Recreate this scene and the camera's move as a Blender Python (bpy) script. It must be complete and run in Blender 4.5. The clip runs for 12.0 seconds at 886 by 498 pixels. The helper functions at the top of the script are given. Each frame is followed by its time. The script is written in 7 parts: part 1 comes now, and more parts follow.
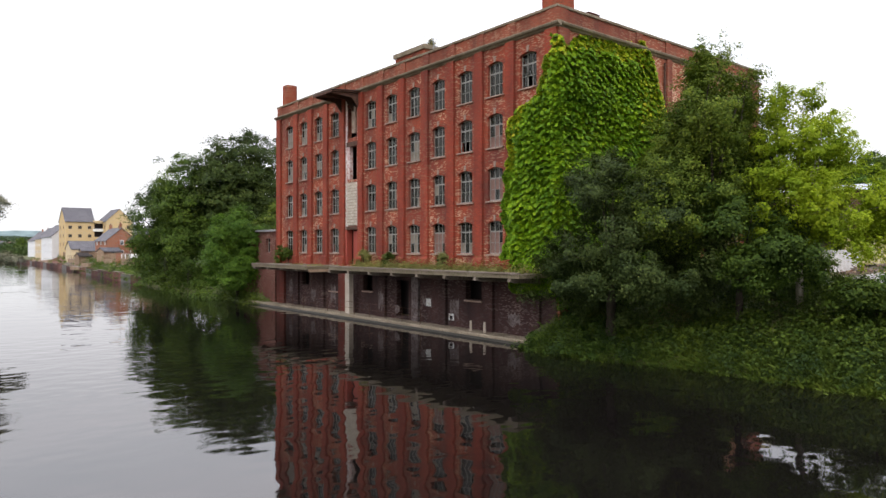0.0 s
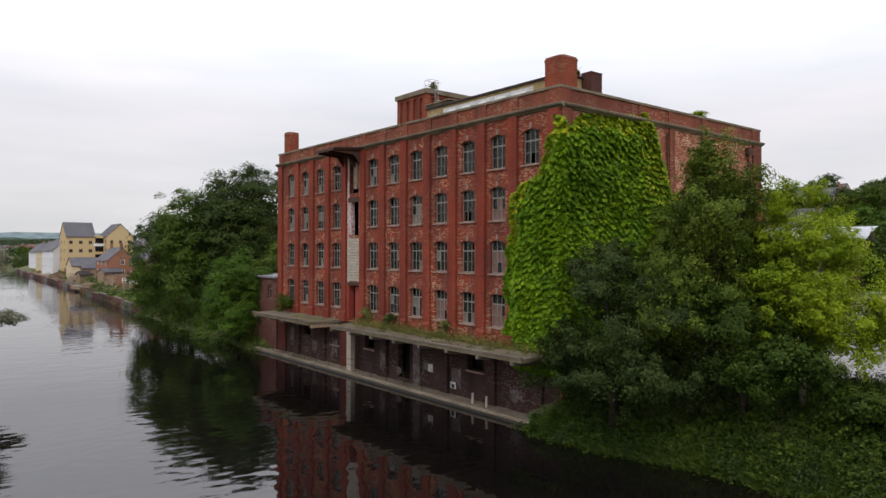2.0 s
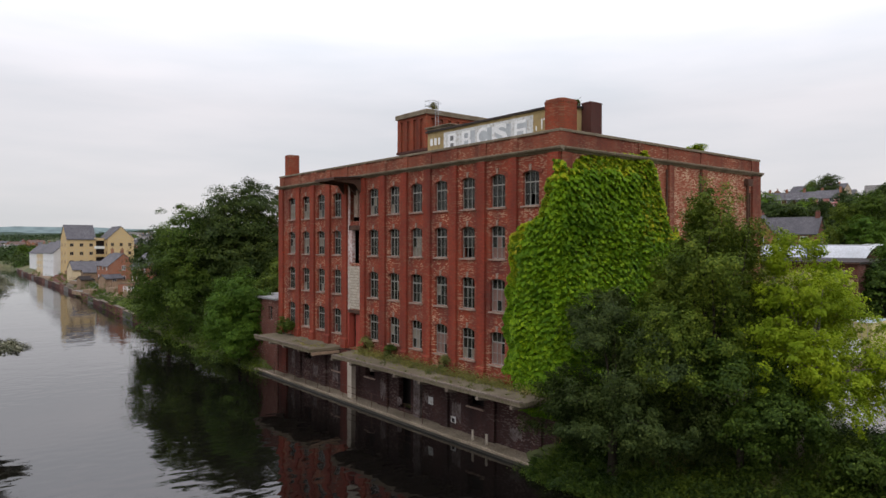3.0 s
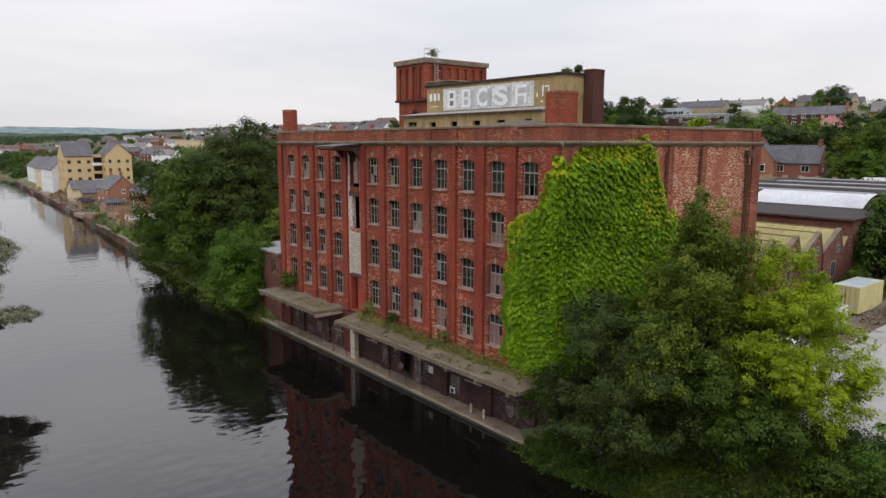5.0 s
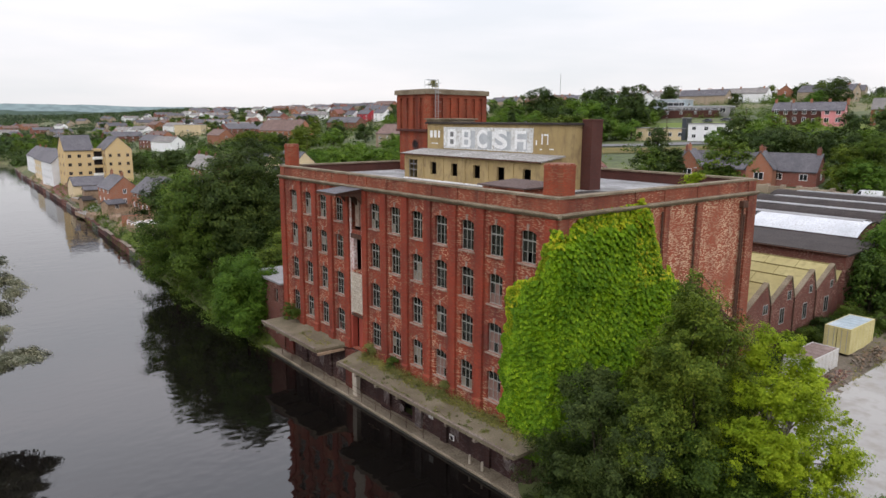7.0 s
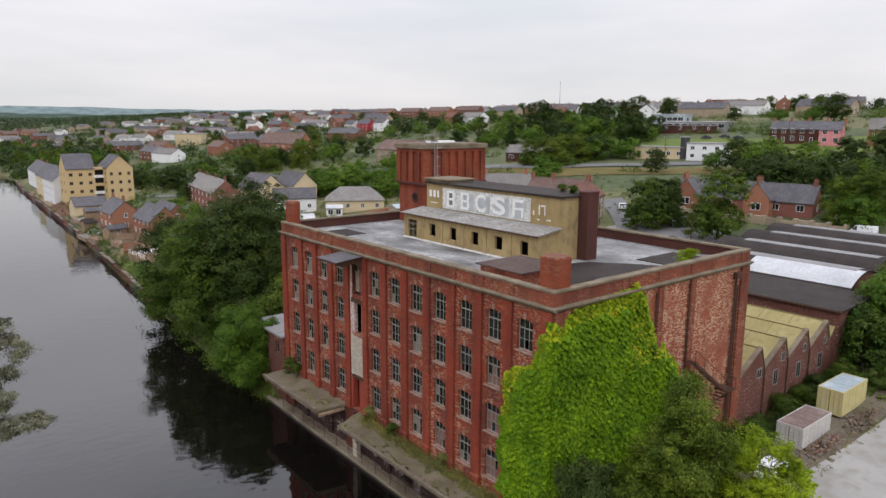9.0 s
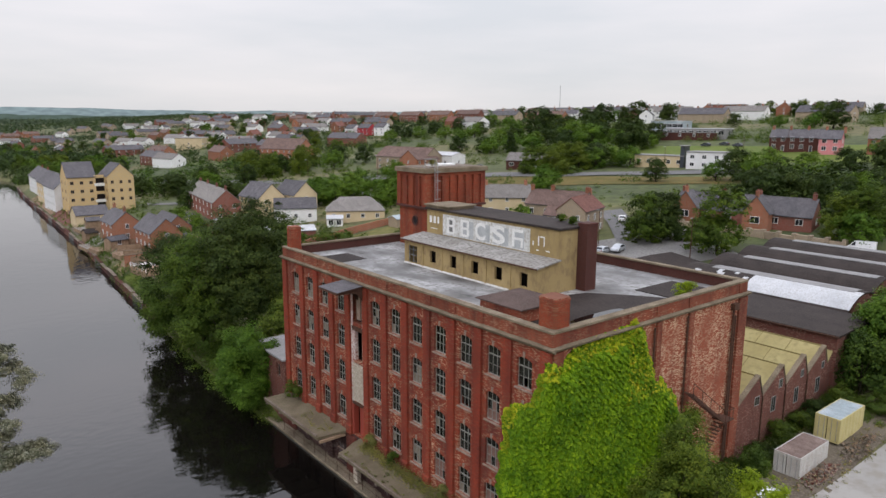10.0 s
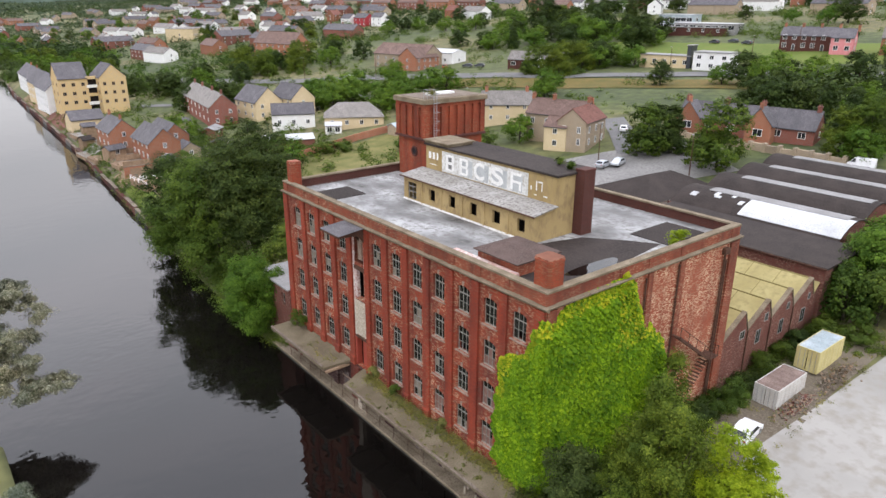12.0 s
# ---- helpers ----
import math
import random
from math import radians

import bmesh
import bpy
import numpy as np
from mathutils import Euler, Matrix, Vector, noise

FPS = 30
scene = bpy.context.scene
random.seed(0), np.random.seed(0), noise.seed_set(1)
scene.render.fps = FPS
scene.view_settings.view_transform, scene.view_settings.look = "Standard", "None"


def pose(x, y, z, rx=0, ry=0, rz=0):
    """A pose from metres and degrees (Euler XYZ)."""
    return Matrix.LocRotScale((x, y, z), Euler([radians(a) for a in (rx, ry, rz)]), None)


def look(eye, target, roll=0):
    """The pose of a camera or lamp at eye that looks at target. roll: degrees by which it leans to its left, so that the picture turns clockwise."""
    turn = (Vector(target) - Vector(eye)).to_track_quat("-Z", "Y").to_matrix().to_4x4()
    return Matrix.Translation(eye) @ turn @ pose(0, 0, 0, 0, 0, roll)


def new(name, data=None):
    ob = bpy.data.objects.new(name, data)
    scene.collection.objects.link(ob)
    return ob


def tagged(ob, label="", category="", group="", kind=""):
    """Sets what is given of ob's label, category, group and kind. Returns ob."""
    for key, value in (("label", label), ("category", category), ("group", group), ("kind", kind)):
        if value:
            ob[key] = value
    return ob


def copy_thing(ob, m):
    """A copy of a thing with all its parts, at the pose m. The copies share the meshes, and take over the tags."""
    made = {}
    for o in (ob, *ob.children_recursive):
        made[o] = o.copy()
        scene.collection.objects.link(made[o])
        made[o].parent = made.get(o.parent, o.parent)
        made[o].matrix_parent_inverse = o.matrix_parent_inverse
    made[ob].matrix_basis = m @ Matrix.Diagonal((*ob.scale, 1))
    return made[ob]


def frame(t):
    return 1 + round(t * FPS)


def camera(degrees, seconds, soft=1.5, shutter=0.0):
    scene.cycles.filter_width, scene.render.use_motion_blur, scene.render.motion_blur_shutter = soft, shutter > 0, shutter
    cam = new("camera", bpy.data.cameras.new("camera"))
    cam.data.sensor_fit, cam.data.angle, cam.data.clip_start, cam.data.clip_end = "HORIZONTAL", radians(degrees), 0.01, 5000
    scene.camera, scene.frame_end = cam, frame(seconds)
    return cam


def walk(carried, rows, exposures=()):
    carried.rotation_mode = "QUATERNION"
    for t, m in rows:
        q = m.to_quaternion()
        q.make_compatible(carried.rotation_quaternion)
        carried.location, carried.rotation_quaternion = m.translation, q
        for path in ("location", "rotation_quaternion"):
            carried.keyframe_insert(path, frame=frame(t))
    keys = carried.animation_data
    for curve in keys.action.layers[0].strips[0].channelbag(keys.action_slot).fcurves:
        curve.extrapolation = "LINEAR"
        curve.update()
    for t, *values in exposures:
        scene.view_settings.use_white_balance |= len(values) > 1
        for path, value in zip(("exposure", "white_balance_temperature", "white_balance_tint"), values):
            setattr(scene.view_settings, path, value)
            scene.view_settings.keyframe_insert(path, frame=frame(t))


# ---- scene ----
cam = camera(66.2, 12.0)
METRES, EYE, TILT, LEAN, TURN = 35.6, 6.4, 0.0, 0.0, -38.75
ROWS = [
    (0.0, 0.0, 0.0, 0.0, 0.0, 0.0, -0.0),
    (0.5, -0.0016, 0.0035, 0.0171, 0.0, 0.01, -0.05),
    (1.0, -0.0021, 0.0059, 0.0569, 0.03, 0.06, -0.08),
    (1.5, -0.0033, 0.0044, 0.1012, 0.03, 0.09, -0.1),
    (2.0, -0.0036, 0.0026, 0.1452, 0.04, 0.14, -0.14),
    (2.5, -0.0036, -0.0007, 0.1903, 0.06, 0.17, -0.14),
    (4.5, -0.0037, -0.0138, 0.3723, 0.04, -6.38, -0.1),
    (5.0, -0.0033, -0.0149, 0.4144, 0.05, -8.82, -0.1),
    (5.5, -0.0034, -0.0152, 0.4588, 0.05, -10.55, -0.15),
    (6.0, -0.0044, -0.0166, 0.5039, 0.05, -10.77, -0.17),
    (6.5, -0.0049, -0.0179, 0.548, 0.05, -10.72, -0.21),
    (7.0, -0.0046, -0.0186, 0.5919, 0.06, -10.67, -0.26),
    (7.5, -0.004, -0.0179, 0.6366, 0.06, -10.66, -0.24),
    (9.5, -0.0031, -0.0156, 0.8117, 0.06, -10.54, -0.3),
    (10.0, -0.0032, -0.0155, 0.8504, 0.07, -10.52, -0.3),
    (10.5, -0.0027, -0.016, 0.8889, 0.07, -10.51, -0.29),
    (11.0, -0.0022, -0.0171, 0.9286, 0.07, -12.98, -0.28),
    (11.5, -0.0015, -0.0143, 0.9712, 0.09, -17.67, -0.26),
    (12.0, -0.0007, -0.0118, 0.9985, 0.08, -19.78, -0.26),
]
walk(cam, [(t, pose(-33.73, -30.04, EYE, TILT, LEAN, TURN) @ pose(METRES * x, METRES * y, METRES * z, 90 + pitch, roll, yaw)) for t, x, y, z, yaw, pitch, roll in ROWS],
     exposures=[(0.0, 0.55), (1.0, 0.31), (2.5, -0.18), (4.5, -0.12), (5.5, 0.14), (6.5, 0.25), (7.5, 0.12), (9.5, -0.03), (10.5, -0.06), (11.0, -0.06), (11.5, 0.14), (12.0, 0.53)])

# ---- world, sun, exposure ----
world = bpy.data.worlds.new("world")
scene.world = world
world.use_nodes = True
wn, wl = world.node_tree.nodes, world.node_tree.links
wn.clear()
w_out = wn.new("ShaderNodeOutputWorld")
w_bg = wn.new("ShaderNodeBackground")
w_sky = wn.new("ShaderNodeTexSky")
w_sky.sky_type = "NISHITA"
w_sky.sun_disc = False
w_sky.sun_elevation, w_sky.sun_rotation = radians(48), radians(215)
w_co = wn.new("ShaderNodeTexCoord")
w_map = wn.new("ShaderNodeMapping")
w_map.inputs["Scale"].default_value = (1.6, 1.6, 9.0)
w_noise = wn.new("ShaderNodeTexNoise")
w_noise.inputs["Scale"].default_value = 1.3
w_noise.inputs["Detail"].default_value = 5.0
w_ramp = wn.new("ShaderNodeValToRGB")
w_ramp.color_ramp.elements[0].position, w_ramp.color_ramp.elements[1].position = 0.3, 0.62
w_ramp.color_ramp.elements[0].color = (8.1, 8.2, 8.5, 1)
w_ramp.color_ramp.elements[1].color = (9.9, 9.5, 9.65, 1)
w_mix = wn.new("ShaderNodeMixRGB")
w_mix.inputs[0].default_value = 0.93
w_bg.inputs["Strength"].default_value = 0.1
wl.new(w_co.outputs["Generated"], w_map.inputs["Vector"])
wl.new(w_map.outputs["Vector"], w_noise.inputs["Vector"])
wl.new(w_noise.outputs["Fac"], w_ramp.inputs["Fac"])
wl.new(w_sky.outputs["Color"], w_mix.inputs[1])
wl.new(w_ramp.outputs["Color"], w_mix.inputs[2])
# an overcast sky is brighter overhead than at the horizon
w_sep = wn.new("ShaderNodeSeparateXYZ")
w_up = wn.new("ShaderNodeValToRGB")
w_up.color_ramp.elements.new(0.5)
w_up.color_ramp.elements.new(0.6)
for w_e, (w_p, w_v) in zip(w_up.color_ramp.elements, ((0.0, 0.88), (0.19, 1.02), (0.4, 1.8), (1.0, 1.8))):
    w_e.position, w_e.color = w_p, (w_v, w_v, w_v, 1)
w_mul = wn.new("ShaderNodeVectorMath")
w_mul.operation = "SCALE"
w_cool = wn.new("ShaderNodeMixRGB")
w_cool.blend_type = "MULTIPLY"
w_cool.inputs[2].default_value = (0.93, 0.98, 1.12, 1)
wl.new(w_co.outputs["Generated"], w_sep.inputs[0])
wl.new(w_sep.outputs["Z"], w_up.inputs["Fac"])
wl.new(w_sep.outputs["Z"], w_cool.inputs[0])
wl.new(w_mix.outputs["Color"], w_cool.inputs[1])
wl.new(w_cool.outputs["Color"], w_mul.inputs[0])
wl.new(w_up.outputs["Color"], w_mul.inputs["Scale"])
wl.new(w_mul.outputs["Vector"], w_bg.inputs["Color"])
wl.new(w_bg.outputs["Background"], w_out.inputs["Surface"])

sun = new("sun", bpy.data.lights.new("sun", "SUN"))
sun.data.energy, sun.data.angle, sun.data.color = 0.55, radians(25), (1.0, 0.97, 0.92)
sun.matrix_world = look((-60, -75, 110), (0, 0, 0))


# ---- materials ----
def mat(name):
    m = bpy.data.materials.new(name)
    m.use_nodes = True
    n, l = m.node_tree.nodes, m.node_tree.links
    return m, n, l, n["Principled BSDF"]


def nd(n, kind, **values):
    node = n.new(kind)
    for k, v in values.items():
        node.inputs[k].default_value = v
    return node


def ramp(n, l, src, stops):
    r = n.new("ShaderNodeValToRGB")
    while len(r.color_ramp.elements) < len(stops):
        r.color_ramp.elements.new(0.5)
    for e, (p, c) in zip(r.color_ramp.elements, stops):
        e.position = p
        e.color = (*c, 1) if len(c) == 3 else c
    l.new(src, r.inputs["Fac"])
    return r.outputs["Color"]


def mixc(n, l, fac, a, b, mode="MIX"):
    m = n.new("ShaderNodeMixRGB")
    m.blend_type = mode
    for i, v in enumerate((fac, a, b)):
        if isinstance(v, (int, float)):
            m.inputs[i].default_value = v
        elif isinstance(v, tuple):
            m.inputs[i].default_value = (*v, 1)
        else:
            l.new(v, m.inputs[i])
    return m.outputs["Color"]


def bump(n, l, b, height, strength=0.3, dist=0.02):
    k = nd(n, "ShaderNodeBump", Strength=strength, Distance=dist)
    l.new(height, k.inputs["Height"])
    l.new(k.outputs["Normal"], b.inputs["Normal"])


def tex(n, l, kind, scale, detail=4.0, stretch=None, where="Object"):
    co = n.new("ShaderNodeTexCoord")
    out = co.outputs[where]
    if stretch:
        mp = nd(n, "ShaderNodeMapping", Scale=stretch)
        l.new(out, mp.inputs["Vector"])
        out = mp.outputs["Vector"]
    t = nd(n, kind, Scale=scale)
    if kind == "ShaderNodeTexNoise":
        t.inputs["Detail"].default_value = detail
    l.new(out, t.inputs["Vector"])
    return t


def rough_mat(name, c0, c1, c2, scale=1.0, rough=0.85, bmp=0.3, metal=0.0, stretch=None, fine=18.0, jitter=0.0):
    """A worn surface: broad stains between c0 and c1, fine grain towards c2."""
    m, n, l, b = mat(name)
    big = tex(n, l, "ShaderNodeTexNoise", scale, 6, stretch)
    col = ramp(n, l, big.outputs["Fac"], [(0.32, c0), (0.66, c1)])
    small = tex(n, l, "ShaderNodeTexNoise", scale * fine, 4, stretch)
    k = ramp(n, l, small.outputs["Fac"], [(0.45, (0, 0, 0)), (0.7, (1, 1, 1))])
    col = mixc(n, l, k, col, c2)
    if jitter:
        oi = n.new("ShaderNodeObjectInfo")
        j = ramp(n, l, oi.outputs["Random"], [(0, (1 - jitter,) * 3), (1, (1 + jitter,) * 3)])
        col = mixc(n, l, 1.0, col, j, "MULTIPLY")
    l.new(col, b.inputs["Base Color"])
    b.inputs["Roughness"].default_value = rough
    b.inputs["Metallic"].default_value = metal
    if rough > 0.74:
        b.inputs["Specular IOR Level"].default_value = 0.18
    bump(n, l, b, small.outputs["Fac"], bmp, 0.02)
    return m


def brick_mat(name, c0, c1, mortar, pale, spall=0.5, dark=(0.05, 0.02, 0.018), soot=0.25, jitter=0.0, often=0.64):
    """Brickwork at real size (225 x 75 mm courses) on upright walls, with spalled pale bricks in patches and soot."""
    m, n, l, b = mat(name)
    co = n.new("ShaderNodeTexCoord")
    sep = n.new("ShaderNodeSeparateXYZ")
    l.new(co.outputs["Object"], sep.inputs[0])
    add = n.new("ShaderNodeMath")
    l.new(sep.outputs["X"], add.inputs[0])
    l.new(sep.outputs["Y"], add.inputs[1])
    com = n.new("ShaderNodeCombineXYZ")
    l.new(add.outputs[0], com.inputs["X"])
    l.new(sep.outputs["Z"], com.inputs["Y"])

    def bricks(a, c, mo, bias, size=0.012):
        t = n.new("ShaderNodeTexBrick")
        t.inputs["Scale"].default_value = 1.0
        t.inputs["Brick Width"].default_value = 0.235
        t.inputs["Row Height"].default_value = 0.078
        t.inputs["Mortar Size"].default_value = size
        t.inputs["Bias"].default_value = bias
        for key, v in (("Color1", a), ("Color2", c), ("Mortar", mo)):
            t.inputs[key].default_value = (*v, 1)
        l.new(com.outputs[0], t.inputs["Vector"])
        return t

    base = bricks(c0, c1, mortar, 0.0)
    rnd = bricks((0, 0, 0), (1, 1, 1), (0, 0, 0), 0.0, 0.008)
    patch = tex(n, l, "ShaderNodeTexNoise", 0.33, 6)
    fine = tex(n, l, "ShaderNodeTexNoise", 5.5, 4)
    where = ramp(n, l, patch.outputs["Fac"], [(0.5 - 0.2 * spall, (0, 0, 0)), (0.64 - 0.12 * (spall > 0.97), (1, 1, 1))])
    pick = ramp(n, l, rnd.outputs["Color"], [(often, (0, 0, 0)), (often + 0.1, (1, 1, 1))])
    k = mixc(n, l, 1.0, where, pick, "MULTIPLY")
    k = mixc(n, l, 1.0, k, ramp(n, l, fine.outputs["Fac"], [(0.3, (0, 0, 0)), (0.44, (spall,) * 3)]), "MULTIPLY")
    col = mixc(n, l, k, base.outputs["Color"], pale)
    streak = tex(n, l, "ShaderNodeTexNoise", 0.55, 6, (1, 1, 0.22))
    sk = ramp(n, l, streak.outputs["Fac"], [(0.56 - 0.22 * soot, (0, 0, 0)), (0.8, (soot,) * 3)])
    col = mixc(n, l, sk, col, dark)
    if jitter:
        oi = n.new("ShaderNodeObjectInfo")
        j = ramp(n, l, oi.outputs["Random"], [(0, (1 - jitter,) * 3), (1, (1 + jitter,) * 3)])
        col = mixc(n, l, 1.0, col, j, "MULTIPLY")
    l.new(col, b.inputs["Base Color"])
    b.inputs["Roughness"].default_value = 0.9
    b.inputs["Specular IOR Level"].default_value = 0.18
    bump(n, l, b, base.outputs["Fac"], 0.5, -0.012)
    return m


def leaf_mat(name, c0, c1, c2, trans=0.3, patch_scale=0.35):
    m, n, l, b = mat(name)
    geo = n.new("ShaderNodeNewGeometry")
    col = ramp(n, l, geo.outputs["Random Per Island"], [(0.0, c0), (0.55, c1), (1.0, c2)])
    big = tex(n, l, "ShaderNodeTexNoise", patch_scale, 3)
    k = ramp(n, l, big.outputs["Fac"], [(0.35, (0.66, 0.7, 0.7)), (0.68, (1.25, 1.15, 0.98))])
    col = mixc(n, l, 1.0, col, k, "MULTIPLY")
    oi = n.new("ShaderNodeObjectInfo")
    j = ramp(n, l, oi.outputs["Random"], [(0, (0.78, 0.86, 0.85)), (1, (1.2, 1.1, 1.0))])
    col = mixc(n, l, 1.0, col, j, "MULTIPLY")
    l.new(col, b.inputs["Base Color"])
    b.inputs["Roughness"].default_value = 0.6
    b.inputs["Specular IOR Level"].default_value = 0.12
    t = n.new("ShaderNodeBsdfTranslucent")
    l.new(col, t.inputs["Color"])
    mx = nd(n, "ShaderNodeMixShader", Fac=trans)
    l.new(b.outputs[0], mx.inputs[1])
    l.new(t.outputs[0], mx.inputs[2])
    l.new(mx.outputs[0], n["Material Output"].inputs["Surface"])
    return m


def roof_mat(name, c0, c1, course=0.28, jitter=0.12):
    """Slates or tiles in courses down the slope."""
    m, n, l, b = mat(name)
    big = tex(n, l, "ShaderNodeTexNoise", 0.5, 6)
    col = ramp(n, l, big.outputs["Fac"], [(0.3, c0), (0.7, c1)])
    co = n.new("ShaderNodeTexCoord")
    t = n.new("ShaderNodeTexBrick")
    t.inputs["Scale"].default_value = 1.0
    t.inputs["Brick Width"].default_value = 0.3
    t.inputs["Row Height"].default_value = course
    t.inputs["Mortar Size"].default_value = 0.015
    t.inputs["Color1"].default_value = (0.85, 0.85, 0.85, 1)
    t.inputs["Color2"].default_value = (1.15, 1.15, 1.15, 1)
    t.inputs["Mortar"].default_value = (0.55, 0.55, 0.55, 1)
    l.new(co.outputs["Object"], t.inputs["Vector"])
    col = mixc(n, l, 1.0, col, t.outputs["Color"], "MULTIPLY")
    oi = n.new("ShaderNodeObjectInfo")
    j = ramp(n, l, oi.outputs["Random"], [(0, (1 - jitter,) * 3), (1, (1 + jitter,) * 3)])
    col = mixc(n, l, 1.0, col, j, "MULTIPLY")
    l.new(col, b.inputs["Base Color"])
    b.inputs["Roughness"].default_value = 0.75
    b.inputs["Specular IOR Level"].default_value = 0.25
    bump(n, l, b, t.outputs["Fac"], 0.4, -0.015)
    return m


def water_mat():
    m, n, l, b = mat("river_water")
    b.inputs["Base Color"].default_value = (0.005, 0.0042, 0.0036, 1)
    b.inputs["Roughness"].default_value = 0.03
    b.inputs["IOR"].default_value = 1.44
    a = tex(n, l, "ShaderNodeTexNoise", 0.3, 1.0, (1.0, 1.3, 1.0))
    c = tex(n, l, "ShaderNodeTexNoise", 0.95, 0.6, (1.0, 1.25, 1.0))
    d = tex(n, l, "ShaderNodeTexNoise", 0.045, 2)
    calm = ramp(n, l, d.outputs["Fac"], [(0.36, (0.35, 0.35, 0.35)), (0.62, (1, 1, 1))])
    h = mixc(n, l, 0.4, a.outputs["Fac"], c.outputs["Fac"])
    h = mixc(n, l, 1.0, h, calm, "MULTIPLY")
    bump(n, l, b, h, 1.0, 0.055)
    return m


def glass_mat(name, col=(0.55, 0.62, 0.62), rough=0.06):
    m, n, l, b = mat(name)
    t = tex(n, l, "ShaderNodeTexNoise", 1.7, 4)
    l.new(ramp(n, l, t.outputs["Fac"], [(0.3, tuple(v * 0.6 for v in col)), (0.7, col)]), b.inputs["Base Color"])
    b.inputs["Roughness"].default_value = rough
    b.inputs["Transmission Weight"].default_value = 0.8
    b.inputs["IOR"].default_value = 1.3
    b.inputs["Specular IOR Level"].default_value = 0.2
    bump(n, l, b, t.outputs["Fac"], 0.15, 0.02)
    return m


def plain(name, c, rough=0.6, metal=0.0):
    return rough_mat(name, tuple(v * 0.88 for v in c), tuple(min(1, v * 1.06) for v in c), tuple(v * 0.94 for v in c), 1.6, rough, 0.12, metal)


M = {}
M["brick"] = brick_mat("factory_brick", (0.34, 0.056, 0.024), (0.19, 0.034, 0.018), (0.21, 0.072, 0.042), (0.58, 0.36, 0.23), 0.95, (0.06, 0.026, 0.026), 0.85)
M["brick_smooth"] = brick_mat("pilaster_brick", (0.34, 0.054, 0.026), (0.21, 0.034, 0.019), (0.19, 0.054, 0.032), (0.46, 0.22, 0.13), 0.4, soot=0.75)
M["brick_gable"] = brick_mat("gable_brick", (0.33, 0.08, 0.042), (0.23, 0.052, 0.03), (0.25, 0.11, 0.065), (0.58, 0.38, 0.25), 1.0, soot=0.4, often=0.5)
M["brick_parapet"] = brick_mat("parapet_brick", (0.29, 0.068, 0.034), (0.19, 0.045, 0.025), (0.2, 0.085, 0.052), (0.5, 0.3, 0.19), 0.75, soot=0.75)
# sooty brick, with canopy shade also darkened into its base colours
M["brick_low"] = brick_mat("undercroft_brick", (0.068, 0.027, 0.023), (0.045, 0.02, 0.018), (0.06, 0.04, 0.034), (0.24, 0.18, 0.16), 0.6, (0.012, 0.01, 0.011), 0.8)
M["grey_wash"] = rough_mat("grimy_whitewash", (0.07, 0.05, 0.046), (0.2, 0.17, 0.16), (0.055, 0.035, 0.03), 1.1, 0.95, 0.4, fine=5)
M["brick_pier"] = brick_mat("red_painted_pier", (0.15, 0.032, 0.02), (0.1, 0.024, 0.016), (0.1, 0.035, 0.025), (0.24, 0.16, 0.13), 0.4, (0.02, 0.014, 0.013), 0.7)
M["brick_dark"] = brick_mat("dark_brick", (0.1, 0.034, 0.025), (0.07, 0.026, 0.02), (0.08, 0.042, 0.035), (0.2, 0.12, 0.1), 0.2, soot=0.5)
M["brick_tower"] = brick_mat("tower_brick", (0.32, 0.06, 0.027), (0.21, 0.04, 0.02), (0.19, 0.07, 0.037), (0.44, 0.25, 0.15), 0.4, soot=0.8)
M["brick_shed"] = brick_mat("shed_brick", (0.155, 0.052, 0.036), (0.11, 0.038, 0.028), (0.13, 0.07, 0.055), (0.4, 0.27, 0.2), 0.7, soot=0.4)
M["brick_house"] = brick_mat("house_brick", (0.33, 0.125, 0.065), (0.26, 0.09, 0.05), (0.27, 0.17, 0.12), (0.48, 0.27, 0.18), 0.3, soot=0.1, jitter=0.2)
M["brick_red"] = brick_mat("red_house_brick", (0.24, 0.075, 0.052), (0.18, 0.06, 0.044), (0.2, 0.125, 0.1), (0.42, 0.25, 0.2), 0.25, soot=0.15, jitter=0.15)
M["brick_yellow"] = brick_mat("buff_brick", (0.62, 0.44, 0.2), (0.55, 0.38, 0.17), (0.5, 0.4, 0.26), (0.68, 0.52, 0.3), 0.3, (0.3, 0.2, 0.1), 0.1)
M["stone_house"] = brick_mat("stone_house_wall", (0.4, 0.31, 0.21), (0.31, 0.24, 0.165), (0.3, 0.25, 0.19), (0.5, 0.42, 0.32), 0.5, (0.12, 0.09, 0.07), 0.3, jitter=0.15)
M["render_cream"] = rough_mat("cream_render", (0.55, 0.44, 0.27), (0.62, 0.5, 0.32), (0.48, 0.38, 0.23), 0.5, 0.9, 0.2, jitter=0.1)
M["white_render"] = rough_mat("white_render", (0.72, 0.71, 0.69), (0.8, 0.8, 0.79), (0.66, 0.65, 0.62), 0.5, 0.85, 0.15, jitter=0.06)
M["pent_render"] = rough_mat("ochre_render", (0.31, 0.225, 0.1), (0.4, 0.3, 0.145), (0.25, 0.18, 0.09), 0.45, 0.9, 0.3, stretch=(1, 1, 0.6), fine=4)
M["coping"] = rough_mat("stone_coping", (0.15, 0.115, 0.075), (0.26, 0.21, 0.145), (0.1, 0.08, 0.055), 0.7, 0.9, 0.5)
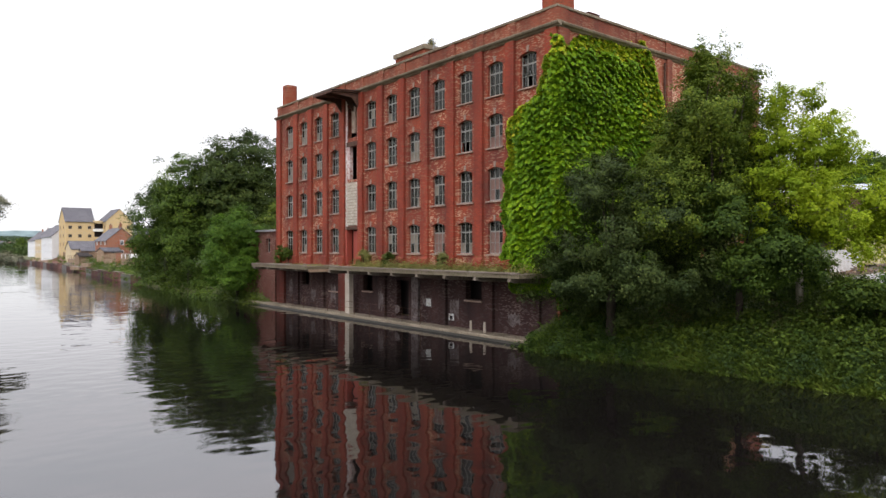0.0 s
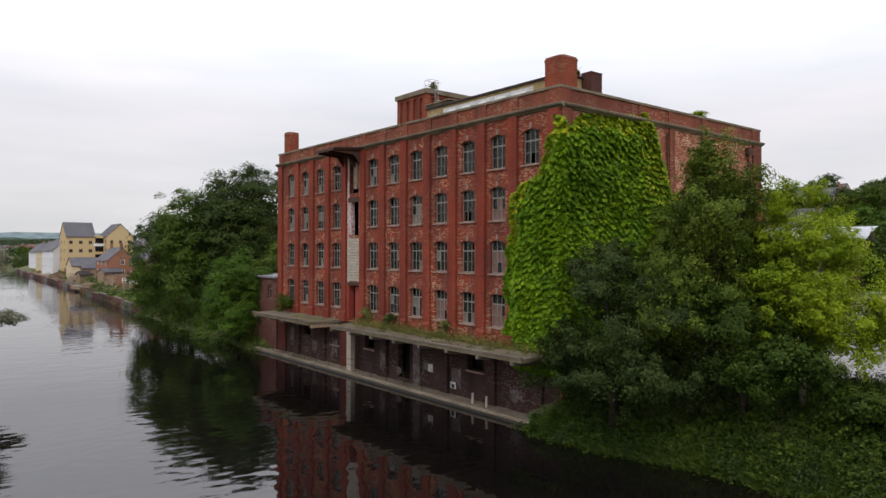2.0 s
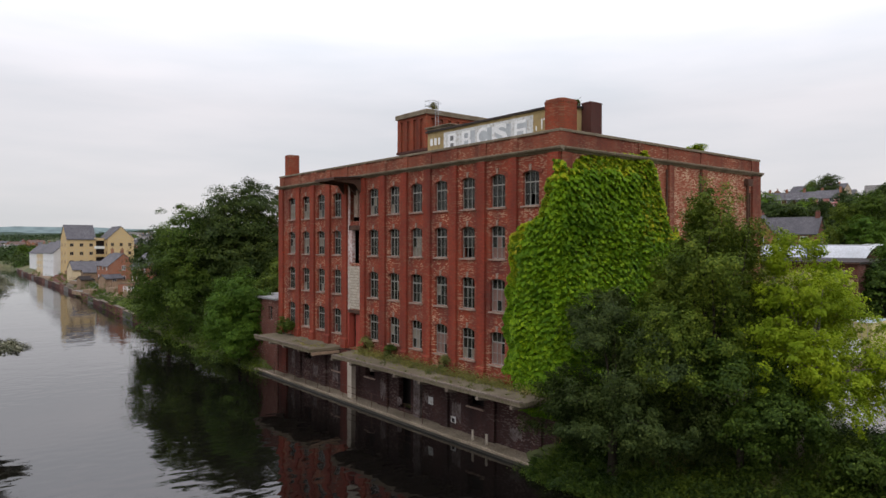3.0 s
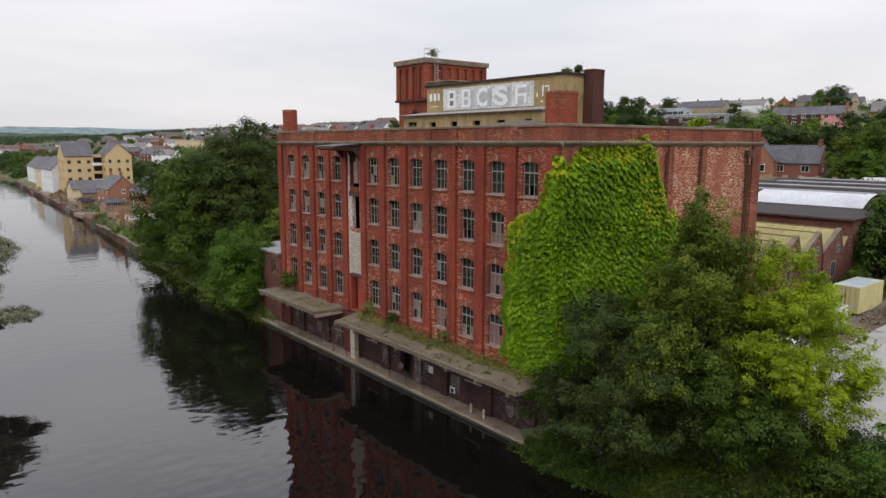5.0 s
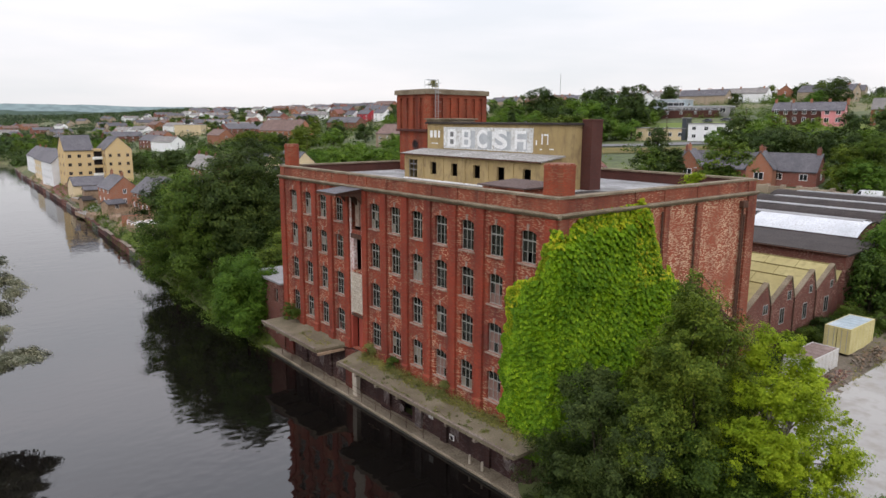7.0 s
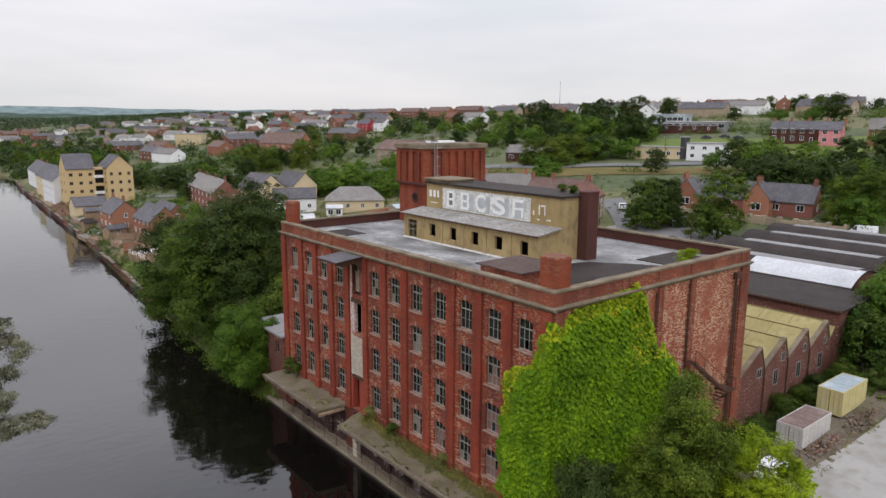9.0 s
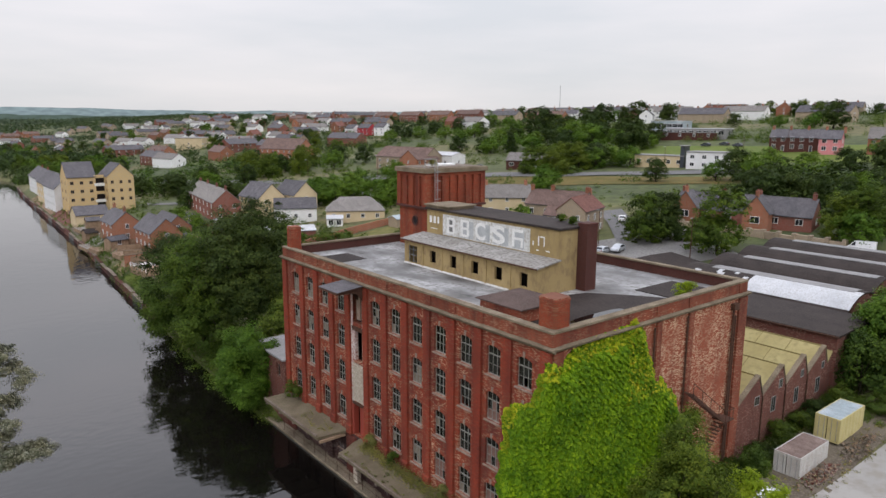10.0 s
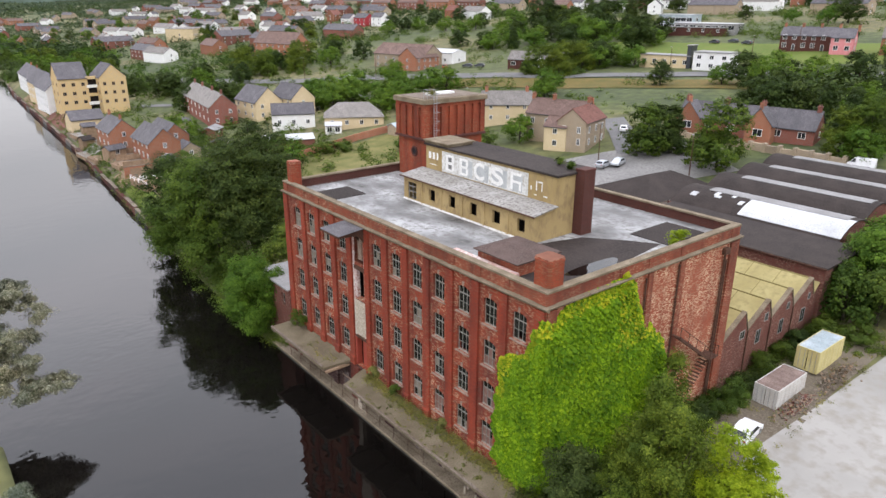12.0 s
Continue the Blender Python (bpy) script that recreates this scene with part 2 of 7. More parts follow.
M["concrete"] = rough_mat("weathered_concrete", (0.15, 0.115, 0.085), (0.23, 0.19, 0.15), (0.085, 0.065, 0.05), 0.45, 0.92, 0.5)
M["concrete_pale"] = rough_mat("pale_concrete", (0.25, 0.24, 0.215), (0.345, 0.33, 0.3), (0.26, 0.24, 0.205), 0.09, 0.9, 0.2, fine=9)
M["leanto_slab"] = rough_mat("stained_roof_slab", (0.22, 0.205, 0.18), (0.36, 0.345, 0.32), (0.13, 0.115, 0.1), 0.4, 0.8, 0.3, fine=9)
M["quay"] = rough_mat("worn_quay_stone", (0.2, 0.16, 0.11), (0.34, 0.28, 0.2), (0.13, 0.105, 0.075), 0.5, 0.92, 0.5)
M["wet_stone"] = rough_mat("wet_river_wall", (0.022, 0.018, 0.014), (0.045, 0.037, 0.028), (0.03, 0.03, 0.015), 0.8, 0.5, 0.4)
M["roof_brown"] = rough_mat("brown_felt_roof", (0.055, 0.036, 0.03), (0.095, 0.064, 0.054), (0.12, 0.09, 0.078), 0.6, 0.85, 0.3)
M["canopy_top"] = rough_mat("mossy_canopy_slab", (0.13, 0.1, 0.07), (0.21, 0.17, 0.12), (0.1, 0.095, 0.04), 0.5, 0.95, 0.5)
M["roof_felt"] = rough_mat("white_streaked_roof_felt", (0.05, 0.047, 0.043), (0.42, 0.42, 0.41), (0.14, 0.13, 0.12), 0.24, 0.7, 0.25, stretch=(1, 0.7, 1), fine=11)
M["roof_dark"] = rough_mat("dark_roof_felt", (0.019, 0.015, 0.013), (0.04, 0.031, 0.027), (0.055, 0.043, 0.037), 0.35, 0.8, 0.25)
M["olive_seam"] = rough_mat("dark_olive_felt", (0.2, 0.165, 0.06), (0.27, 0.22, 0.09), (0.15, 0.12, 0.05), 0.5, 0.9, 0.2)
M["roof_olive"] = rough_mat("olive_roof_felt", (0.29, 0.24, 0.1), (0.37, 0.315, 0.145), (0.27, 0.225, 0.1), 0.3, 0.9, 0.2, fine=6)
M["roof_grey"] = rough_mat("grey_sheet_roof", (0.2, 0.195, 0.19), (0.29, 0.285, 0.275), (0.15, 0.14, 0.13), 0.35, 0.7, 0.2, jitter=0.1)
M["roof_white"] = rough_mat("white_sheet_roof", (0.42, 0.43, 0.44), (0.58, 0.59, 0.6), (0.33, 0.32, 0.3), 0.3, 0.6, 0.15)
M["slate"] = roof_mat("slate_roof", (0.085, 0.08, 0.085), (0.13, 0.12, 0.125))
M["tile_brown"] = roof_mat("brown_tile_roof", (0.12, 0.075, 0.06), (0.17, 0.11, 0.09))
M["tile_red"] = roof_mat("red_tile_roof", (0.15, 0.062, 0.046), (0.21, 0.09, 0.066))
M["tile_grey"] = roof_mat("grey_tile_roof", (0.17, 0.155, 0.14), (0.23, 0.21, 0.19))
M["iron"] = rough_mat("rusted_iron", (0.06, 0.035, 0.028), (0.1, 0.06, 0.045), (0.15, 0.07, 0.04), 2.0, 0.75, 0.3, 0.4)
M["steel"] = rough_mat("galvanised_steel", (0.32, 0.33, 0.33), (0.42, 0.43, 0.43), (0.28, 0.27, 0.26), 2.0, 0.5, 0.1, 0.7)
M["frame"] = rough_mat("weathered_window_paint", (0.2, 0.195, 0.175), (0.34, 0.33, 0.3), (0.12, 0.1, 0.085), 2.2, 0.8, 0.3)
M["white_paint"] = plain("white_paint", (0.78, 0.78, 0.76), 0.5)
M["flaked_white"] = rough_mat("flaking_whitewash", (0.42, 0.26, 0.22), (0.7, 0.66, 0.62), (0.3, 0.1, 0.075), 0.8, 0.9, 0.4, fine=6)
M["stone_pale"] = rough_mat("pale_stone_dressing", (0.24, 0.16, 0.12), (0.36, 0.28, 0.22), (0.16, 0.09, 0.07), 1.6, 0.9, 0.4)
M["door_red"] = plain("red_oxide_paint", (0.28, 0.045, 0.026), 0.7)
M["block"] = rough_mat("concrete_block", (0.42, 0.36, 0.28), (0.52, 0.46, 0.37), (0.34, 0.28, 0.22), 1.4, 0.95, 0.4, jitter=0.12)
M["mortar"] = plain("dark_mortar", (0.16, 0.125, 0.1), 0.95)
# near-black paint in place of the shade inside rooms and openings
M["dark"] = plain("interior_shade_paint", (0.025, 0.02, 0.02), 0.95)
M["glass"] = glass_mat("dirty_window_glass", (0.15, 0.155, 0.13), 0.15)
M["board"] = rough_mat("grimy_board", (0.17, 0.145, 0.11), (0.28, 0.25, 0.2), (0.11, 0.09, 0.07), 1.2, 0.85, 0.2)
M["board_pink"] = rough_mat("faded_curtain_board", (0.17, 0.1, 0.08), (0.25, 0.15, 0.12), (0.12, 0.07, 0.055), 1.2, 0.85, 0.2)
M["bark"] = rough_mat("bark", (0.035, 0.027, 0.02), (0.06, 0.048, 0.036), (0.025, 0.02, 0.015), 2.5, 0.95, 0.6)
M["bark_pale"] = rough_mat("pale_bark", (0.2, 0.17, 0.13), (0.28, 0.25, 0.2), (0.13, 0.11, 0.09), 2.5, 0.95, 0.5)
M["container_white"] = rough_mat("chalky_white_steel", (0.5, 0.5, 0.47), (0.62, 0.62, 0.59), (0.36, 0.27, 0.2), 0.8, 0.6, 0.15)
M["container_yellow"] = rough_mat("faded_yellow_steel", (0.52, 0.44, 0.18), (0.62, 0.55, 0.27), (0.4, 0.33, 0.15), 0.8, 0.6, 0.15)
M["rust_top"] = rough_mat("rusty_steel_top", (0.17, 0.12, 0.1), (0.28, 0.21, 0.18), (0.1, 0.07, 0.055), 0.6, 0.8, 0.2)
M["blue_sheet"] = rough_mat("pale_blue_sheet", (0.27, 0.34, 0.36), (0.45, 0.51, 0.53), (0.2, 0.22, 0.22), 0.6, 0.5, 0.15)
M["asphalt"] = rough_mat("worn_asphalt", (0.17, 0.163, 0.155), (0.25, 0.24, 0.225), (0.14, 0.135, 0.125), 0.12, 0.9, 0.2)
M["road"] = rough_mat("road_asphalt", (0.13, 0.13, 0.125), (0.18, 0.175, 0.17), (0.11, 0.105, 0.1), 0.12, 0.9, 0.2)
M["carpaint_white"] = plain("white_car_paint", (0.8, 0.8, 0.8), 0.25)
M["carpaint_silver"] = plain("silver_car_paint", (0.5, 0.52, 0.54), 0.3, 0.4)
M["carpaint_red"] = plain("red_car_paint", (0.4, 0.03, 0.03), 0.3)
M["carpaint_dark"] = plain("dark_car_paint", (0.04, 0.045, 0.055), 0.3)
M["tyre"] = plain("tyre_rubber", (0.02, 0.02, 0.02), 0.9)
M["car_glass"] = plain("car_glass", (0.02, 0.022, 0.025), 0.08)
M["pink"] = plain("pink_paint", (0.62, 0.24, 0.25), 0.8)
M["crimson"] = plain("crimson_paint", (0.36, 0.03, 0.04), 0.7)
M["timber"] = rough_mat("fence_timber", (0.24, 0.16, 0.1), (0.34, 0.24, 0.16), (0.17, 0.12, 0.08), 1.2, 0.9, 0.3, jitter=0.15)
M["sign_white"] = rough_mat("flaking_sign_paint", (0.5, 0.5, 0.48), (0.7, 0.7, 0.68), (0.36, 0.33, 0.27), 0.55, 0.85, 0.2, fine=7)
M["sign_letter"] = rough_mat("white_letter_paint", (0.72, 0.72, 0.7), (0.82, 0.82, 0.8), (0.55, 0.53, 0.5), 1.0, 0.8, 0.2)
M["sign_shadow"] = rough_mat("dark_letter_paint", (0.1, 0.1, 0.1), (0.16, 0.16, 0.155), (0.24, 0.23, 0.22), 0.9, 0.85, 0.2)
M["sign_grey"] = rough_mat("grey_letter_paint", (0.26, 0.28, 0.285), (0.42, 0.44, 0.45), (0.5, 0.5, 0.48), 0.8, 0.85, 0.2)

M["leaf_ivy"] = leaf_mat("ivy_leaves", (0.075, 0.16, 0.004), (0.14, 0.265, 0.006), (0.26, 0.385, 0.01), 0.16, 0.45)
M["leaf_ivy_tip"] = leaf_mat("yellow_ivy_leaves", (0.24, 0.33, 0.012), (0.36, 0.44, 0.02), (0.46, 0.42, 0.03), 0.28, 0.8)
M["leaf_dark"] = leaf_mat("dark_tree_leaves", (0.024, 0.0448, 0.0104), (0.04, 0.0688, 0.0152), (0.0792, 0.117, 0.027), 0.22)
M["leaf_mid"] = leaf_mat("mid_green_leaves", (0.052, 0.092, 0.016), (0.088, 0.14, 0.022), (0.128, 0.18, 0.03), 0.28)
M["leaf_ash"] = leaf_mat("ash_leaves", (0.05, 0.086, 0.011), (0.09, 0.143, 0.017), (0.165, 0.218, 0.03), 0.28)
M["leaf_bright"] = leaf_mat("bright_leaves", (0.24, 0.32, 0.014), (0.35, 0.44, 0.02), (0.47, 0.53, 0.034), 0.4)
M["leaf_river"] = leaf_mat("river_tree_leaves", (0.042, 0.082, 0.013), (0.068, 0.124, 0.018), (0.11, 0.17, 0.028), 0.25, 0.2)
M["leaf_fresh"] = leaf_mat("fresh_green_leaves", (0.058, 0.12, 0.014), (0.096, 0.18, 0.02), (0.145, 0.24, 0.03), 0.28)
M["leaf_willow"] = leaf_mat("grey_green_leaves", (0.0226, 0.039, 0.00936), (0.039, 0.0616, 0.014), (0.0846, 0.114, 0.0303), 0.16)
M["leaf_silver"] = leaf_mat("silver_leaves", (0.07, 0.085, 0.045), (0.17, 0.185, 0.13), (0.38, 0.39, 0.33), 0.2)
M["leaf_shrub"] = leaf_mat("shrub_leaves", (0.0288, 0.056, 0.008), (0.0528, 0.0896, 0.012), (0.108, 0.16, 0.0216), 0.24)
# distance haze is mixed into this leaf colour: paler and bluer green
M["leaf_far_hazed"] = leaf_mat("hazed_far_leaves", (0.045, 0.07, 0.042), (0.065, 0.095, 0.058), (0.09, 0.125, 0.075), 0.2, 0.01)
M["grass"] = leaf_mat("grass_blades", (0.13, 0.15, 0.04), (0.19, 0.2, 0.06), (0.28, 0.25, 0.1), 0.25)
M["water"] = water_mat()


def ground_mat():
    m, n, l, b = mat("valley_ground")
    a = tex(n, l, "ShaderNodeTexNoise", 0.02, 6)
    c = tex(n, l, "ShaderNodeTexNoise", 0.35, 6)
    col = ramp(n, l, a.outputs["Fac"], [(0.3, (0.045, 0.065, 0.018)), (0.5, (0.085, 0.1, 0.03)), (0.62, (0.15, 0.135, 0.06)), (0.74, (0.095, 0.11, 0.034))])
    k = ramp(n, l, c.outputs["Fac"], [(0.35, (0.6, 0.62, 0.6)), (0.7, (1.25, 1.2, 1.1))])
    col = mixc(n, l, 1.0, col, k, "MULTIPLY")
    l.new(col, b.inputs["Base Color"])
    b.inputs["Roughness"].default_value = 0.95
    bump(n, l, b, c.outputs["Fac"], 0.6, 0.3)
    return m


M["ground"] = ground_mat()
M["soil"] = rough_mat("bare_soil", (0.1, 0.08, 0.056), (0.155, 0.13, 0.095), (0.19, 0.16, 0.12), 0.3, 0.95, 0.4)
M["scrub"] = rough_mat("dry_brown_scrub", (0.1, 0.085, 0.025), (0.17, 0.115, 0.04), (0.07, 0.085, 0.02), 0.12, 0.95, 0.4)
M["dry_grass"] = rough_mat("dry_rough_grass", (0.085, 0.095, 0.026), (0.19, 0.165, 0.065), (0.13, 0.13, 0.04), 0.25, 0.95, 0.5)
M["lawn"] = rough_mat("mown_grass", (0.08, 0.125, 0.022), (0.125, 0.165, 0.034), (0.14, 0.145, 0.04), 0.06, 0.95, 0.3)


# ---- building blocks ----
class Shape:
    """Gathers corners and faces of one mesh."""

    def __init__(self):
        self.v, self.f = [], []

    def add(self, pts, faces):
        k = len(self.v)
        self.v += [tuple(p) for p in pts]
        self.f += [tuple(i + k for i in q) for q in faces]
        return self

    def box(self, x0, x1, y0, y1, z0, z1):
        return self.add([(x0, y0, z0), (x1, y0, z0), (x1, y1, z0), (x0, y1, z0), (x0, y0, z1), (x1, y0, z1), (x1, y1, z1), (x0, y1, z1)],
                        [(0, 3, 2, 1), (4, 5, 6, 7), (0, 1, 5, 4), (1, 2, 6, 5), (2, 3, 7, 6), (3, 0, 4, 7)])

    def cham(self, x0, x1, y0, y1, z0, z1, c=0.03):
        """A box with its top edges chamfered."""
        return self.add([(x0, y0, z0), (x1, y0, z0), (x1, y1, z0), (x0, y1, z0),
                         (x0, y0, z1 - c), (x1, y0, z1 - c), (x1, y1, z1 - c), (x0, y1, z1 - c),
                         (x0 + c, y0 + c, z1), (x1 - c, y0 + c, z1), (x1 - c, y1 - c, z1), (x0 + c, y1 - c, z1)],
                        [(0, 3, 2, 1), (0, 1, 5, 4), (1, 2, 6, 5), (2, 3, 7, 6), (3, 0, 4, 7), (4, 5, 9, 8), (5, 6, 10, 9), (6, 7, 11, 10), (7, 4, 8, 11), (8, 9, 10, 11)])

    def prism(self, outline, axis, a, b):
        """outline: corners in the two other axes, in order; drawn out along axis from a to b."""
        def p(u, v, w):
            return {"x": (w, u, v), "y": (u, w, v), "z": (u, v, w)}[axis]
        k = len(outline)
        pts = [p(u, v, a) for u, v in outline] + [p(u, v, b) for u, v in outline]
        faces = [tuple(range(k))[::-1], tuple(range(k, 2 * k))] + [(i, (i + 1) % k, k + (i + 1) % k, k + i) for i in range(k)]
        return self.add(pts, faces)

    def tube(self, pts, radii, sides=7):
        pts = [Vector(p) for p in pts]
        rings = []
        for i, p in enumerate(pts):
            d = (pts[min(i + 1, len(pts) - 1)] - pts[max(i - 1, 0)]).normalized()
            q = d.to_track_quat("Z", "Y")
            r = radii[i] if isinstance(radii, (list, tuple)) else radii
            rings.append([p + q @ Vector((r * math.cos(2 * math.pi * s / sides), r * math.sin(2 * math.pi * s / sides), 0)) for s in range(sides)])
        faces = []
        for i in range(len(pts) - 1):
            for s in range(sides):
                t = (s + 1) % sides
                faces.append((i * sides + s, i * sides + t, (i + 1) * sides + t, (i + 1) * sides + s))
        faces += [tuple(range(sides))[::-1], tuple(range((len(pts) - 1) * sides, len(pts) * sides))]
        return self.add([p for r in rings for p in r], faces)

    def mesh(self, name, material, smooth=False, weld=False):
        me = bpy.data.meshes.new(name)
        me.from_pydata(self.v, [], self.f)
        bm = bmesh.new()
        bm.from_mesh(me)
        if weld:
            bmesh.ops.remove_doubles(bm, verts=bm.verts, dist=0.0005)
        bmesh.ops.recalc_face_normals(bm, faces=bm.faces)
        bm.to_mesh(me)
        bm.free()
        me.materials.append(material)
        if smooth:
            me.polygons.foreach_set("use_smooth", [True] * len(me.polygons))
        return me


def part(name, shape, material, parent=None, label="", at=None, smooth=False):
    me = shape if isinstance(shape, bpy.types.Mesh) else shape.mesh(name, material, smooth)
    ob = new(name, me)
    if parent:
        ob.parent = parent
    if at:
        ob.location = at
    if label:
        tagged(ob, label)
    return ob


def thing(name, label, category, at=(0, 0, 0), turn=0.0, group="", kind=""):
    ob = new(name)
    ob.empty_display_size = 0.2
    ob.matrix_basis = pose(*at, 0, 0, turn)
    return tagged(ob, label, category, group, kind)


def quads_mesh(name, pts, material):
    """pts: array (n, 4, 3) of loose four-cornered leaves."""
    n = len(pts)
    me = bpy.data.meshes.new(name)
    me.vertices.add(4 * n)
    me.loops.add(4 * n)
    me.polygons.add(n)
    me.vertices.foreach_set("co", np.ascontiguousarray(pts, dtype=np.float32).ravel())
    me.loops.foreach_set("vertex_index", np.arange(4 * n, dtype=np.int32))
    me.polygons.foreach_set("loop_start", np.arange(0, 4 * n, 4, dtype=np.int32))
    me.update(calc_edges=True)
    me.materials.append(material)
    return me


def leaves(rng, c, nrm, size, ratio=0.62, fold=0.25):
    """Pointed leaves at centres c with normals nrm."""
    n = len(c)
    nrm = nrm / (np.linalg.norm(nrm, axis=1, keepdims=True) + 1e-9)
    a = rng.normal(size=(n, 3))
    a -= nrm * (a * nrm).sum(1, keepdims=True)
    a /= np.linalg.norm(a, axis=1, keepdims=True) + 1e-9
    b = np.cross(nrm, a)
    s = np.broadcast_to(np.asarray(size, float), (n,))[:, None] * rng.uniform(0.65, 1.3, (n, 1)) * 0.5
    lift = nrm * s * fold
    return np.stack([c - a * s - lift, c + b * s * ratio + lift * 0.4, c + a * s - lift, c - b * s * ratio + lift * 0.4], axis=1)


# ---- ground, river ----
RISE = ((-60, 3.2), (0, 3.2), (6, 3.7), (30, 4.2), (60, 6.5), (100, 12), (118, 14.5), (150, 18), (185, 20.5), (250, 29), (330, 37), (430, 42.5), (600, 43), (900, 38), (2500, 38))
BANK = ((-400, 4), (-60, 1), (-19, -0.5), (-10, -0.7), (-3, -2.4), (1, -2.0), (4, 0.6), (40, 0.6), (46, -1.6), (70, -1.0), (102, 0.6), (133, 2.3), (190, 6), (285, 9.5), (363, 13), (450, 20), (500, 6), (540, -40), (640, -70), (800, -80))


def table(rows, u):
    return float(np.interp(u, [r[0] for r in rows], [r[1] for r in rows]))


def bank(y):
    return table(BANK, y)


def far_hills(x, y, land):
    """The valley floor rolls gently and ends in a long level ridge."""
    d = math.hypot(x, y)
    roll = min(1.0, max(0.0, (d - 900) / 900)) * (6 + 9 * noise.noise((x / 700, y / 700, 3.1)))
    roll += min(1.0, max(0.0, (d - 1100) / 1000)) * max(0.0, 30 - land)
    k = min(1.0, max(0.0, (d - 2700) / 1700))
    k = k * k * (3 - 2 * k)
    return (land + roll) * (1 - k) + k * (36 + 10 * noise.noise((x / 1200, y / 1200, 7.7)) + 4 * noise.noise((x / 350, y / 350, 1.7)))


def ground(x, y):
    u = x - bank(y)
    land = table(RISE, x - 0.08 * max(0.0, y - 150))
    land += 0.5 * noise.noise((x / 23, y / 23, 0)) * min(1, max(0, x - 20) / 30)
    if u < -33.0:
        land = 1.0 + 0.02 * min(60, -33.0 - u)
    if u > -1 and u < 7:
        k = max(0.0, u) / 7
        land = -1.2 * (1 - min(1, (u + 1))) * (u < 0) + (land * (1 - (1 - k) ** 2) + 0.15 * (1 - k)) * (u >= 0)
    elif -33.0 <= u <= -1:
        land = -1.5
    return far_hills(x, y, land)


def build_ground():
    us = [-4800, -3500, -2500, -1700, -1100, -700, -450, -300, -200, -130, -90, -65, -50, -42, -36, -34, -33.1, -32.9, -28, -16, -5, -1.05, -0.5, 0, 0.5, 1.2, 2, 3, 4, 5.5, 7]
    us += list(np.arange(9, 60, 3)) + list(np.arange(60, 250, 6)) + list(np.arange(250, 640, 16)) + [680, 740, 820, 920, 1050, 1250, 1500, 1800, 2200, 2700, 3300, 4000, 4800]
    ys = [-1500, -800, -400, -200, -120, -80, -60] + list(np.arange(-50, 60, 2.0)) + list(np.arange(60, 320, 6)) + list(np.arange(320, 640, 16)) + [680, 740, 820, 920, 1050, 1250, 1500, 1800, 2200, 2700, 3300, 4000, 4800]
    s = Shape()
    for y in ys:
        s.v += [(bank(y) + u, y, ground(bank(y) + u, y)) for u in us]
    k = len(us)
    s.f = [(j * k + i, j * k + i + 1, (j + 1) * k + i + 1, (j + 1) * k + i) for j in range(len(ys) - 1) for i in range(k - 1)]
    ob = new("ground", s.mesh("ground", M["ground"], True))
    tagged(ob, "rough green valley ground rising to a hillside", "ground", kind="structure")


build_ground()
water = Shape()
wy = [-300, -100, -40, 0, 60, 120, 200, 300, 400, 450, 500, 540, 600, 660]
for y in wy:
    water.v += [(bank(y) - 35.5, y, 0), (bank(y) - 15, y, 0), (bank(y) + 1.5, y, 0)]
water.f = [(3 * j + i, 3 * j + i + 1, 3 * j + i + 4, 3 * j + i + 3) for j in range(len(wy) - 1) for i in (0, 1)]
tagged(new("water", water.mesh("water", M["water"])), "dark brown slow river water with faint ripples", "river", kind="structure")


def drape(name, label, category, material, rows, width, lift):
    """A ribbon on the ground along rows of (x, y), width wide."""
    pts = []
    for (xa, ya), (xb, yb) in zip(rows, rows[1:]):
        k = max(1, int(math.hypot(xb - xa, yb - ya) / 4))
        pts += [(xa + (xb - xa) * i / k, ya + (yb - ya) * i / k) for i in range(k)]
    pts.append(rows[-1])
    s = Shape()
    nseg = max(2, int(width / 3))
    for i, (x, y) in enumerate(pts):
        (xa, ya), (xb, yb) = pts[max(0, i - 1)], pts[min(len(pts) - 1, i + 1)]
        d = math.hypot(xb - xa, yb - ya)
        px, py = -(yb - ya) / d, (xb - xa) / d
        for j in range(nseg + 1):
            o = (j / nseg - 0.5) * width
            s.v.append((x + px * o, y + py * o, ground(x + px * o, y + py * o) + lift))
    k = nseg + 1
    s.f = [(i * k + j, i * k + j + 1, (i + 1) * k + j + 1, (i + 1) * k + j) for i in range(len(pts) - 1) for j in range(nseg)]
    return tagged(new(name, s.mesh(name, material, True)), label, category, kind="structure")


drape("yard", "pale worn concrete yard beside the sheds", "yard", M["concrete_pale"], [(8, -19), (20, -17), (40, -18), (95, -22)], 19, 0.12)
drape("road", "grey main road along the foot of the hill", "road", M["road"], [(70, 330), (99, 239), (136, 176), (153, 135), (172, 112), (186, 88), (205, 40), (225, -20)], 9, 0.3)
drape("car_park", "pale grey asphalt car park", "car park", M["asphalt"], [(66, 62), (84, 55), (100, 46)], 24, 0.15)
drape("side_street", "grey side street by the stone house", "road", M["road"], [(92, 60), (104, 72), (113, 82)], 6, 0.2)
drape("garden_lane", "pale grey lane between the gardens", "road", M["asphalt"], [(27, 146), (33.5, 172), (38, 186), (41, 206)], 4.5, 0.2)
drape("lane", "grey lane behind the gardens", "road", M["road"], [(40, 250), (70, 215), (95, 185), (100, 150), (96, 110)], 5, 0.2)
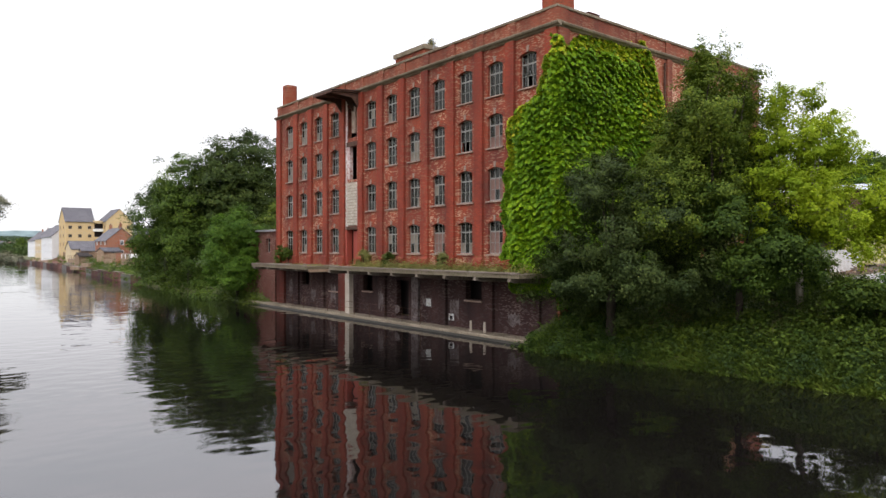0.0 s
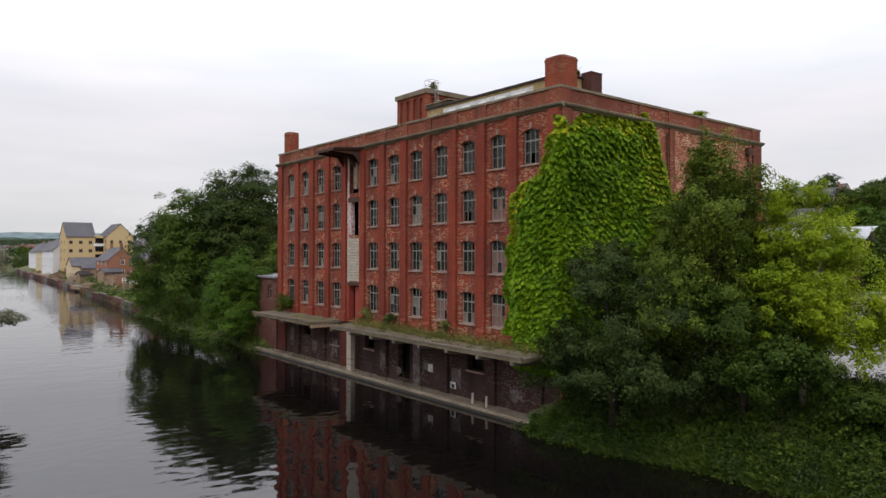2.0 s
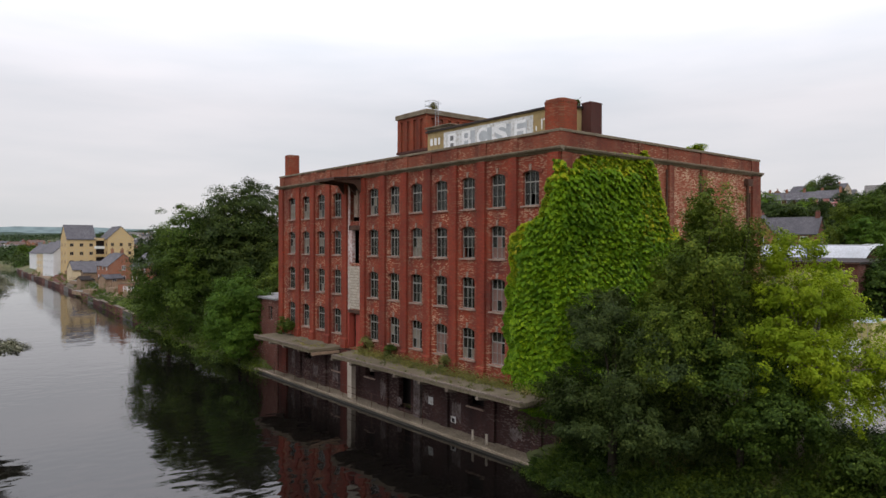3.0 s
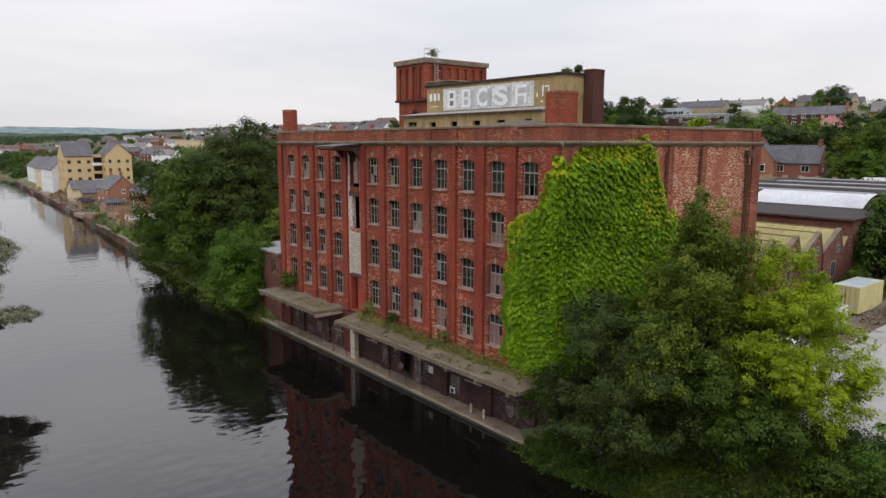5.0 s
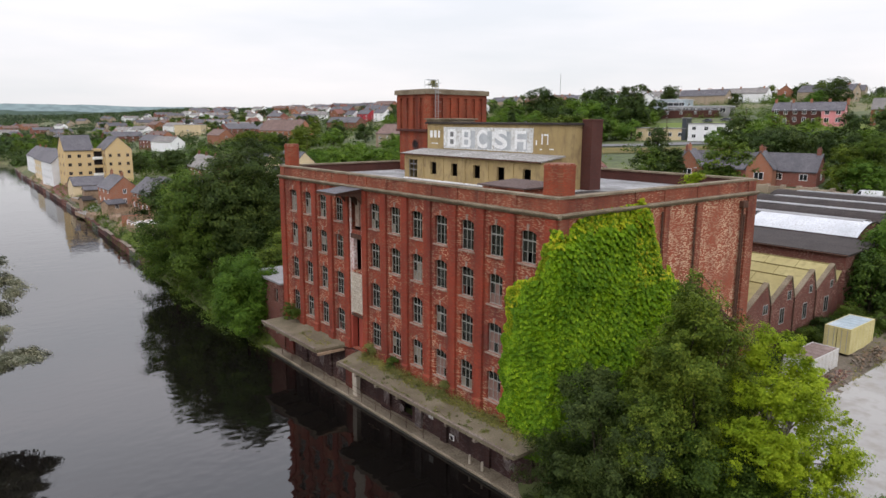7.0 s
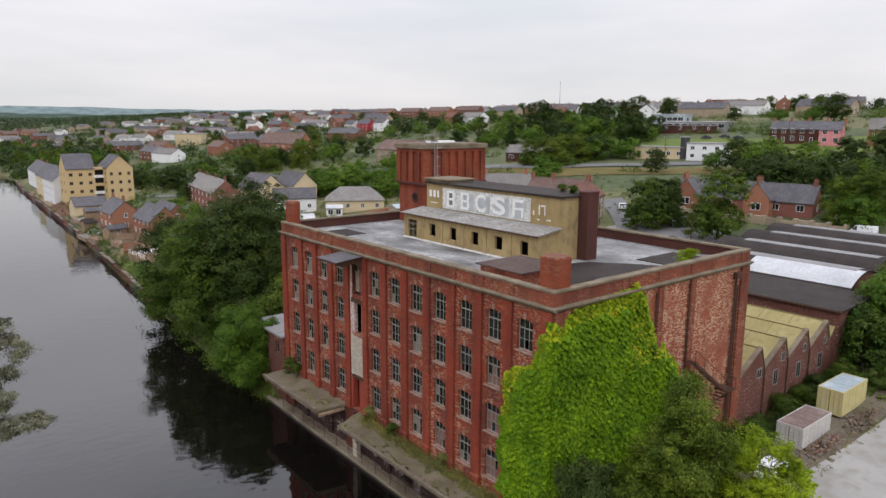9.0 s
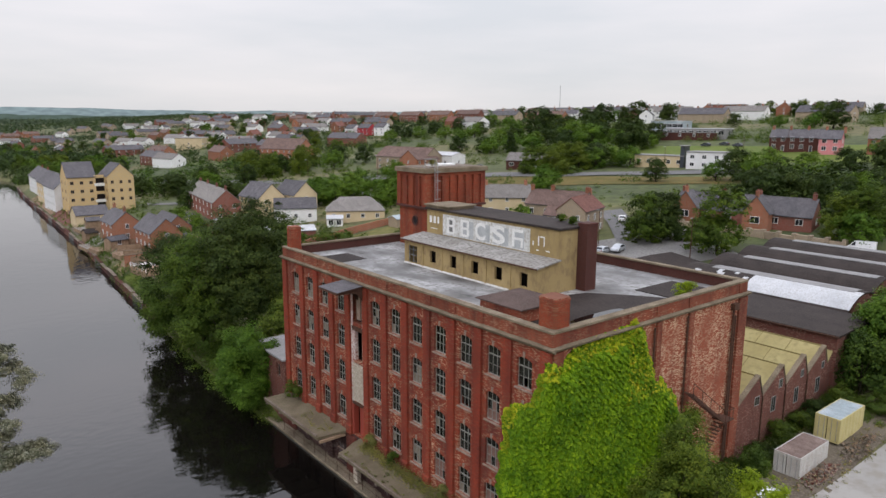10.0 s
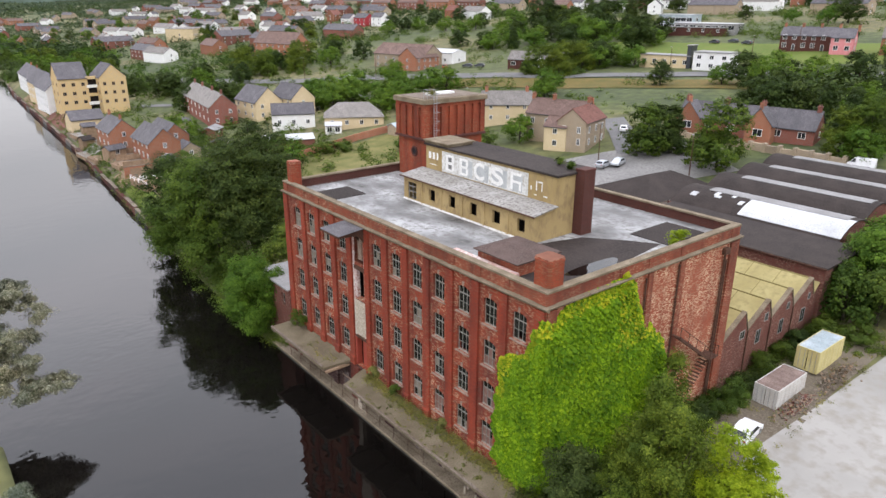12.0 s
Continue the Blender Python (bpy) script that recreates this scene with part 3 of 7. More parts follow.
drape("field", "mown grass slope above the road", "lawn", M["lawn"], [(214, 172), (214, 140), (222, 104), (236, 60)], 40, 0.15)
drape("embankment", "dry brown scrubby embankment below the road", "embankment", M["scrub"], [(120, 176), (142, 128), (158, 100), (174, 66)], 17, 0.2)
drape("rough_field", "dry rough grass plot behind the mill", "lawn", M["dry_grass"], [(34, 110), (60, 112), (72, 112)], 26, 0.15)

drape("garden_terrace", "pale paved garden terraces above the river wall", "terrace", M["concrete"], [(9.5, 116), (11.5, 150), (14, 195), (16, 226)], 6.5, 0.12)
for ya, yb, mt, lb in ((112, 133, "lawn", "small lawn behind the river wall"), (136, 147, "timber", "timber decking behind the river wall"), (150, 166, "concrete", "paved garden behind the river wall"), (176, 196, "concrete_pale", "pale patio behind the river wall"), (200, 226, "soil", "bare garden soil behind the river wall"), (228, 262, "brick_shed", "red-brown paving below the flats"), (264, 330, "timber", "brown timber walk below the terraces")):
    drape("garden_strip", lb, "garden", M[mt], [(bank(y) + 3.6, y) for y in (ya, (ya + yb) / 2, yb)], 4.6, 0.1)
drape("rubble_ground", "brown rubble and bare earth round the containers", "bare earth", M["soil"], [(17, -6.6), (26, -5.4), (36, -4.8), (52, -5.2)], 6.5, 0.1)

# ---- the factory ----
L, W = 42.0, 26.6            # along the river, along the gable
BASE, CORN, ROOF, TOP = 4.75, 20.95, 21.35, 22.45
WIN_Y = [2.64 + 3.303 * k for k in range(12)]
BAY = 7
SILL = [6.05, 9.92, 13.78, 17.52]
WH, WW = 2.42, 1.55


def wall_with_holes(u0, u1, z0, z1, holes, place, thick):
    """An upright wall over u0..u1, z0..z1 with openings (ua, ub, za, zb) cut through it. place(u, depth, z) gives the corner."""
    s = Shape()
    us = sorted({u0, u1, *[h[0] for h in holes], *[h[1] for h in holes]})
    zs = sorted({z0, z1, *[h[2] for h in holes], *[h[3] for h in holes]})
    for ua, ub in zip(us, us[1:]):
        for za, zb in zip(zs, zs[1:]):
            um, zm = (ua + ub) / 2, (za + zb) / 2
            if any(h[0] < um < h[1] and h[2] < zm < h[3] for h in holes):
                continue
            for d in (0, thick):
                s.add([place(ua, d, za), place(ub, d, za), place(ub, d, zb), place(ua, d, zb)], [(0, 1, 2, 3)])
    for ua, ub, za, zb in list(holes) + [(u0, u1, z0, z1)]:
        ring = [(ua, za), (ub, za), (ub, zb), (ua, zb)]
        for (a, b), (c, d) in zip(ring, ring[1:] + ring[:1]):
            s.add([place(a, 0, b), place(c, 0, d), place(c, thick, d), place(a, thick, b)], [(0, 1, 2, 3)])
    return s


factory = thing("factory_building", "derelict four-storey red brick factory beside the river", "factory")
holes = [(y - WW / 2, y + WW / 2, z, z + WH) for k, y in enumerate(WIN_Y) if k != BAY for z in SILL]
by = WIN_Y[BAY]
holes += [(by - 0.95, by + 0.95, 4.9, 8.25), (by - 0.8, by + 0.95, 13.0, 16.15), (by - 0.8, by + 0.95, 17.0, 20.4)]
part("wall_west", wall_with_holes(0, L, BASE, CORN, holes, lambda u, d, z: (d, u, z), 0.5), M["brick"], factory)
part("wall_south", Shape().box(0.5, W, 0, 0.5, 0.3, CORN), M["brick_gable"], factory, "pink-red spalled brick gable wall")
part("wall_east", Shape().box(W - 0.5, W, 0.5, L, 2, CORN), M["brick"], factory)
part("wall_north", Shape().box(0.5, W - 0.5, L - 0.5, L, 1, CORN), M["brick"], factory)
# near-black floors and an added partition paint the rooms dark behind the glass
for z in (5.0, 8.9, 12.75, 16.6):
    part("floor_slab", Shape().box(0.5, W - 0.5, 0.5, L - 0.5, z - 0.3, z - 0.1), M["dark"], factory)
part("added_partition", Shape().box(7.5, 7.7, 0.5, L - 0.5, 4.95, 21), M["dark"], factory)

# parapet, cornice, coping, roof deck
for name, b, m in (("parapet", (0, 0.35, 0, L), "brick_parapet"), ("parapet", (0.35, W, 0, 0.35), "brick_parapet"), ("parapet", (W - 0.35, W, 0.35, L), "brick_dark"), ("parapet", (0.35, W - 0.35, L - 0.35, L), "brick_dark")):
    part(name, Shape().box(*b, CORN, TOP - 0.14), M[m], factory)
for b in ((-0.1, 0.62, -0.1, L + 0.1), (0.62, W + 0.1, -0.1, 0.62), (W - 0.5, W + 0.1, 0.62, L + 0.1), (0.62, W - 0.5, L - 0.5, L + 0.1)):
    part("coping", Shape().cham(*b, TOP - 0.14, TOP + 0.04), M["coping"], factory, "weathered stone coping")
prof = [(0, 20.95), (-0.12, 20.98), (-0.16, 21.06), (-0.32, 21.12), (-0.38, 21.24), (-0.36, 21.3), (0, 21.36)]
part("cornice", Shape().prism(prof, "y", -0.36, L + 0.3), M["coping"], factory, "moulded stone cornice")
part("cornice", Shape().prism([(u, z) for u, z in prof], "x", 0.0, W + 0.3), M["coping"], factory, "moulded stone cornice")
part("roof_deck", Shape().box(0.35, W - 0.35, 0.35, L - 0.35, 21.0, ROOF), M["roof_felt"], factory, "flat roof of pale streaked felt")
part("roof_patch", Shape().box(2.2, 6.6, 34.4, 38.6, ROOF, ROOF + 0.06), M["roof_dark"], factory, "dark patch of roofing felt")
part("roof_patch", Shape().box(18.6, 24.6, 2.4, 6.6, ROOF, ROOF + 0.07), M["roof_dark"], factory, "dark patch of roofing felt")
part("roof_patch", Shape().add([(1.0, 0.5, ROOF + 0.012), (9.0, 0.7, ROOF + 0.012), (13.5, 2.4, ROOF + 0.012), (18.5, 3.0, ROOF + 0.012), (16.8, 5.6, ROOF + 0.012), (14.2, 8.8, ROOF + 0.012), (9, 10.1, ROOF + 0.012), (1.0, 5, ROOF + 0.012)], [tuple(range(8))]), M["roof_dark"], factory, "dark patch of roofing felt")
part("puddle", Shape().add([(9.0 + 3.0 * math.cos(a) * (1 + 0.2 * math.sin(3 * a)), 2.9 + 1.1 * math.sin(a) * (1 + 0.2 * math.cos(2 * a)), ROOF + 0.02) for a in [i * math.pi / 12 for i in range(24)]], [tuple(range(24))]), M["water"], factory, "rain puddle on the roof")

# pilasters
pil = [0.45] + [2.64 + 1.65 + 3.303 * k for k in range(11)] + [41.45]
for k, y in enumerate(pil):
    hw = 0.42 if 0 < k < 12 else 0.5
    if k in (7, 8):
        hw = 0.4
    s = Shape().box(-0.22, 0, y - hw, y + hw, BASE, CORN)
    s.prism([(0, BASE), (-0.34, BASE), (-0.34, BASE + 0.85), (-0.22, BASE + 1.0), (0, BASE + 1.0)], "y", y - hw - 0.06, y + hw + 0.06)
    part("pilaster", s, M["brick_smooth"], factory, "smooth dark red brick pilaster")
    part("parapet_pier", Shape().box(-0.07, 0, y - hw, y + hw, 21.36, TOP - 0.14), M["brick_parapet"], factory)
for x, hw in ((0.5, 0.5), (8.9, 0.4), (12.6, 0.32), (17.3, 0.35), (25.9, 0.7)):
    part("pilaster", Shape().box(x - hw, x + hw, -0.2, 0, 0.5, CORN), M["brick_parapet"], factory)
    part("parapet_pier", Shape().box(x - hw, x + hw, -0.07, 0, 21.36, TOP - 0.14), M["brick_parapet"], factory)
pipe = Shape().tube([(24.2, -0.22, 3.9), (24.2, -0.22, 20.2)], 0.11, 8)
pipe.tube([(24.55, -0.22, 3.9), (24.55, -0.22, 19.4)], 0.09, 8).box(23.95, 24.75, -0.42, -0.01, 20.0, 20.6)
part("drainpipe", pipe, M["iron"], factory, "pair of dark iron drainpipes")
part("drainpipe", Shape().tube([(16.75, -0.15, 6), (16.75, -0.15, 20.7)], 0.08, 8), M["iron"], factory)
part("drainpipe", Shape().tube([(12.0, -0.15, 8), (12.0, -0.15, 20.6)], 0.08, 8), M["iron"], factory)

# windows: shared meshes, each pane a piece of its own
RISE_A = 0.2


def arch(y, r=RISE_A, w=WW):
    k = 2 * y / w
    return r * (1 - k * k)


def lintel_shape():
    """A segmental brick arch with the infill of the opening's head, in one piece."""
    n, t = 12, 0.32
    ys = [-0.66 * WW + 1.32 * WW * i / n for i in range(n + 1)]
    low = [(y, WH - RISE_A + arch(y)) for y in ys]
    high = [(y * 1.1, z + t) for y, z in low]
    s = Shape().prism(low + high[::-1], "x", -0.045, 0.03)
    inner = [(y, WH - RISE_A + arch(y)) for y in [-WW / 2 + WW * i / 8 for i in range(9)]]
    return s.prism(inner + [(WW / 2, WH + 0.02), (-WW / 2, WH + 0.02)], "x", 0.03, 0.4)


key_mesh = Shape().prism([(-0.08, WH - 0.02), (0.08, WH - 0.02), (0.12, WH + 0.4), (-0.12, WH + 0.4)], "x", -0.1, 0.05).mesh("keystone", M["stone_pale"])
lintel_mesh = lintel_shape().mesh("lintel", M["brick"])
sill_mesh = Shape().prism([(-0.14, -0.13), (0.2, -0.13), (0.2, 0.02), (-0.12, -0.03)], "y", -WW / 2 - 0.14, WW / 2 + 0.14)
sill_mesh = sill_mesh.mesh("sill", M["stone_pale"])
frame_holes = [(a, b, c, d) for a, b in ((-0.715, -0.255), (-0.215, 0.215), (0.255, 0.715)) for c, d in ((0.07, 0.8), (0.83, 1.58), (1.68, 2.32))]
frame_mesh = wall_with_holes(-0.775, 0.775, 0.0, WH - 0.02, frame_holes, lambda u, d, z: (0.2 + d, u, z), 0.08).mesh("window_frame", M["frame"], weld=True)
pane_low = Shape().box(0.236, 0.244, -0.24, 0.24, -0.385, 0.385).mesh("pane", M["glass"])
pane_top = Shape().box(0.236, 0.244, -0.24, 0.24, -0.34, 0.34).mesh("pane", M["glass"])
pane_low_board = Shape().box(0.236, 0.25, -0.24, 0.24, -0.385, 0.385).mesh("pane", M["board"])
pane_low_pink = Shape().box(0.236, 0.25, -0.24, 0.24, -0.385, 0.385).mesh("pane", M["board_pink"])
wr = random.Random(11)
PALE = {(11, 3), (10, 3), (10, 2), (9, 3), (4, 2), (11, 2), (6, 3)}
PINK = {(1, 2), (1, 1), (3, 0), (1, 0)}
for k, y in enumerate(WIN_Y):
    if k == BAY:
        continue
    for r, z in enumerate(SILL):
        w = part("window", frame_mesh, None, factory, at=(0, y, z))
        part("sill", sill_mesh, None, w)
        part("lintel", lintel_mesh, None, w)
        part("keystone", key_mesh, None, w)
        chance = 0.75 if (k, r) in PALE or (k, r) in PINK else 0.1
        for cy in (-0.485, 0.0, 0.485):
            for j, zc in enumerate((0.435, 1.205)):
                roll = wr.random()
                if roll < 0.03:
                    continue
                board = wr.random() < chance
                me = (pane_low_pink if (k, r) in PINK else pane_low_board) if board else pane_low
                part("pane", me, None, w, at=(0, cy, zc))
            if wr.random() > 0.03:
                part("pane", pane_top, None, w, at=(0, cy, 2.0))

# loading bay: whitewashed jambs, open doorways, block infill, red door, hoist hood
jy0, jy1 = by - 1.15, by + 1.15
part("jamb", Shape().box(-0.05, 0.01, jy0, jy0 + 0.2, 8.6, 20.7), M["flaked_white"], factory, "flaking whitewashed jamb")
part("jamb", Shape().box(-0.05, 0.01, jy1 - 0.34, jy1, 8.3, 20.7), M["flaked_white"], factory, "flaking whitewashed jamb")
part("jamb", Shape().box(-0.03, 0.35, by + 0.45, by + 0.8, 13.0, 16.15), M["flaked_white"], factory)
part("jamb", Shape().box(-0.02, 0.35, by - 0.6, by + 0.1, 17.4, 19.9), M["stone_pale"], factory)
part("door_head", Shape().box(-0.08, 0.02, by - 1.0, by + 1.0, 16.15, 16.6), M["iron"], factory)
part("door_head", Shape().box(-0.08, 0.02, by - 1.05, by + 1.05, 8.25, 8.55), M["iron"], factory)
bay_blocks = part("block_infill", Shape().box(-0.03, 0.3, by - 1.2, by + 1.2, 8.62, 12.75), M["mortar"], factory, "pale concrete block infill")
blk = Shape().cham(-0.07, -0.03, -0.2, 0.2, -0.12, 0.12, 0.0).mesh("block", M["block"])
for i in range(15):
    for j in range(6):
        off = 0.2 if i % 2 else 0.0
        yy = by - 1.05 + 0.425 * j + (off - 0.1)
        if by - 1.02 < yy < by + 1.02:
            part("block", blk, None, bay_blocks, at=(0, yy, 8.8 + 0.27 * i))
door = part("loading_door", Shape().box(0.3, 0.36, by - 0.9, by + 0.3, 4.95, 8.1), M["door_red"], factory, "red painted door standing ajar")
part("plank", Shape().box(0.27, 0.3, by - 0.85, by + 0.25, 6.3, 6.45), M["door_red"], door)
part("door_panel", Shape().box(-0.1, 0.5, by + 0.82, by + 0.94, 4.95, 8.2), M["door_red"], factory, "red painted reveal board")
part("door_panel", Shape().box(-0.06, 0.02, by + 0.95, by + 1.24, 4.95, 8.2), M["door_red"], factory, "red painted jamb board")
hood = part("hoist_hood", Shape().prism([(0.0, 21.0), (-3.1, 20.72), (-3.1, 20.84), (0.0, 21.14)], "y", by - 1.6, by + 1.95), M["iron"], factory, "dark projecting hoist hood of sheet iron")
for yy in (by - 1.35, by - 0.2, by + 1.7):
    part("bracket", Shape().prism([(0, 20.95), (-2.9, 20.72), (-2.9, 20.58), (-0.9, 20.45), (-0.14, 19.5), (0, 19.4)], "y", yy - 0.06, yy + 0.06), M["iron"], hood)
part("fascia", Shape().box(-3.16, -3.1, by - 1.6, by + 1.95, 20.64, 20.86), M["iron"], hood)
part("roof_sheet", Shape().prism([(0.0, 21.15), (-3.18, 20.86), (-3.18, 20.89), (0.0, 21.19)], "y", by - 1.68, by + 2.02), M["slate"], hood, "grey felt top")

# undercroft wall below the canopy, its brick colour carrying the canopy's shade
low_holes = [(7.4, 9.2, 2.6, 4.0), (16.6, 18.4, 0.65, 3.7), (22.2, 23.8, 2.6, 4.0), (34.4, 36.0, 2.6, 4.0)]
part("undercroft_wall", wall_with_holes(0, L, 0.2, BASE, low_holes, lambda u, d, z: (d - 0.02, u, z), 0.5), M["brick_low"], factory, "sooty brick undercroft wall, painted darker for the canopy's shade")
# added near-black sheet: painted shade behind the undercroft openings
part("undercroft_shade_back", Shape().box(1.2, 1.4, 0.5, L - 0.5, 0.3, 4.6), M["dark"], factory)
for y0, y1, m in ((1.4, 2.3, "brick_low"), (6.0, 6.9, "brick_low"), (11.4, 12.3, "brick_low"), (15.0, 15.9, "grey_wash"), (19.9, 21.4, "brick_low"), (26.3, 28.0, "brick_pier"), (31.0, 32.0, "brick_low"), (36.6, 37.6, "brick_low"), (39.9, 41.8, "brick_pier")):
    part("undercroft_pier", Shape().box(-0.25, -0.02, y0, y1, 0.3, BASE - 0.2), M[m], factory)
for y0, y1, z in ((7.3, 9.3, 2.5), (28.3, 30.1, 2.2), (22.1, 23.9, 2.5)):
    part("sill", Shape().box(-0.14, 0.1, y0, y1, z - 0.08, z + 0.04), M["stone_pale"], factory)
# whitewash left in ragged streaks
rwash = random.Random(8)
for y0, y1, z0, z1 in ((13.5, 14.7, 1.65, 2.6), (10.0, 11.1, 0.9, 2.7), (20.1, 20.9, 0.8, 2.9), (28.9, 29.8, 0.9, 3.1), (33.0, 34.0, 0.8, 2.4), (38.2, 39.0, 1.0, 3.2), (3.4, 4.6, 0.9, 2.0), (17.9, 18.6, 0.7, 1.6)):
    k = 7
    low = [(y0 + (y1 - y0) * i / k, z0 + rwash.uniform(0, 0.35) * (z1 - z0)) for i in range(k + 1)]
    high = [(y0 + (y1 - y0) * i / k, z1 - rwash.uniform(0, 0.3) * (z1 - z0)) for i in range(k + 1)]
    part("whitewash_remnant", Shape().prism(low + high[::-1], "x", -0.032 - (0.23 if 20 < y0 < 21 else 0), -0.02), M["grey_wash"], factory, "remnant of grey whitewash")
part("render_patch", Shape().box(-0.05, -0.02, 13.5, 14.1, 1.75, 2.35), M["sign_white"], factory, "remnant of white paint")
part("vent", Shape().box(-0.06, -0.02, 10.6, 11.2, 0.85, 1.35), M["sign_white"], factory, "white framed vent")
# near-black plate painting the shade inside the vent
part("vent_hole_shade", Shape().box(-0.07, -0.06, 10.72, 11.08, 0.9, 1.2), M["dark"], factory)
for y in (6.1, 7.6):
    part("bollard", Shape().tube([(-0.9, y, 0.3), (-0.9, y, 1.15)], [0.1, 0.09], 8), M["block"], factory, "pale painted quay bollard")

# rooftop: lean-to and sign block, pier, stair head, chimneys
pent = thing("rooftop_penthouse", "ochre rendered rooftop block with a faded painted sign", "rooftop block")
py = [10.3 + i * 3.36 for i in range(7)]
lean_holes = [(y0 + 1.15, y0 + 2.15, 22.05, 23.3) for y0 in py[:5]] + [(28.2, 29.75, 21.5, 23.4)]
part("leanto_wall", wall_with_holes(10.3, 30.5, ROOF, 23.95, lean_holes, lambda u, d, z: (9.2 + d, u, z), 0.25), M["pent_render"], pent)
part("leanto_end", Shape().prism([(9.45, ROOF), (12.05, ROOF), (12.05, 24.35), (9.45, 23.95)], "y", 10.3, 10.55), M["pent_render"], pent)
part("leanto_end", Shape().prism([(9.45, ROOF), (12.05, ROOF), (12.05, 24.35), (9.45, 23.95)], "y", 30.25, 30.5), M["pent_render"], pent)
# added near-black sheet so the lean-to's openings look unlit
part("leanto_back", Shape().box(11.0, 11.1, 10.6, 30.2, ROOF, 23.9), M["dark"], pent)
part("leanto_roof", Shape().prism([(8.85, 23.95), (12.05, 24.38), (12.05, 24.5), (8.85, 24.07)], "y", 10.0, 30.8), M["leanto_slab"], pent, "stained pale concrete lean-to roof")
for y in py[1:6]:
    part("rib", Shape().box(9.12, 9.2, y - 0.09, y + 0.09, ROOF, 23.95), M["pent_render"], pent)
lw = part("leanto_window", Shape().box(9.3, 9.36, 28.2, 28.28, 21.5, 23.4).box(9.3, 9.36, 28.94, 29.02, 21.5, 23.4).box(9.3, 9.36, 29.67, 29.75, 21.5, 23.4).box(9.3, 9.36, 28.2, 29.75, 22.3, 22.38).box(9.3, 9.36, 28.2, 29.75, 22.9, 22.97), M["frame"], pent)
part("sign_block", Shape().box(12.05, 16.9, 10.3, 30.1, ROOF, 27.15), M["pent_render"], pent)
part("block_coping", Shape().cham(11.85, 17.1, 10.1, 30.3, 27.15, 27.36, 0.04), M["roof_dark"], pent, "dark felt covered flat top")
part("roof_box", Shape().box(12.0, 15.6, 26.2, 30.25, 27.36, 27.62).cham(11.8, 15.8, 26.0, 30.4, 27.62, 27.76), M["coping"], pent)
part("mortar_fillet", Shape().prism([(9.2, ROOF), (9.0, ROOF), (9.2, ROOF + 0.12)], "y", 10.3, 30.5), M["sign_white"], pent, "pale mortar fillet")
part("gutter", Shape().tube([(8.82, 10.0, 23.98), (8.82, 30.8, 23.98)], 0.07, 6), M["iron"], pent)
sb = part("sign_panel", Shape().box(12.0, 12.05, 14.0, 27.2, 24.6, 26.85), M["sign_white"], pent, "flaking white painted sign panel")
# painted letters; the first stays sharp, the others are faded on grey ghosts


def letter(ch, y_mid, width, height, z0, x, material, bold):
    """A capital of the built-in font as a thin plate that faces west."""
    cu = bpy.data.curves.new("letter", "FONT")
    cu.body, cu.extrude, cu.offset, cu.align_x = ch, 0.006, bold, "CENTER"
    ob = bpy.data.objects.new("letter", cu)
    scene.collection.objects.link(ob)
    bpy.context.view_layer.update()
    me = bpy.data.meshes.new_from_object(ob.evaluated_get(bpy.context.evaluated_depsgraph_get()))
    bpy.data.objects.remove(ob)
    co = np.array([v.co[:] for v in me.vertices])
    lo, hi = co.min(0), co.max(0)
    for v in me.vertices:
        u, w = (v.co.x - lo[0]) / (hi[0] - lo[0]), (v.co.y - lo[1]) / (hi[1] - lo[1])
        v.co = (x - v.co.z, y_mid + width * (0.5 - u), z0 + height * w)
    me.materials.clear()
    me.materials.append(M[material])
    return me


def heavy_b(y1, y0, x):
    """A heavy painted B, cut square."""
    b = Shape().box(x, 12.0, y1 - 0.42, y1, 24.82, 26.62)
    for c, d in ((24.82, 25.08), (25.58, 25.84), (26.36, 26.62)):
        b.box(x + 0.001, 12.0, y0 + 0.14, y1 - 0.42, c, d)
    return b.box(x + 0.002, 12.0, y0, y0 + 0.4, 25.0, 25.62).box(x + 0.002, 12.0, y0 + 0.05, y0 + 0.42, 25.8, 26.46)


part("letter", heavy_b(26.5, 25.1, 11.98), M["sign_letter"], sb)
part("counter", Shape().box(11.99, 12.0, 25.52, 26.08, 25.08, 25.58).box(11.99, 12.0, 25.52, 26.08, 25.84, 26.36), M["sign_shadow"], sb)
for y0, y1 in ((22.1, 24.0), (19.6, 21.6), (16.9, 19.1), (14.75, 16.2)):
    part("ghost_letter", Shape().box(11.994, 12.0, y0, y1, 24.75, 26.5), M["sign_grey"], sb)
part("letter", heavy_b(24.2, 22.75, 11.98), M["sign_letter"], sb)
part("letter", letter("C", 21.05, 1.6, 1.85, 24.8, 11.985, "sign_letter", 0.03), None, sb)
part("letter", letter("S", 18.3, 1.8, 1.85, 24.8, 11.985, "sign_letter", 0.03), None, sb)
for a, b, c, d in ((16.05, 16.4, 24.85, 26.6), (14.9, 16.05, 26.3, 26.6), (14.9, 16.05, 25.55, 25.8), (14.9, 15.2, 24.85, 25.55)):
    part("faded_bar", Shape().box(11.986, 12.0, a, b, c, d), M["sign_letter"], sb)
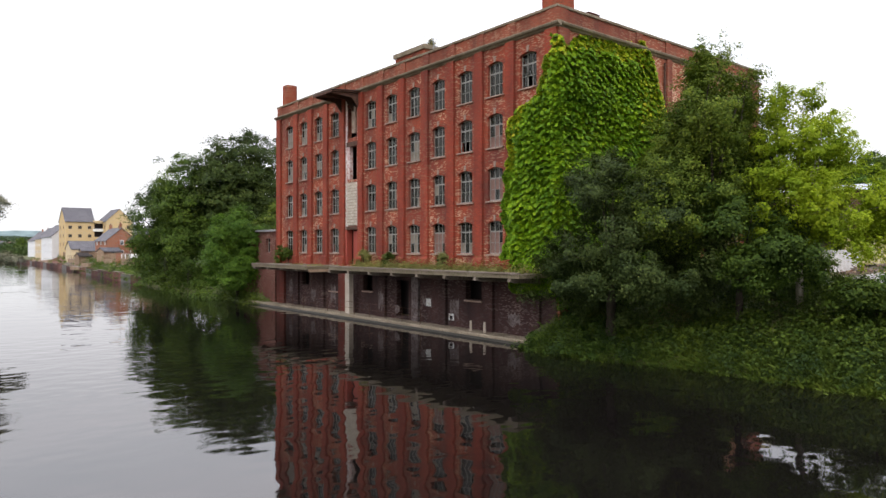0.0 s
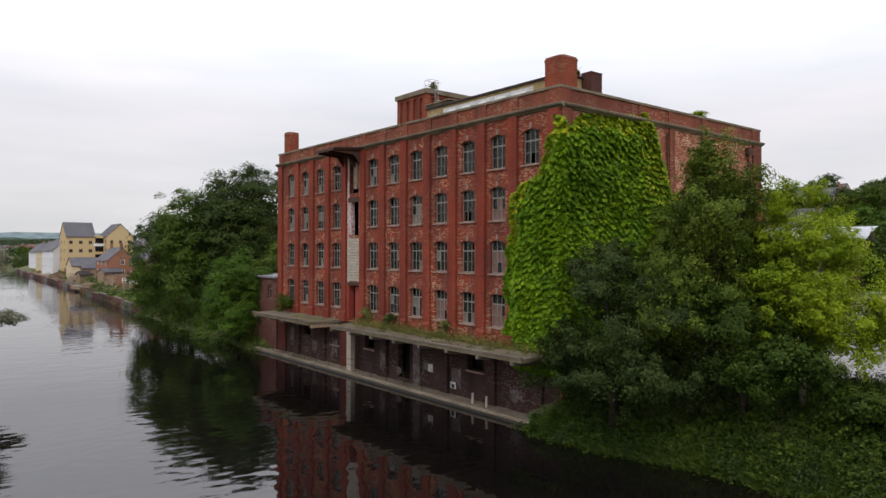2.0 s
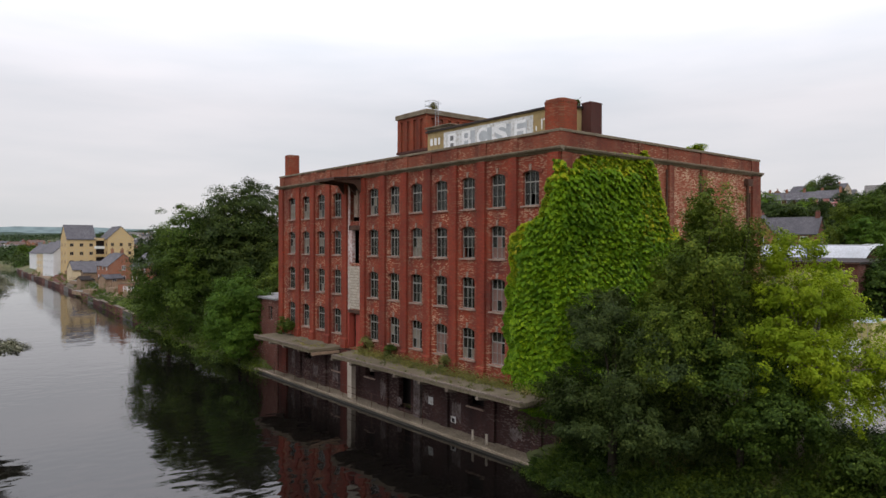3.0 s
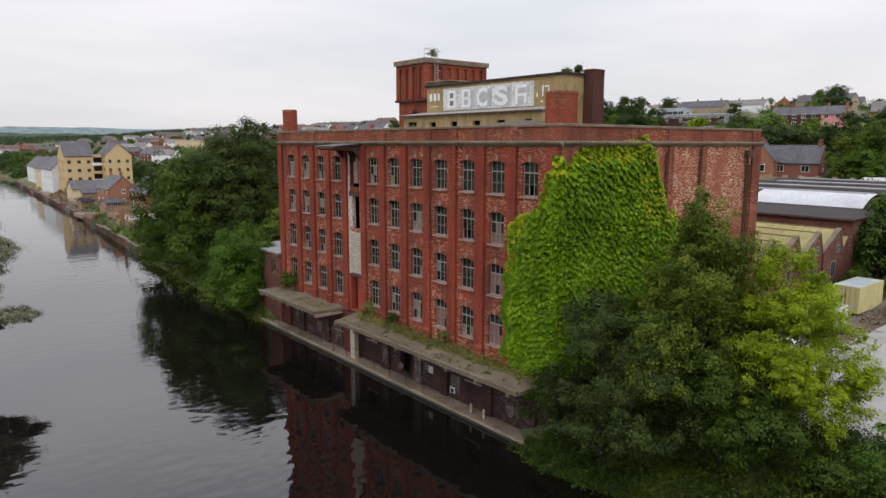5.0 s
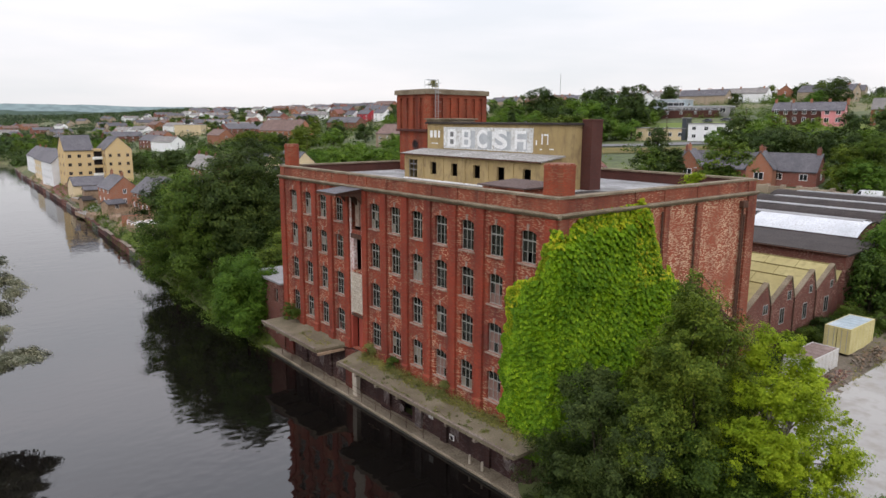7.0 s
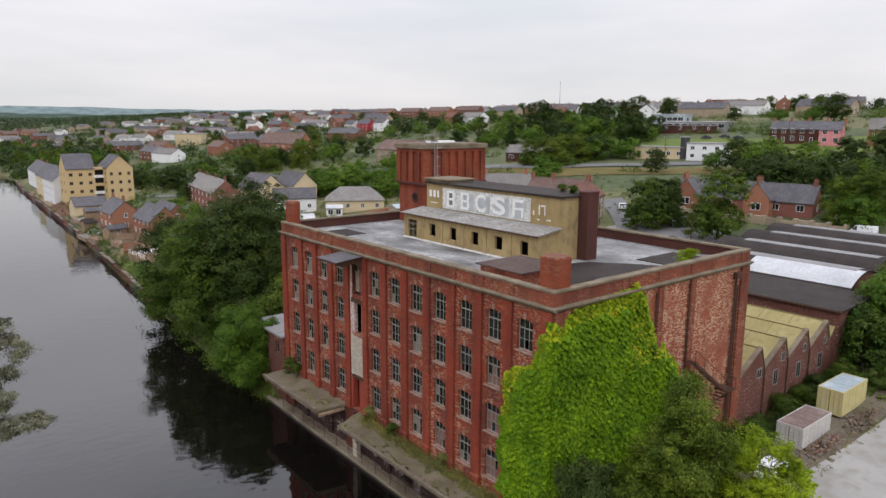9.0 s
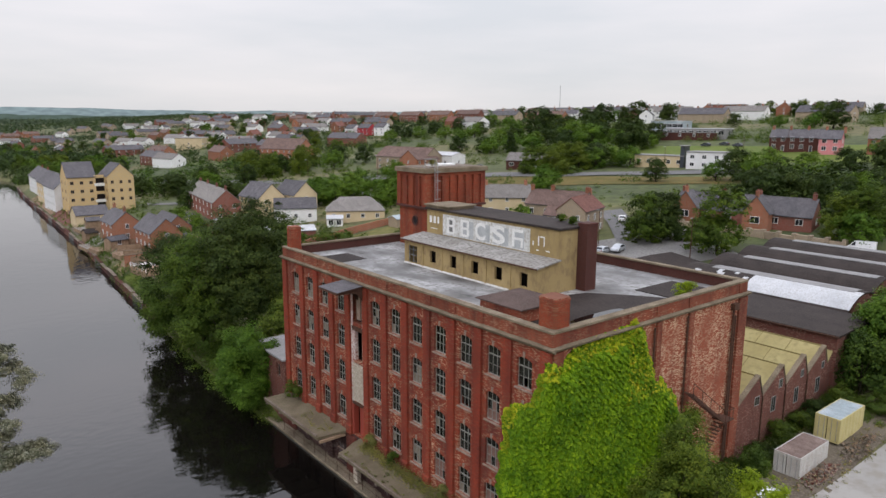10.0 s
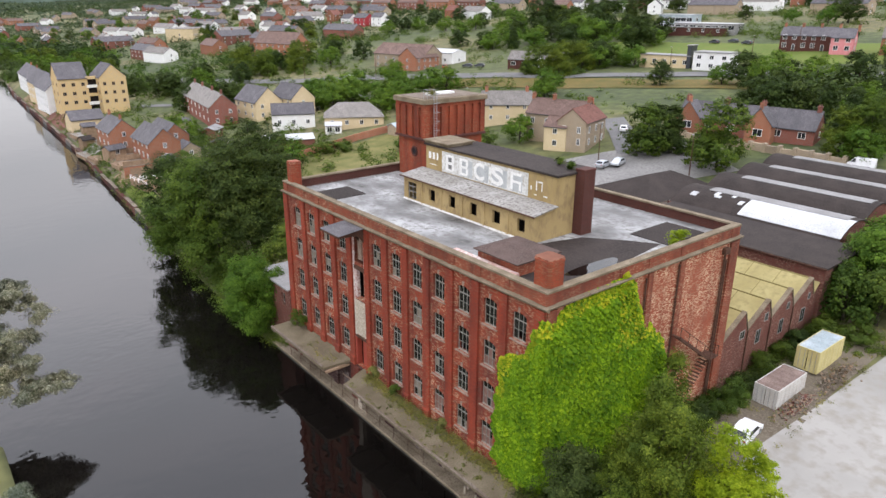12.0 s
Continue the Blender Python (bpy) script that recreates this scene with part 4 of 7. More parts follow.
# small marks that cannot be read, as bars
for k, (y, z, a, b) in enumerate(((29.4, 25.7, 0.42, 0.75), (28.7, 25.7, 0.42, 0.75), (28.05, 25.7, 0.3, 0.75), (28.8, 25.05, 1.2, 0.07), (12.9, 25.4, 0.13, 0.95), (12.2, 25.4, 0.1, 0.95), (12.45, 26.2, 0.5, 0.13), (13.6, 25.35, 0.14, 0.4), (11.7, 24.95, 0.5, 0.1), (13.0, 24.9, 0.3, 0.1))):
    part("bar", Shape().box(12.03, 12.05, y - a / 2, y + a / 2, z, z + b), M["sign_letter"], pent)
pier = part("brick_pier", Shape().box(14.5, 16.0, 9.2, 10.3, ROOF, 27.55), M["brick_dark"], pent, "dark brick chimney pier")
part("pier_cap", Shape().cham(14.46, 16.04, 9.16, 10.34, 27.55, 27.68, 0.05), M["brick_dark"], pier)
part("flue_edge", Shape().box(16.0, 16.25, 9.6, 10.3, ROOF, 27.1), M["pent_render"], pier)

stair = thing("rooftop_hut", "low brick rooftop hut with a dark felt roof", "hut")
part("wall", Shape().box(2.3, 6.9, 5.4, 10.1, ROOF, 22.45), M["brick_parapet"], stair)
part("roof", Shape().add([(2.0, 5.1, 22.45), (7.2, 5.1, 22.45), (7.2, 10.4, 22.45), (2.0, 10.4, 22.45), (2.0, 5.1, 22.56), (7.2, 5.1, 22.56), (7.2, 10.4, 22.56), (2.0, 10.4, 22.56), (4.6, 6.6, 22.95), (4.6, 8.9, 22.95)], [(3, 2, 1, 0), (0, 1, 5, 4), (1, 2, 6, 5), (2, 3, 7, 6), (3, 0, 4, 7), (4, 5, 8), (5, 6, 9, 8), (6, 7, 9), (7, 4, 8, 9)]), M["roof_brown"], stair, "low hipped brown felt roof")
part("rubble_strip", Shape().box(0.75, 2.2, 5.0, 12.8, ROOF, ROOF + 0.5), M["flaked_white"], stair, "whitewashed strip of broken render")


def chimney(x, y, z0, z1, w, label):
    t = thing("chimney", label, "chimney", (x, y, 0))
    c = w * 0.13
    oct_ = [(-w / 2, -w / 2 + c), (-w / 2 + c, -w / 2), (w / 2 - c, -w / 2), (w / 2, -w / 2 + c), (w / 2, w / 2 - c), (w / 2 - c, w / 2), (-w / 2 + c, w / 2), (-w / 2, w / 2 - c)]
    part("shaft", Shape().prism(oct_, "z", z0, z1 - 0.35), M["brick_tower"], t)
    s = Shape()
    for k, (a, za, zb) in enumerate(((1.03, z1 - 0.35, z1 - 0.22), (0.96, z1 - 0.22, z1 - 0.1))):
        s.prism([(p * a, q * a) for p, q in oct_], "z", za, zb)
    part("cap", s, M["brick_parapet"], t, "weathered brick cap")
    return t


chimney(1.35, 1.15, ROOF, 24.75, 1.75, "stout chamfered brick chimney with a worn brick cap")
chimney(0.95, 40.9, ROOF, 24.95, 1.3, "short brick chimney with a worn brick cap")

# water tower at the back of the roof
TX0, TX1, TY0, TY1 = 15.9, 25.6, 35.4, 41.5
tower = thing("water_tower", "square brick tank tower with pilastered panels", "tower")
part("shaft", Shape().box(TX0 + 0.25, TX1 - 0.25, TY0 + 0.25, TY1 - 0.25, 8.0, 26.2), M["brick_tower"], tower)
part("tank_wall", Shape().box(TX0 + 0.22, TX1 - 0.22, TY0 + 0.22, TY1 - 0.22, 26.5, 30.6), M["brick_tower"], tower)
part("band", Shape().cham(TX0 - 0.12, TX1 + 0.12, TY0 - 0.12, TY1 + 0.12, 26.2, 26.5, 0.05), M["brick_dark"], tower)
for i in range(8):
    x = TX0 + 0.35 + i * (TX1 - TX0 - 0.7) / 7
    part("pilaster", Shape().box(x - 0.36, x + 0.36, TY0, TY0 + 0.22, 26.5, 30.2), M["brick_tower"], tower)
for i in range(5):
    y = TY0 + 0.35 + i * (TY1 - TY0 - 0.7) / 4
    part("pilaster", Shape().box(TX0, TX0 + 0.22, y - 0.36, y + 0.36, 26.5, 30.2), M["brick_tower"], tower)
part("frieze", Shape().box(TX0, TX1, TY0, TY1, 30.2, 30.62), M["brick_tower"], tower)
part("cornice", Shape().cham(TX0 - 0.22, TX1 + 0.22, TY0 - 0.22, TY1 + 0.22, 30.62, 31.2, 0.06), M["coping"], tower, "pale stone cornice")
part("roof", Shape().box(TX0 + 0.3, TX1 - 0.3, TY0 + 0.3, TY1 - 0.3, 31.2, 31.26), M["concrete"], tower)
part("hatch", Shape().cham(19.0, 22.8, 38.2, 39.4, 31.26, 31.5), M["white_paint"], tower, "white hatch cover")
ring = [(TX0 + 0.24, 37.9 + 0.55 * math.cos(a), 24.6 + 0.55 * math.sin(a)) for a in [i * math.pi / 8 for i in range(16)]]
# flat near-black disc painting the shade within the ring
part("round_window", Shape().add(ring, [tuple(range(16))]), M["dark"], tower, "round opening, its inner shade painted as a dark disc")
part("ring", Shape().tube(ring + ring[:1], 0.13, 6), M["brick_dark"], tower)
lad = Shape()
for x in (17.0, 17.45):
    lad.tube([(x, TY0 - 0.35, 26.6), (x, TY0 - 0.35, 32.3)], 0.035, 5)
for i in range(18):
    lad.tube([(17.0, TY0 - 0.35, 26.8 + 0.3 * i), (17.45, TY0 - 0.35, 26.8 + 0.3 * i)], 0.022, 4)
for z in (27.5, 28.6, 29.7, 30.8, 31.9):
    lad.tube([(17.0, TY0 - 0.35, z), (16.9, TY0 - 0.8, z), (17.22, TY0 - 1.05, z), (17.55, TY0 - 0.8, z), (17.45, TY0 - 0.35, z)], 0.022, 4)
for z in (31.7, 32.3):
    lad.tube([(16.3, TY0, z), (17.0, TY0 - 0.35, z)], 0.025, 4).tube([(17.45, TY0 - 0.35, z), (17.5, TY0 + 0.8, z), (16.3, TY0 + 0.8, z), (16.3, TY0, z)], 0.025, 4)
for x, y in ((16.3, TY0), (16.3, TY0 + 0.8), (17.5, TY0 + 0.8)):
    lad.tube([(x, y, 31.2), (x, y, 32.3)], 0.025, 4)
part("ladder", lad, M["steel"], tower, "galvanised caged ladder")

# canopy over the quay, broken at the hoist
canopy = thing("canopy", "weathered concrete loading canopy with a broken gap", "canopy")


def slab_edge(pts, z0, z1):
    return Shape().prism(pts, "z", z0, z1)


part("slab", slab_edge([(-3.4, 0.2), (-0.02, 0.1), (-0.02, 25.6), (-1.2, 25.2), (-2.4, 24.5), (-3.4, 24.2)], 4.52, 4.78), M["canopy_top"], canopy)
far_slab = part("slab", Shape().add([(-3.4, 28.5, 4.42), (-1.5, 28.3, 4.5), (-0.02, 28.0, 4.56), (-0.02, 41.3, 4.56), (-3.4, 41.3, 4.5), (-3.4, 28.5, 4.7), (-1.5, 28.3, 4.76), (-0.02, 28.0, 4.84), (-0.02, 41.3, 4.84), (-3.4, 41.3, 4.78)],
                                    [(0, 1, 2, 3, 4), (5, 6, 7, 8, 9), (0, 1, 6, 5), (1, 2, 7, 6), (2, 3, 8, 7), (3, 4, 9, 8), (4, 0, 5, 9)]), M["canopy_top"], canopy)
part("end_timber", Shape().box(-3.3, -0.3, 28.05, 28.35, 4.2, 4.44), M["timber"], canopy)
for k in range(13):
    y = 1.0 + 3.3 * k
    if 24.4 < y < 28:
        continue
    part("beam", Shape().prism([(0, 4.52), (-3.46, 4.5), (-3.46, 4.3), (-2.9, 4.2), (0, 4.1)], "y", y - 0.14, y + 0.14), M["concrete"], canopy)
part("kerb", Shape().cham(-3.46, -3.2, 0.2, 23.9, 4.78, 4.9, 0.03), M["concrete"], canopy)
part("kerb", Shape().cham(-3.46, -3.2, 28.8, 41.3, 4.78, 4.88, 0.03), M["concrete"], canopy)
tagged(part("white_post", Shape().cham(-0.95, -0.5, 24.75, 25.5, 0.3, 4.45, 0.02), M["block"]), "white painted post on the quay under the canopy", "post")

# quay
quay = thing("quay", "weathered concrete quay along the water", "quay", kind="structure")
rq = random.Random(3)
yq = -2.5
while yq < 46:
    d = 3.1 + rq.random()
    part("quay_slab", Shape().cham(-1.45 - 0.03 * rq.random(), 0.1, yq, yq + d - 0.03, -1.2, 0.36 + 0.05 * rq.random(), 0.05), M["quay"], quay)
    yq += d
part("quay_face", Shape().box(-1.53, -1.44, -2.4, 46.0, -1.2, 0.17), M["wet_stone"], quay, "dark wet wall at the waterline")
rail = thing("quay_railing", "thin rusted pipe railing on the quay edge", "railing")
for i in range(12):
    y = 13.4 + 2.5 * i
    part("post", Shape().tube([(-1.2, y, 0.3), (-1.2, y, 1.6)], 0.03, 6), M["iron"], rail)
for z in (1.0, 1.55):
    part("bar", Shape().tube([(-1.2, 13.4, z), (-1.2, 40.9, z)], 0.018, 6), M["iron"], rail)

# low annex at the far end
annex = thing("annex", "single-storey brick annex with a flat grey roof", "annex")
ah = [(43.4, 44.5, 6.0, 7.6), (46.6, 47.7, 6.0, 7.6)]
part("wall", wall_with_holes(42.02, 51, 0.4, 8.4, ah, lambda u, d, z: (-0.3 + d, u, z), 0.4), M["brick_shed"], annex)
part("wall", Shape().box(-0.3, 11, 50.6, 51, 0.4, 8.4), M["brick_shed"], annex)
# added near-black sheet, painted shade behind the annex windows
part("inner", Shape().box(1.5, 1.6, 42.1, 50.5, 3, 8.3), M["dark"], annex)
part("roof", Shape().cham(-0.6, 11, 42.02, 51.3, 8.4, 8.62), M["roof_grey"], annex, "flat grey felt roof")
for y0, y1, z0, z1 in ah:
    w = part("window", Shape().box(0, 0.05, y0, y0 + 0.08, z0, z1).box(0, 0.05, y1 - 0.08, y1, z0, z1).box(0, 0.05, (y0 + y1) / 2 - 0.03, (y0 + y1) / 2 + 0.03, z0, z1).box(0, 0.05, y0, y1, z1 - 0.5, z1 - 0.44).box(0, 0.05, y0, y1, z0, z0 + 0.08), M["frame"], annex)
    part("pane", Shape().box(0.02, 0.03, y0, y1, z0, z1), M["glass"], w)

# iron fire escape on the gable
esc = thing("fire_escape", "rusted iron fire escape on the gable wall", "fire escape")
st = Shape()
for k in range(20):
    x, z = 16.6 + 0.28 * k, 14.0 - 0.2 * k
    st.box(x, x + 0.27, -1.25, -0.3, z - 0.03, z)
part("treads", st, M["iron"], esc)
part("stringer", Shape().prism([(16.5, 13.9), (22.3, 9.75), (22.3, 10.0), (16.5, 14.15)], "y", -1.3, -1.24), M["iron"], esc)
part("landing", Shape().box(22.2, 23.6, -1.4, -0.02, 9.95, 10.05), M["iron"], esc)
hr = Shape().tube([(16.5, -1.28, 15.1), (22.3, -1.28, 11.0), (23.6, -1.36, 11.0), (23.6, -0.1, 11.0)], 0.035, 5)
for x, z in ((16.5, 14.0), (18.0, 12.95), (19.5, 11.9), (21, 10.8), (22.3, 10.0), (23.0, 10.0), (23.6, 10.0)):
    hr.tube([(x, -1.28, z), (x, -1.28, z + 1.08)], 0.03, 5)
part("handrail", hr, M["iron"], esc)
lower = Shape()
for k in range(24):
    x, z = 22.1 - 0.27 * k, 9.8 - 0.24 * k
    lower.box(x - 0.26, x, -1.25, -0.3, z - 0.03, z)
part("treads", lower, M["iron"], esc)
part("strut", Shape().tube([(23.5, -1.3, 9.95), (23.5, -0.05, 8.7)], 0.05, 5).tube([(22.3, -1.3, 9.95), (22.3, -0.05, 8.7)], 0.05, 5), M["iron"], esc)

# ---- sheds behind the yard ----
saw = thing("sawtooth_shed", "brick weaving shed with an olive sawtooth roof", "shed")
outl = [(26.62, 2.5), (26.62, 9.6)]
for k in range(4):
    outl += [(26.62 + 5.05 * k + 4.1, 11.9), (26.62 + 5.05 * (k + 1), 9.7)]
outl += [(48.0, 10.9), (48.0, 2.5)]
saw_holes = [(30.2, 31.2, 8.9, 9.9), (33.8, 34.8, 7.3, 9.0), (35.2, 36.0, 9.6, 10.6), (39.0, 40.0, 6.9, 8.7), (40.2, 40.9, 9.6, 10.5), (44.2, 45.3, 6.8, 8.6), (45.4, 46.1, 9.4, 10.3)]
part("front_wall", Shape().prism(outl, "y", 0.0, 0.35), M["brick_shed"], saw)
for x0, x1, z0, z1 in saw_holes:
    w = part("window", Shape().box(x0, x1, -0.04, 0.0, z0, z0 + 0.09).box(x0, x1, -0.04, 0.0, z1 - 0.09, z1).box(x0, x0 + 0.09, -0.04, 0, z0 + 0.09, z1 - 0.09).box(x1 - 0.09, x1, -0.04, 0, z0 + 0.09, z1 - 0.09).box((x0 + x1) / 2 - 0.03, (x0 + x1) / 2 + 0.03, -0.035, 0, z0 + 0.09, z1 - 0.09), M["frame"], saw)
    part("pane", Shape().box(x0 + 0.09, x1 - 0.09, -0.02, -0.004, z0 + 0.09, z1 - 0.09), M["car_glass"], w)
for k in range(4):
    x0 = 26.65 + 5.05 * k
    part("ridge_cap", Shape().box(x0 + 4.02, x0 + 4.18, 0.42, 14.0, 11.9, 12.03), M["olive_seam"], saw)
    part("valley_gutter", Shape().box(x0 - 0.03, x0 + 0.22, 0.42, 14.0, 9.7, 9.84), M["roof_dark"], saw)
    for ys in (3.6, 7.1, 10.6):
        part("felt_seam", Shape().prism([(x0, 9.745), (x0 + 4.1, 11.975), (x0 + 4.1, 11.99), (x0, 9.76)], "y", ys, ys + 0.1), M["olive_seam"], saw)
    part("roof_slope", Shape().prism([(x0, 9.62), (x0 + 4.1, 11.85), (x0 + 4.12, 11.97), (x0, 9.74)], "y", -0.06, 14.0), M["roof_olive"], saw, "olive felt roof slope")
    part("glazing", Shape().prism([(x0 + 4.1, 11.9), (x0 + 5.03, 9.75), (x0 + 5.0, 9.62), (x0 + 4.0, 11.8)], "y", 0.35, 14.0), M["roof_dark"], saw)
    part("coping", Shape().prism([(x0 - 0.05, 9.66), (x0 + 4.12, 11.95), (x0 + 5.06, 9.8), (x0 + 5.06, 9.92), (x0 + 4.14, 12.12), (x0 - 0.05, 9.8)], "y", -0.1, 0.42), M["coping"], saw)
part("roof_slope", Shape().prism([(46.85, 9.75), (48.0, 10.9), (48.0, 11.02), (46.85, 9.87)], "y", -0.06, 14.0), M["roof_olive"], saw)
for x in (31.7, 36.7, 41.8):
    part("drainpipe", Shape().tube([(x, -0.1, 4.5), (x, -0.1, 9.7)], 0.07, 6), M["iron"], saw)

store = thing("brick_store", "flat-roofed red brick store behind the shed", "store")
part("wall", Shape().box(48.02, 58.28, -0.4, 27, 4, 12.7), M["brick_shed"], store)
part("roof", Shape().prism([(47.7, 12.7), (58.28, 13.0), (58.28, 13.2), (47.7, 12.95)], "y", -0.7, 27.2), M["roof_dark"], store, "dark felt roof")
part("gutter", Shape().tube([(47.68, -0.7, 12.8), (47.68, 27, 12.8)], 0.1, 6), M["iron"], store)

hall = thing("ridged_works_hall", "long works hall with parallel dark roofs and pale skylight strips", "works hall")
rx = [58.6, 70.5, 82.0, 93.5, 105.0]
part("wall", Shape().box(58.6, 105, 3.0, 28.0, 5, 12.6), M["brick_shed"], hall)


def barrel(a, b, z0, rise, t0=0.0, t1=1.0, n=12):
    """Points of a shallow arc from x = a to x = b."""
    return [(a + (b - a) * t, z0 + rise * (1 - (2 * t - 1) ** 2)) for t in [t0 + (t1 - t0) * i / n for i in range(n + 1)]]


for k, (a, b) in enumerate(zip(rx, rx[1:])):
    y0, y1 = 2.8 + 1.5 * k, 28.2 + 1.2 * k
    part("barrel_roof", Shape().prism(barrel(a, b, 12.6, 2.2) + barrel(a, b, 12.45, 2.2)[::-1], "y", y0, y1), M["roof_dark"], hall, "dark felted barrel roof")
    part("gable_infill", Shape().prism(barrel(a + 0.1, b - 0.1, 12.4, 2.2), "y", y1 - 0.5, y1 - 0.2), M["white_render" if k == 0 else "brick_shed"], hall)
    part("gable_infill", Shape().prism(barrel(a + 0.1, b - 0.1, 12.4, 2.2), "y", y0 + 0.2, y0 + 0.5), M["brick_shed"], hall)
    part("skylight_strip", Shape().prism(barrel(a, b, 12.72, 2.2, 0.4, 0.64, 6) + barrel(a, b, 12.62, 2.2, 0.4, 0.64, 6)[::-1], "y", y0 + 1.0, y1 - 4.0), M["roof_grey"], hall, "pale grey skylight strip")
    part("valley_gutter", Shape().box(b - 0.3, b + 0.3, y0, y1, 12.55, 12.72), M["roof_brown"], hall)
part("parapet", Shape().box(58.3, 58.58, 2.8, 28.2, 12.0, 13.0), M["brick_dark"], hall)
part("white_sheeting", Shape().prism(barrel(58.6, 70.5, 12.68, 2.2, 0.07, 0.44, 8) + barrel(58.6, 70.5, 12.62, 2.2, 0.07, 0.44, 8)[::-1], "y", 2.8, 17.2), M["roof_white"], hall, "white sheeted roof slope")
for t, y, w_, d_ in ((0.2, 25.6, 0.09, 0.5), (0.3, 22.4, 0.13, 0.35), (0.26, 21.9, 0.05, 0.5), (0.34, 19.8, 0.05, 0.3), (0.22, 18.0, 0.08, 0.35)):
    part("roof_patch", Shape().prism(barrel(58.6, 70.5, 12.68, 2.2, t, t + w_, 3) + barrel(58.6, 70.5, 12.62, 2.2, t, t + w_, 3)[::-1], "y", y - d_, y + d_), M["roof_white"], hall, "white patch on the felt")

hip = thing("hipped_store", "low store with a dark hipped felt roof", "store", (71.5, 38, 1.6), -6)
part("wall", Shape().box(-10, 8, -6.5, 6.5, 5, 9.6), M["white_render"], hip)
part("roof", Shape().add([(-10.4, -6.9, 9.6), (8.4, -6.9, 9.6), (8.4, 6.9, 9.6), (-10.4, 6.9, 9.6), (-4, 0, 12.4), (2, 0, 12.4)], [(0, 1, 5, 4), (1, 2, 5), (2, 3, 4, 5), (3, 0, 4), (0, 3, 2, 1)]), M["roof_dark"], hip)

# ---- containers, car ----
def container(x, y, z, body, top, label, turn=0.0):
    t = thing("shipping_container", label, "container", (x, y, z), turn)
    ln, wd, h = 6.06, 2.44, 2.59
    n = 28
    for side in (0, 1):
        s = Shape()
        y0 = side * wd
        sg = -1 if side == 0 else 1
        pts = []
        for i in range(n + 1):
            u = 0.1 + (ln - 0.2) * i / n
            o = 0.0 if i % 4 < 2 else 0.05
            pts.append((u, y0 - sg * o))
        for (ua, va), (ub, vb) in zip(pts, pts[1:]):
            s.add([(ua, va, 0.15), (ub, vb, 0.15), (ub, vb, h - 0.12), (ua, va, h - 0.12)], [(0, 1, 2, 3)])
        part("side_panel", s, M[body], t)
    part("end_panel", Shape().box(ln - 0.08, ln - 0.02, 0.05, wd - 0.05, 0.1, h - 0.05), M[body], t)
    for k in (0, 1):
        d = part("door", Shape().box(0.0, 0.06, 0.08 + k * wd / 2, wd / 2 - 0.01 + k * (wd / 2 - 0.06), 0.16, h - 0.14), M[body], t)
        for o in (0.3, 0.8):
            part("lock_rod", Shape().tube([(-0.04, k * wd / 2 + o, 0.15), (-0.04, k * wd / 2 + o, h - 0.15)], 0.025, 6), M["steel"], d)
    f = Shape()
    for u in (0, ln - 0.1):
        for v in (0, wd - 0.1):
            f.box(u, u + 0.1, v, v + 0.1, 0, h)
    for v in (0, wd - 0.08):
        f.box(0.1, ln - 0.1, v, v + 0.08, 0, 0.15).box(0.1, ln - 0.1, v, v + 0.08, h - 0.12, h)
    for u in (0, ln - 0.08):
        f.box(u, u + 0.08, 0.1, wd - 0.1, 0, 0.15).box(u, u + 0.08, 0.1, wd - 0.1, h - 0.12, h)
    part("corner_frame", f, M[body], t)
    up = [(0.1 + (ln - 0.2) * i / 24, h - 0.02 - (0.03 if i % 4 < 2 else 0)) for i in range(25)]
    s = Shape().prism(up + [(ln - 0.1, h - 0.09), (0.1, h - 0.09)], "y", 0.08, wd - 0.08)
    part("top", s, M[top], t)
    return t


container(28.1, -5.75, 3.72, "container_white", "rust_top", "chalky white shipping container with a rusty top", 0)
container(37.0, -5.6, 4.95, "container_yellow", "blue_sheet", "faded yellow shipping container under a pale sheeted top", 0)


def rubble(name, label, seed, n, xr, yr, size, materials):
    """Broken bricks and timber tipped in a heap."""
    r = random.Random(seed)
    t = thing(name, label, "rubble", ((xr[0] + xr[1]) / 2, (yr[0] + yr[1]) / 2, ground((xr[0] + xr[1]) / 2, (yr[0] + yr[1]) / 2)))
    shapes = [Shape() for _ in materials]
    for k in range(n):
        u, v = r.gauss(0, 0.33), r.gauss(0, 0.33)
        x, y = u * (xr[1] - xr[0]), v * (yr[1] - yr[0])
        z = 0.1 + 0.75 * max(0, 1 - 2.2 * (u * u + v * v) ** 0.5) * r.random()
        m = pose(x, y, z, r.uniform(-40, 40), r.uniform(-40, 40), r.uniform(0, 180))
        a, b, c = (size * r.uniform(0.5, 1.4) for _ in range(3))
        if k % 9 == 0:
            a, b, c = size * 6, size * 0.5, size * 0.3
        pts = [m @ Vector((i * a, j * b * r.uniform(0.8, 1), q * c)) for q in (-0.5, 0.5) for i, j in ((-0.5, -0.5), (0.5, -0.5), (0.5, 0.5), (-0.5, 0.5))]
        shapes[k % len(shapes)].add(pts, [(0, 3, 2, 1), (4, 5, 6, 7), (0, 1, 5, 4), (1, 2, 6, 5), (2, 3, 7, 6), (3, 0, 4, 7)])
    for sh, mt in zip(shapes, materials):
        tagged(part("debris", sh, M[mt], t), kind="stuff")
    return tagged(t, kind="stuff")


rubble("rubble_heap", "heap of broken brick and timber beside the container", 5, 340, (28.6, 34.0), (-7.4, -6.1), 0.19, ("brick_shed", "timber", "soil", "rust_top"))
rubble("rubble_heap", "scattered rubble and scrap by the yellow container", 6, 240, (36.0, 44.0), (-8.0, -6.3), 0.19, ("concrete", "timber", "soil"))


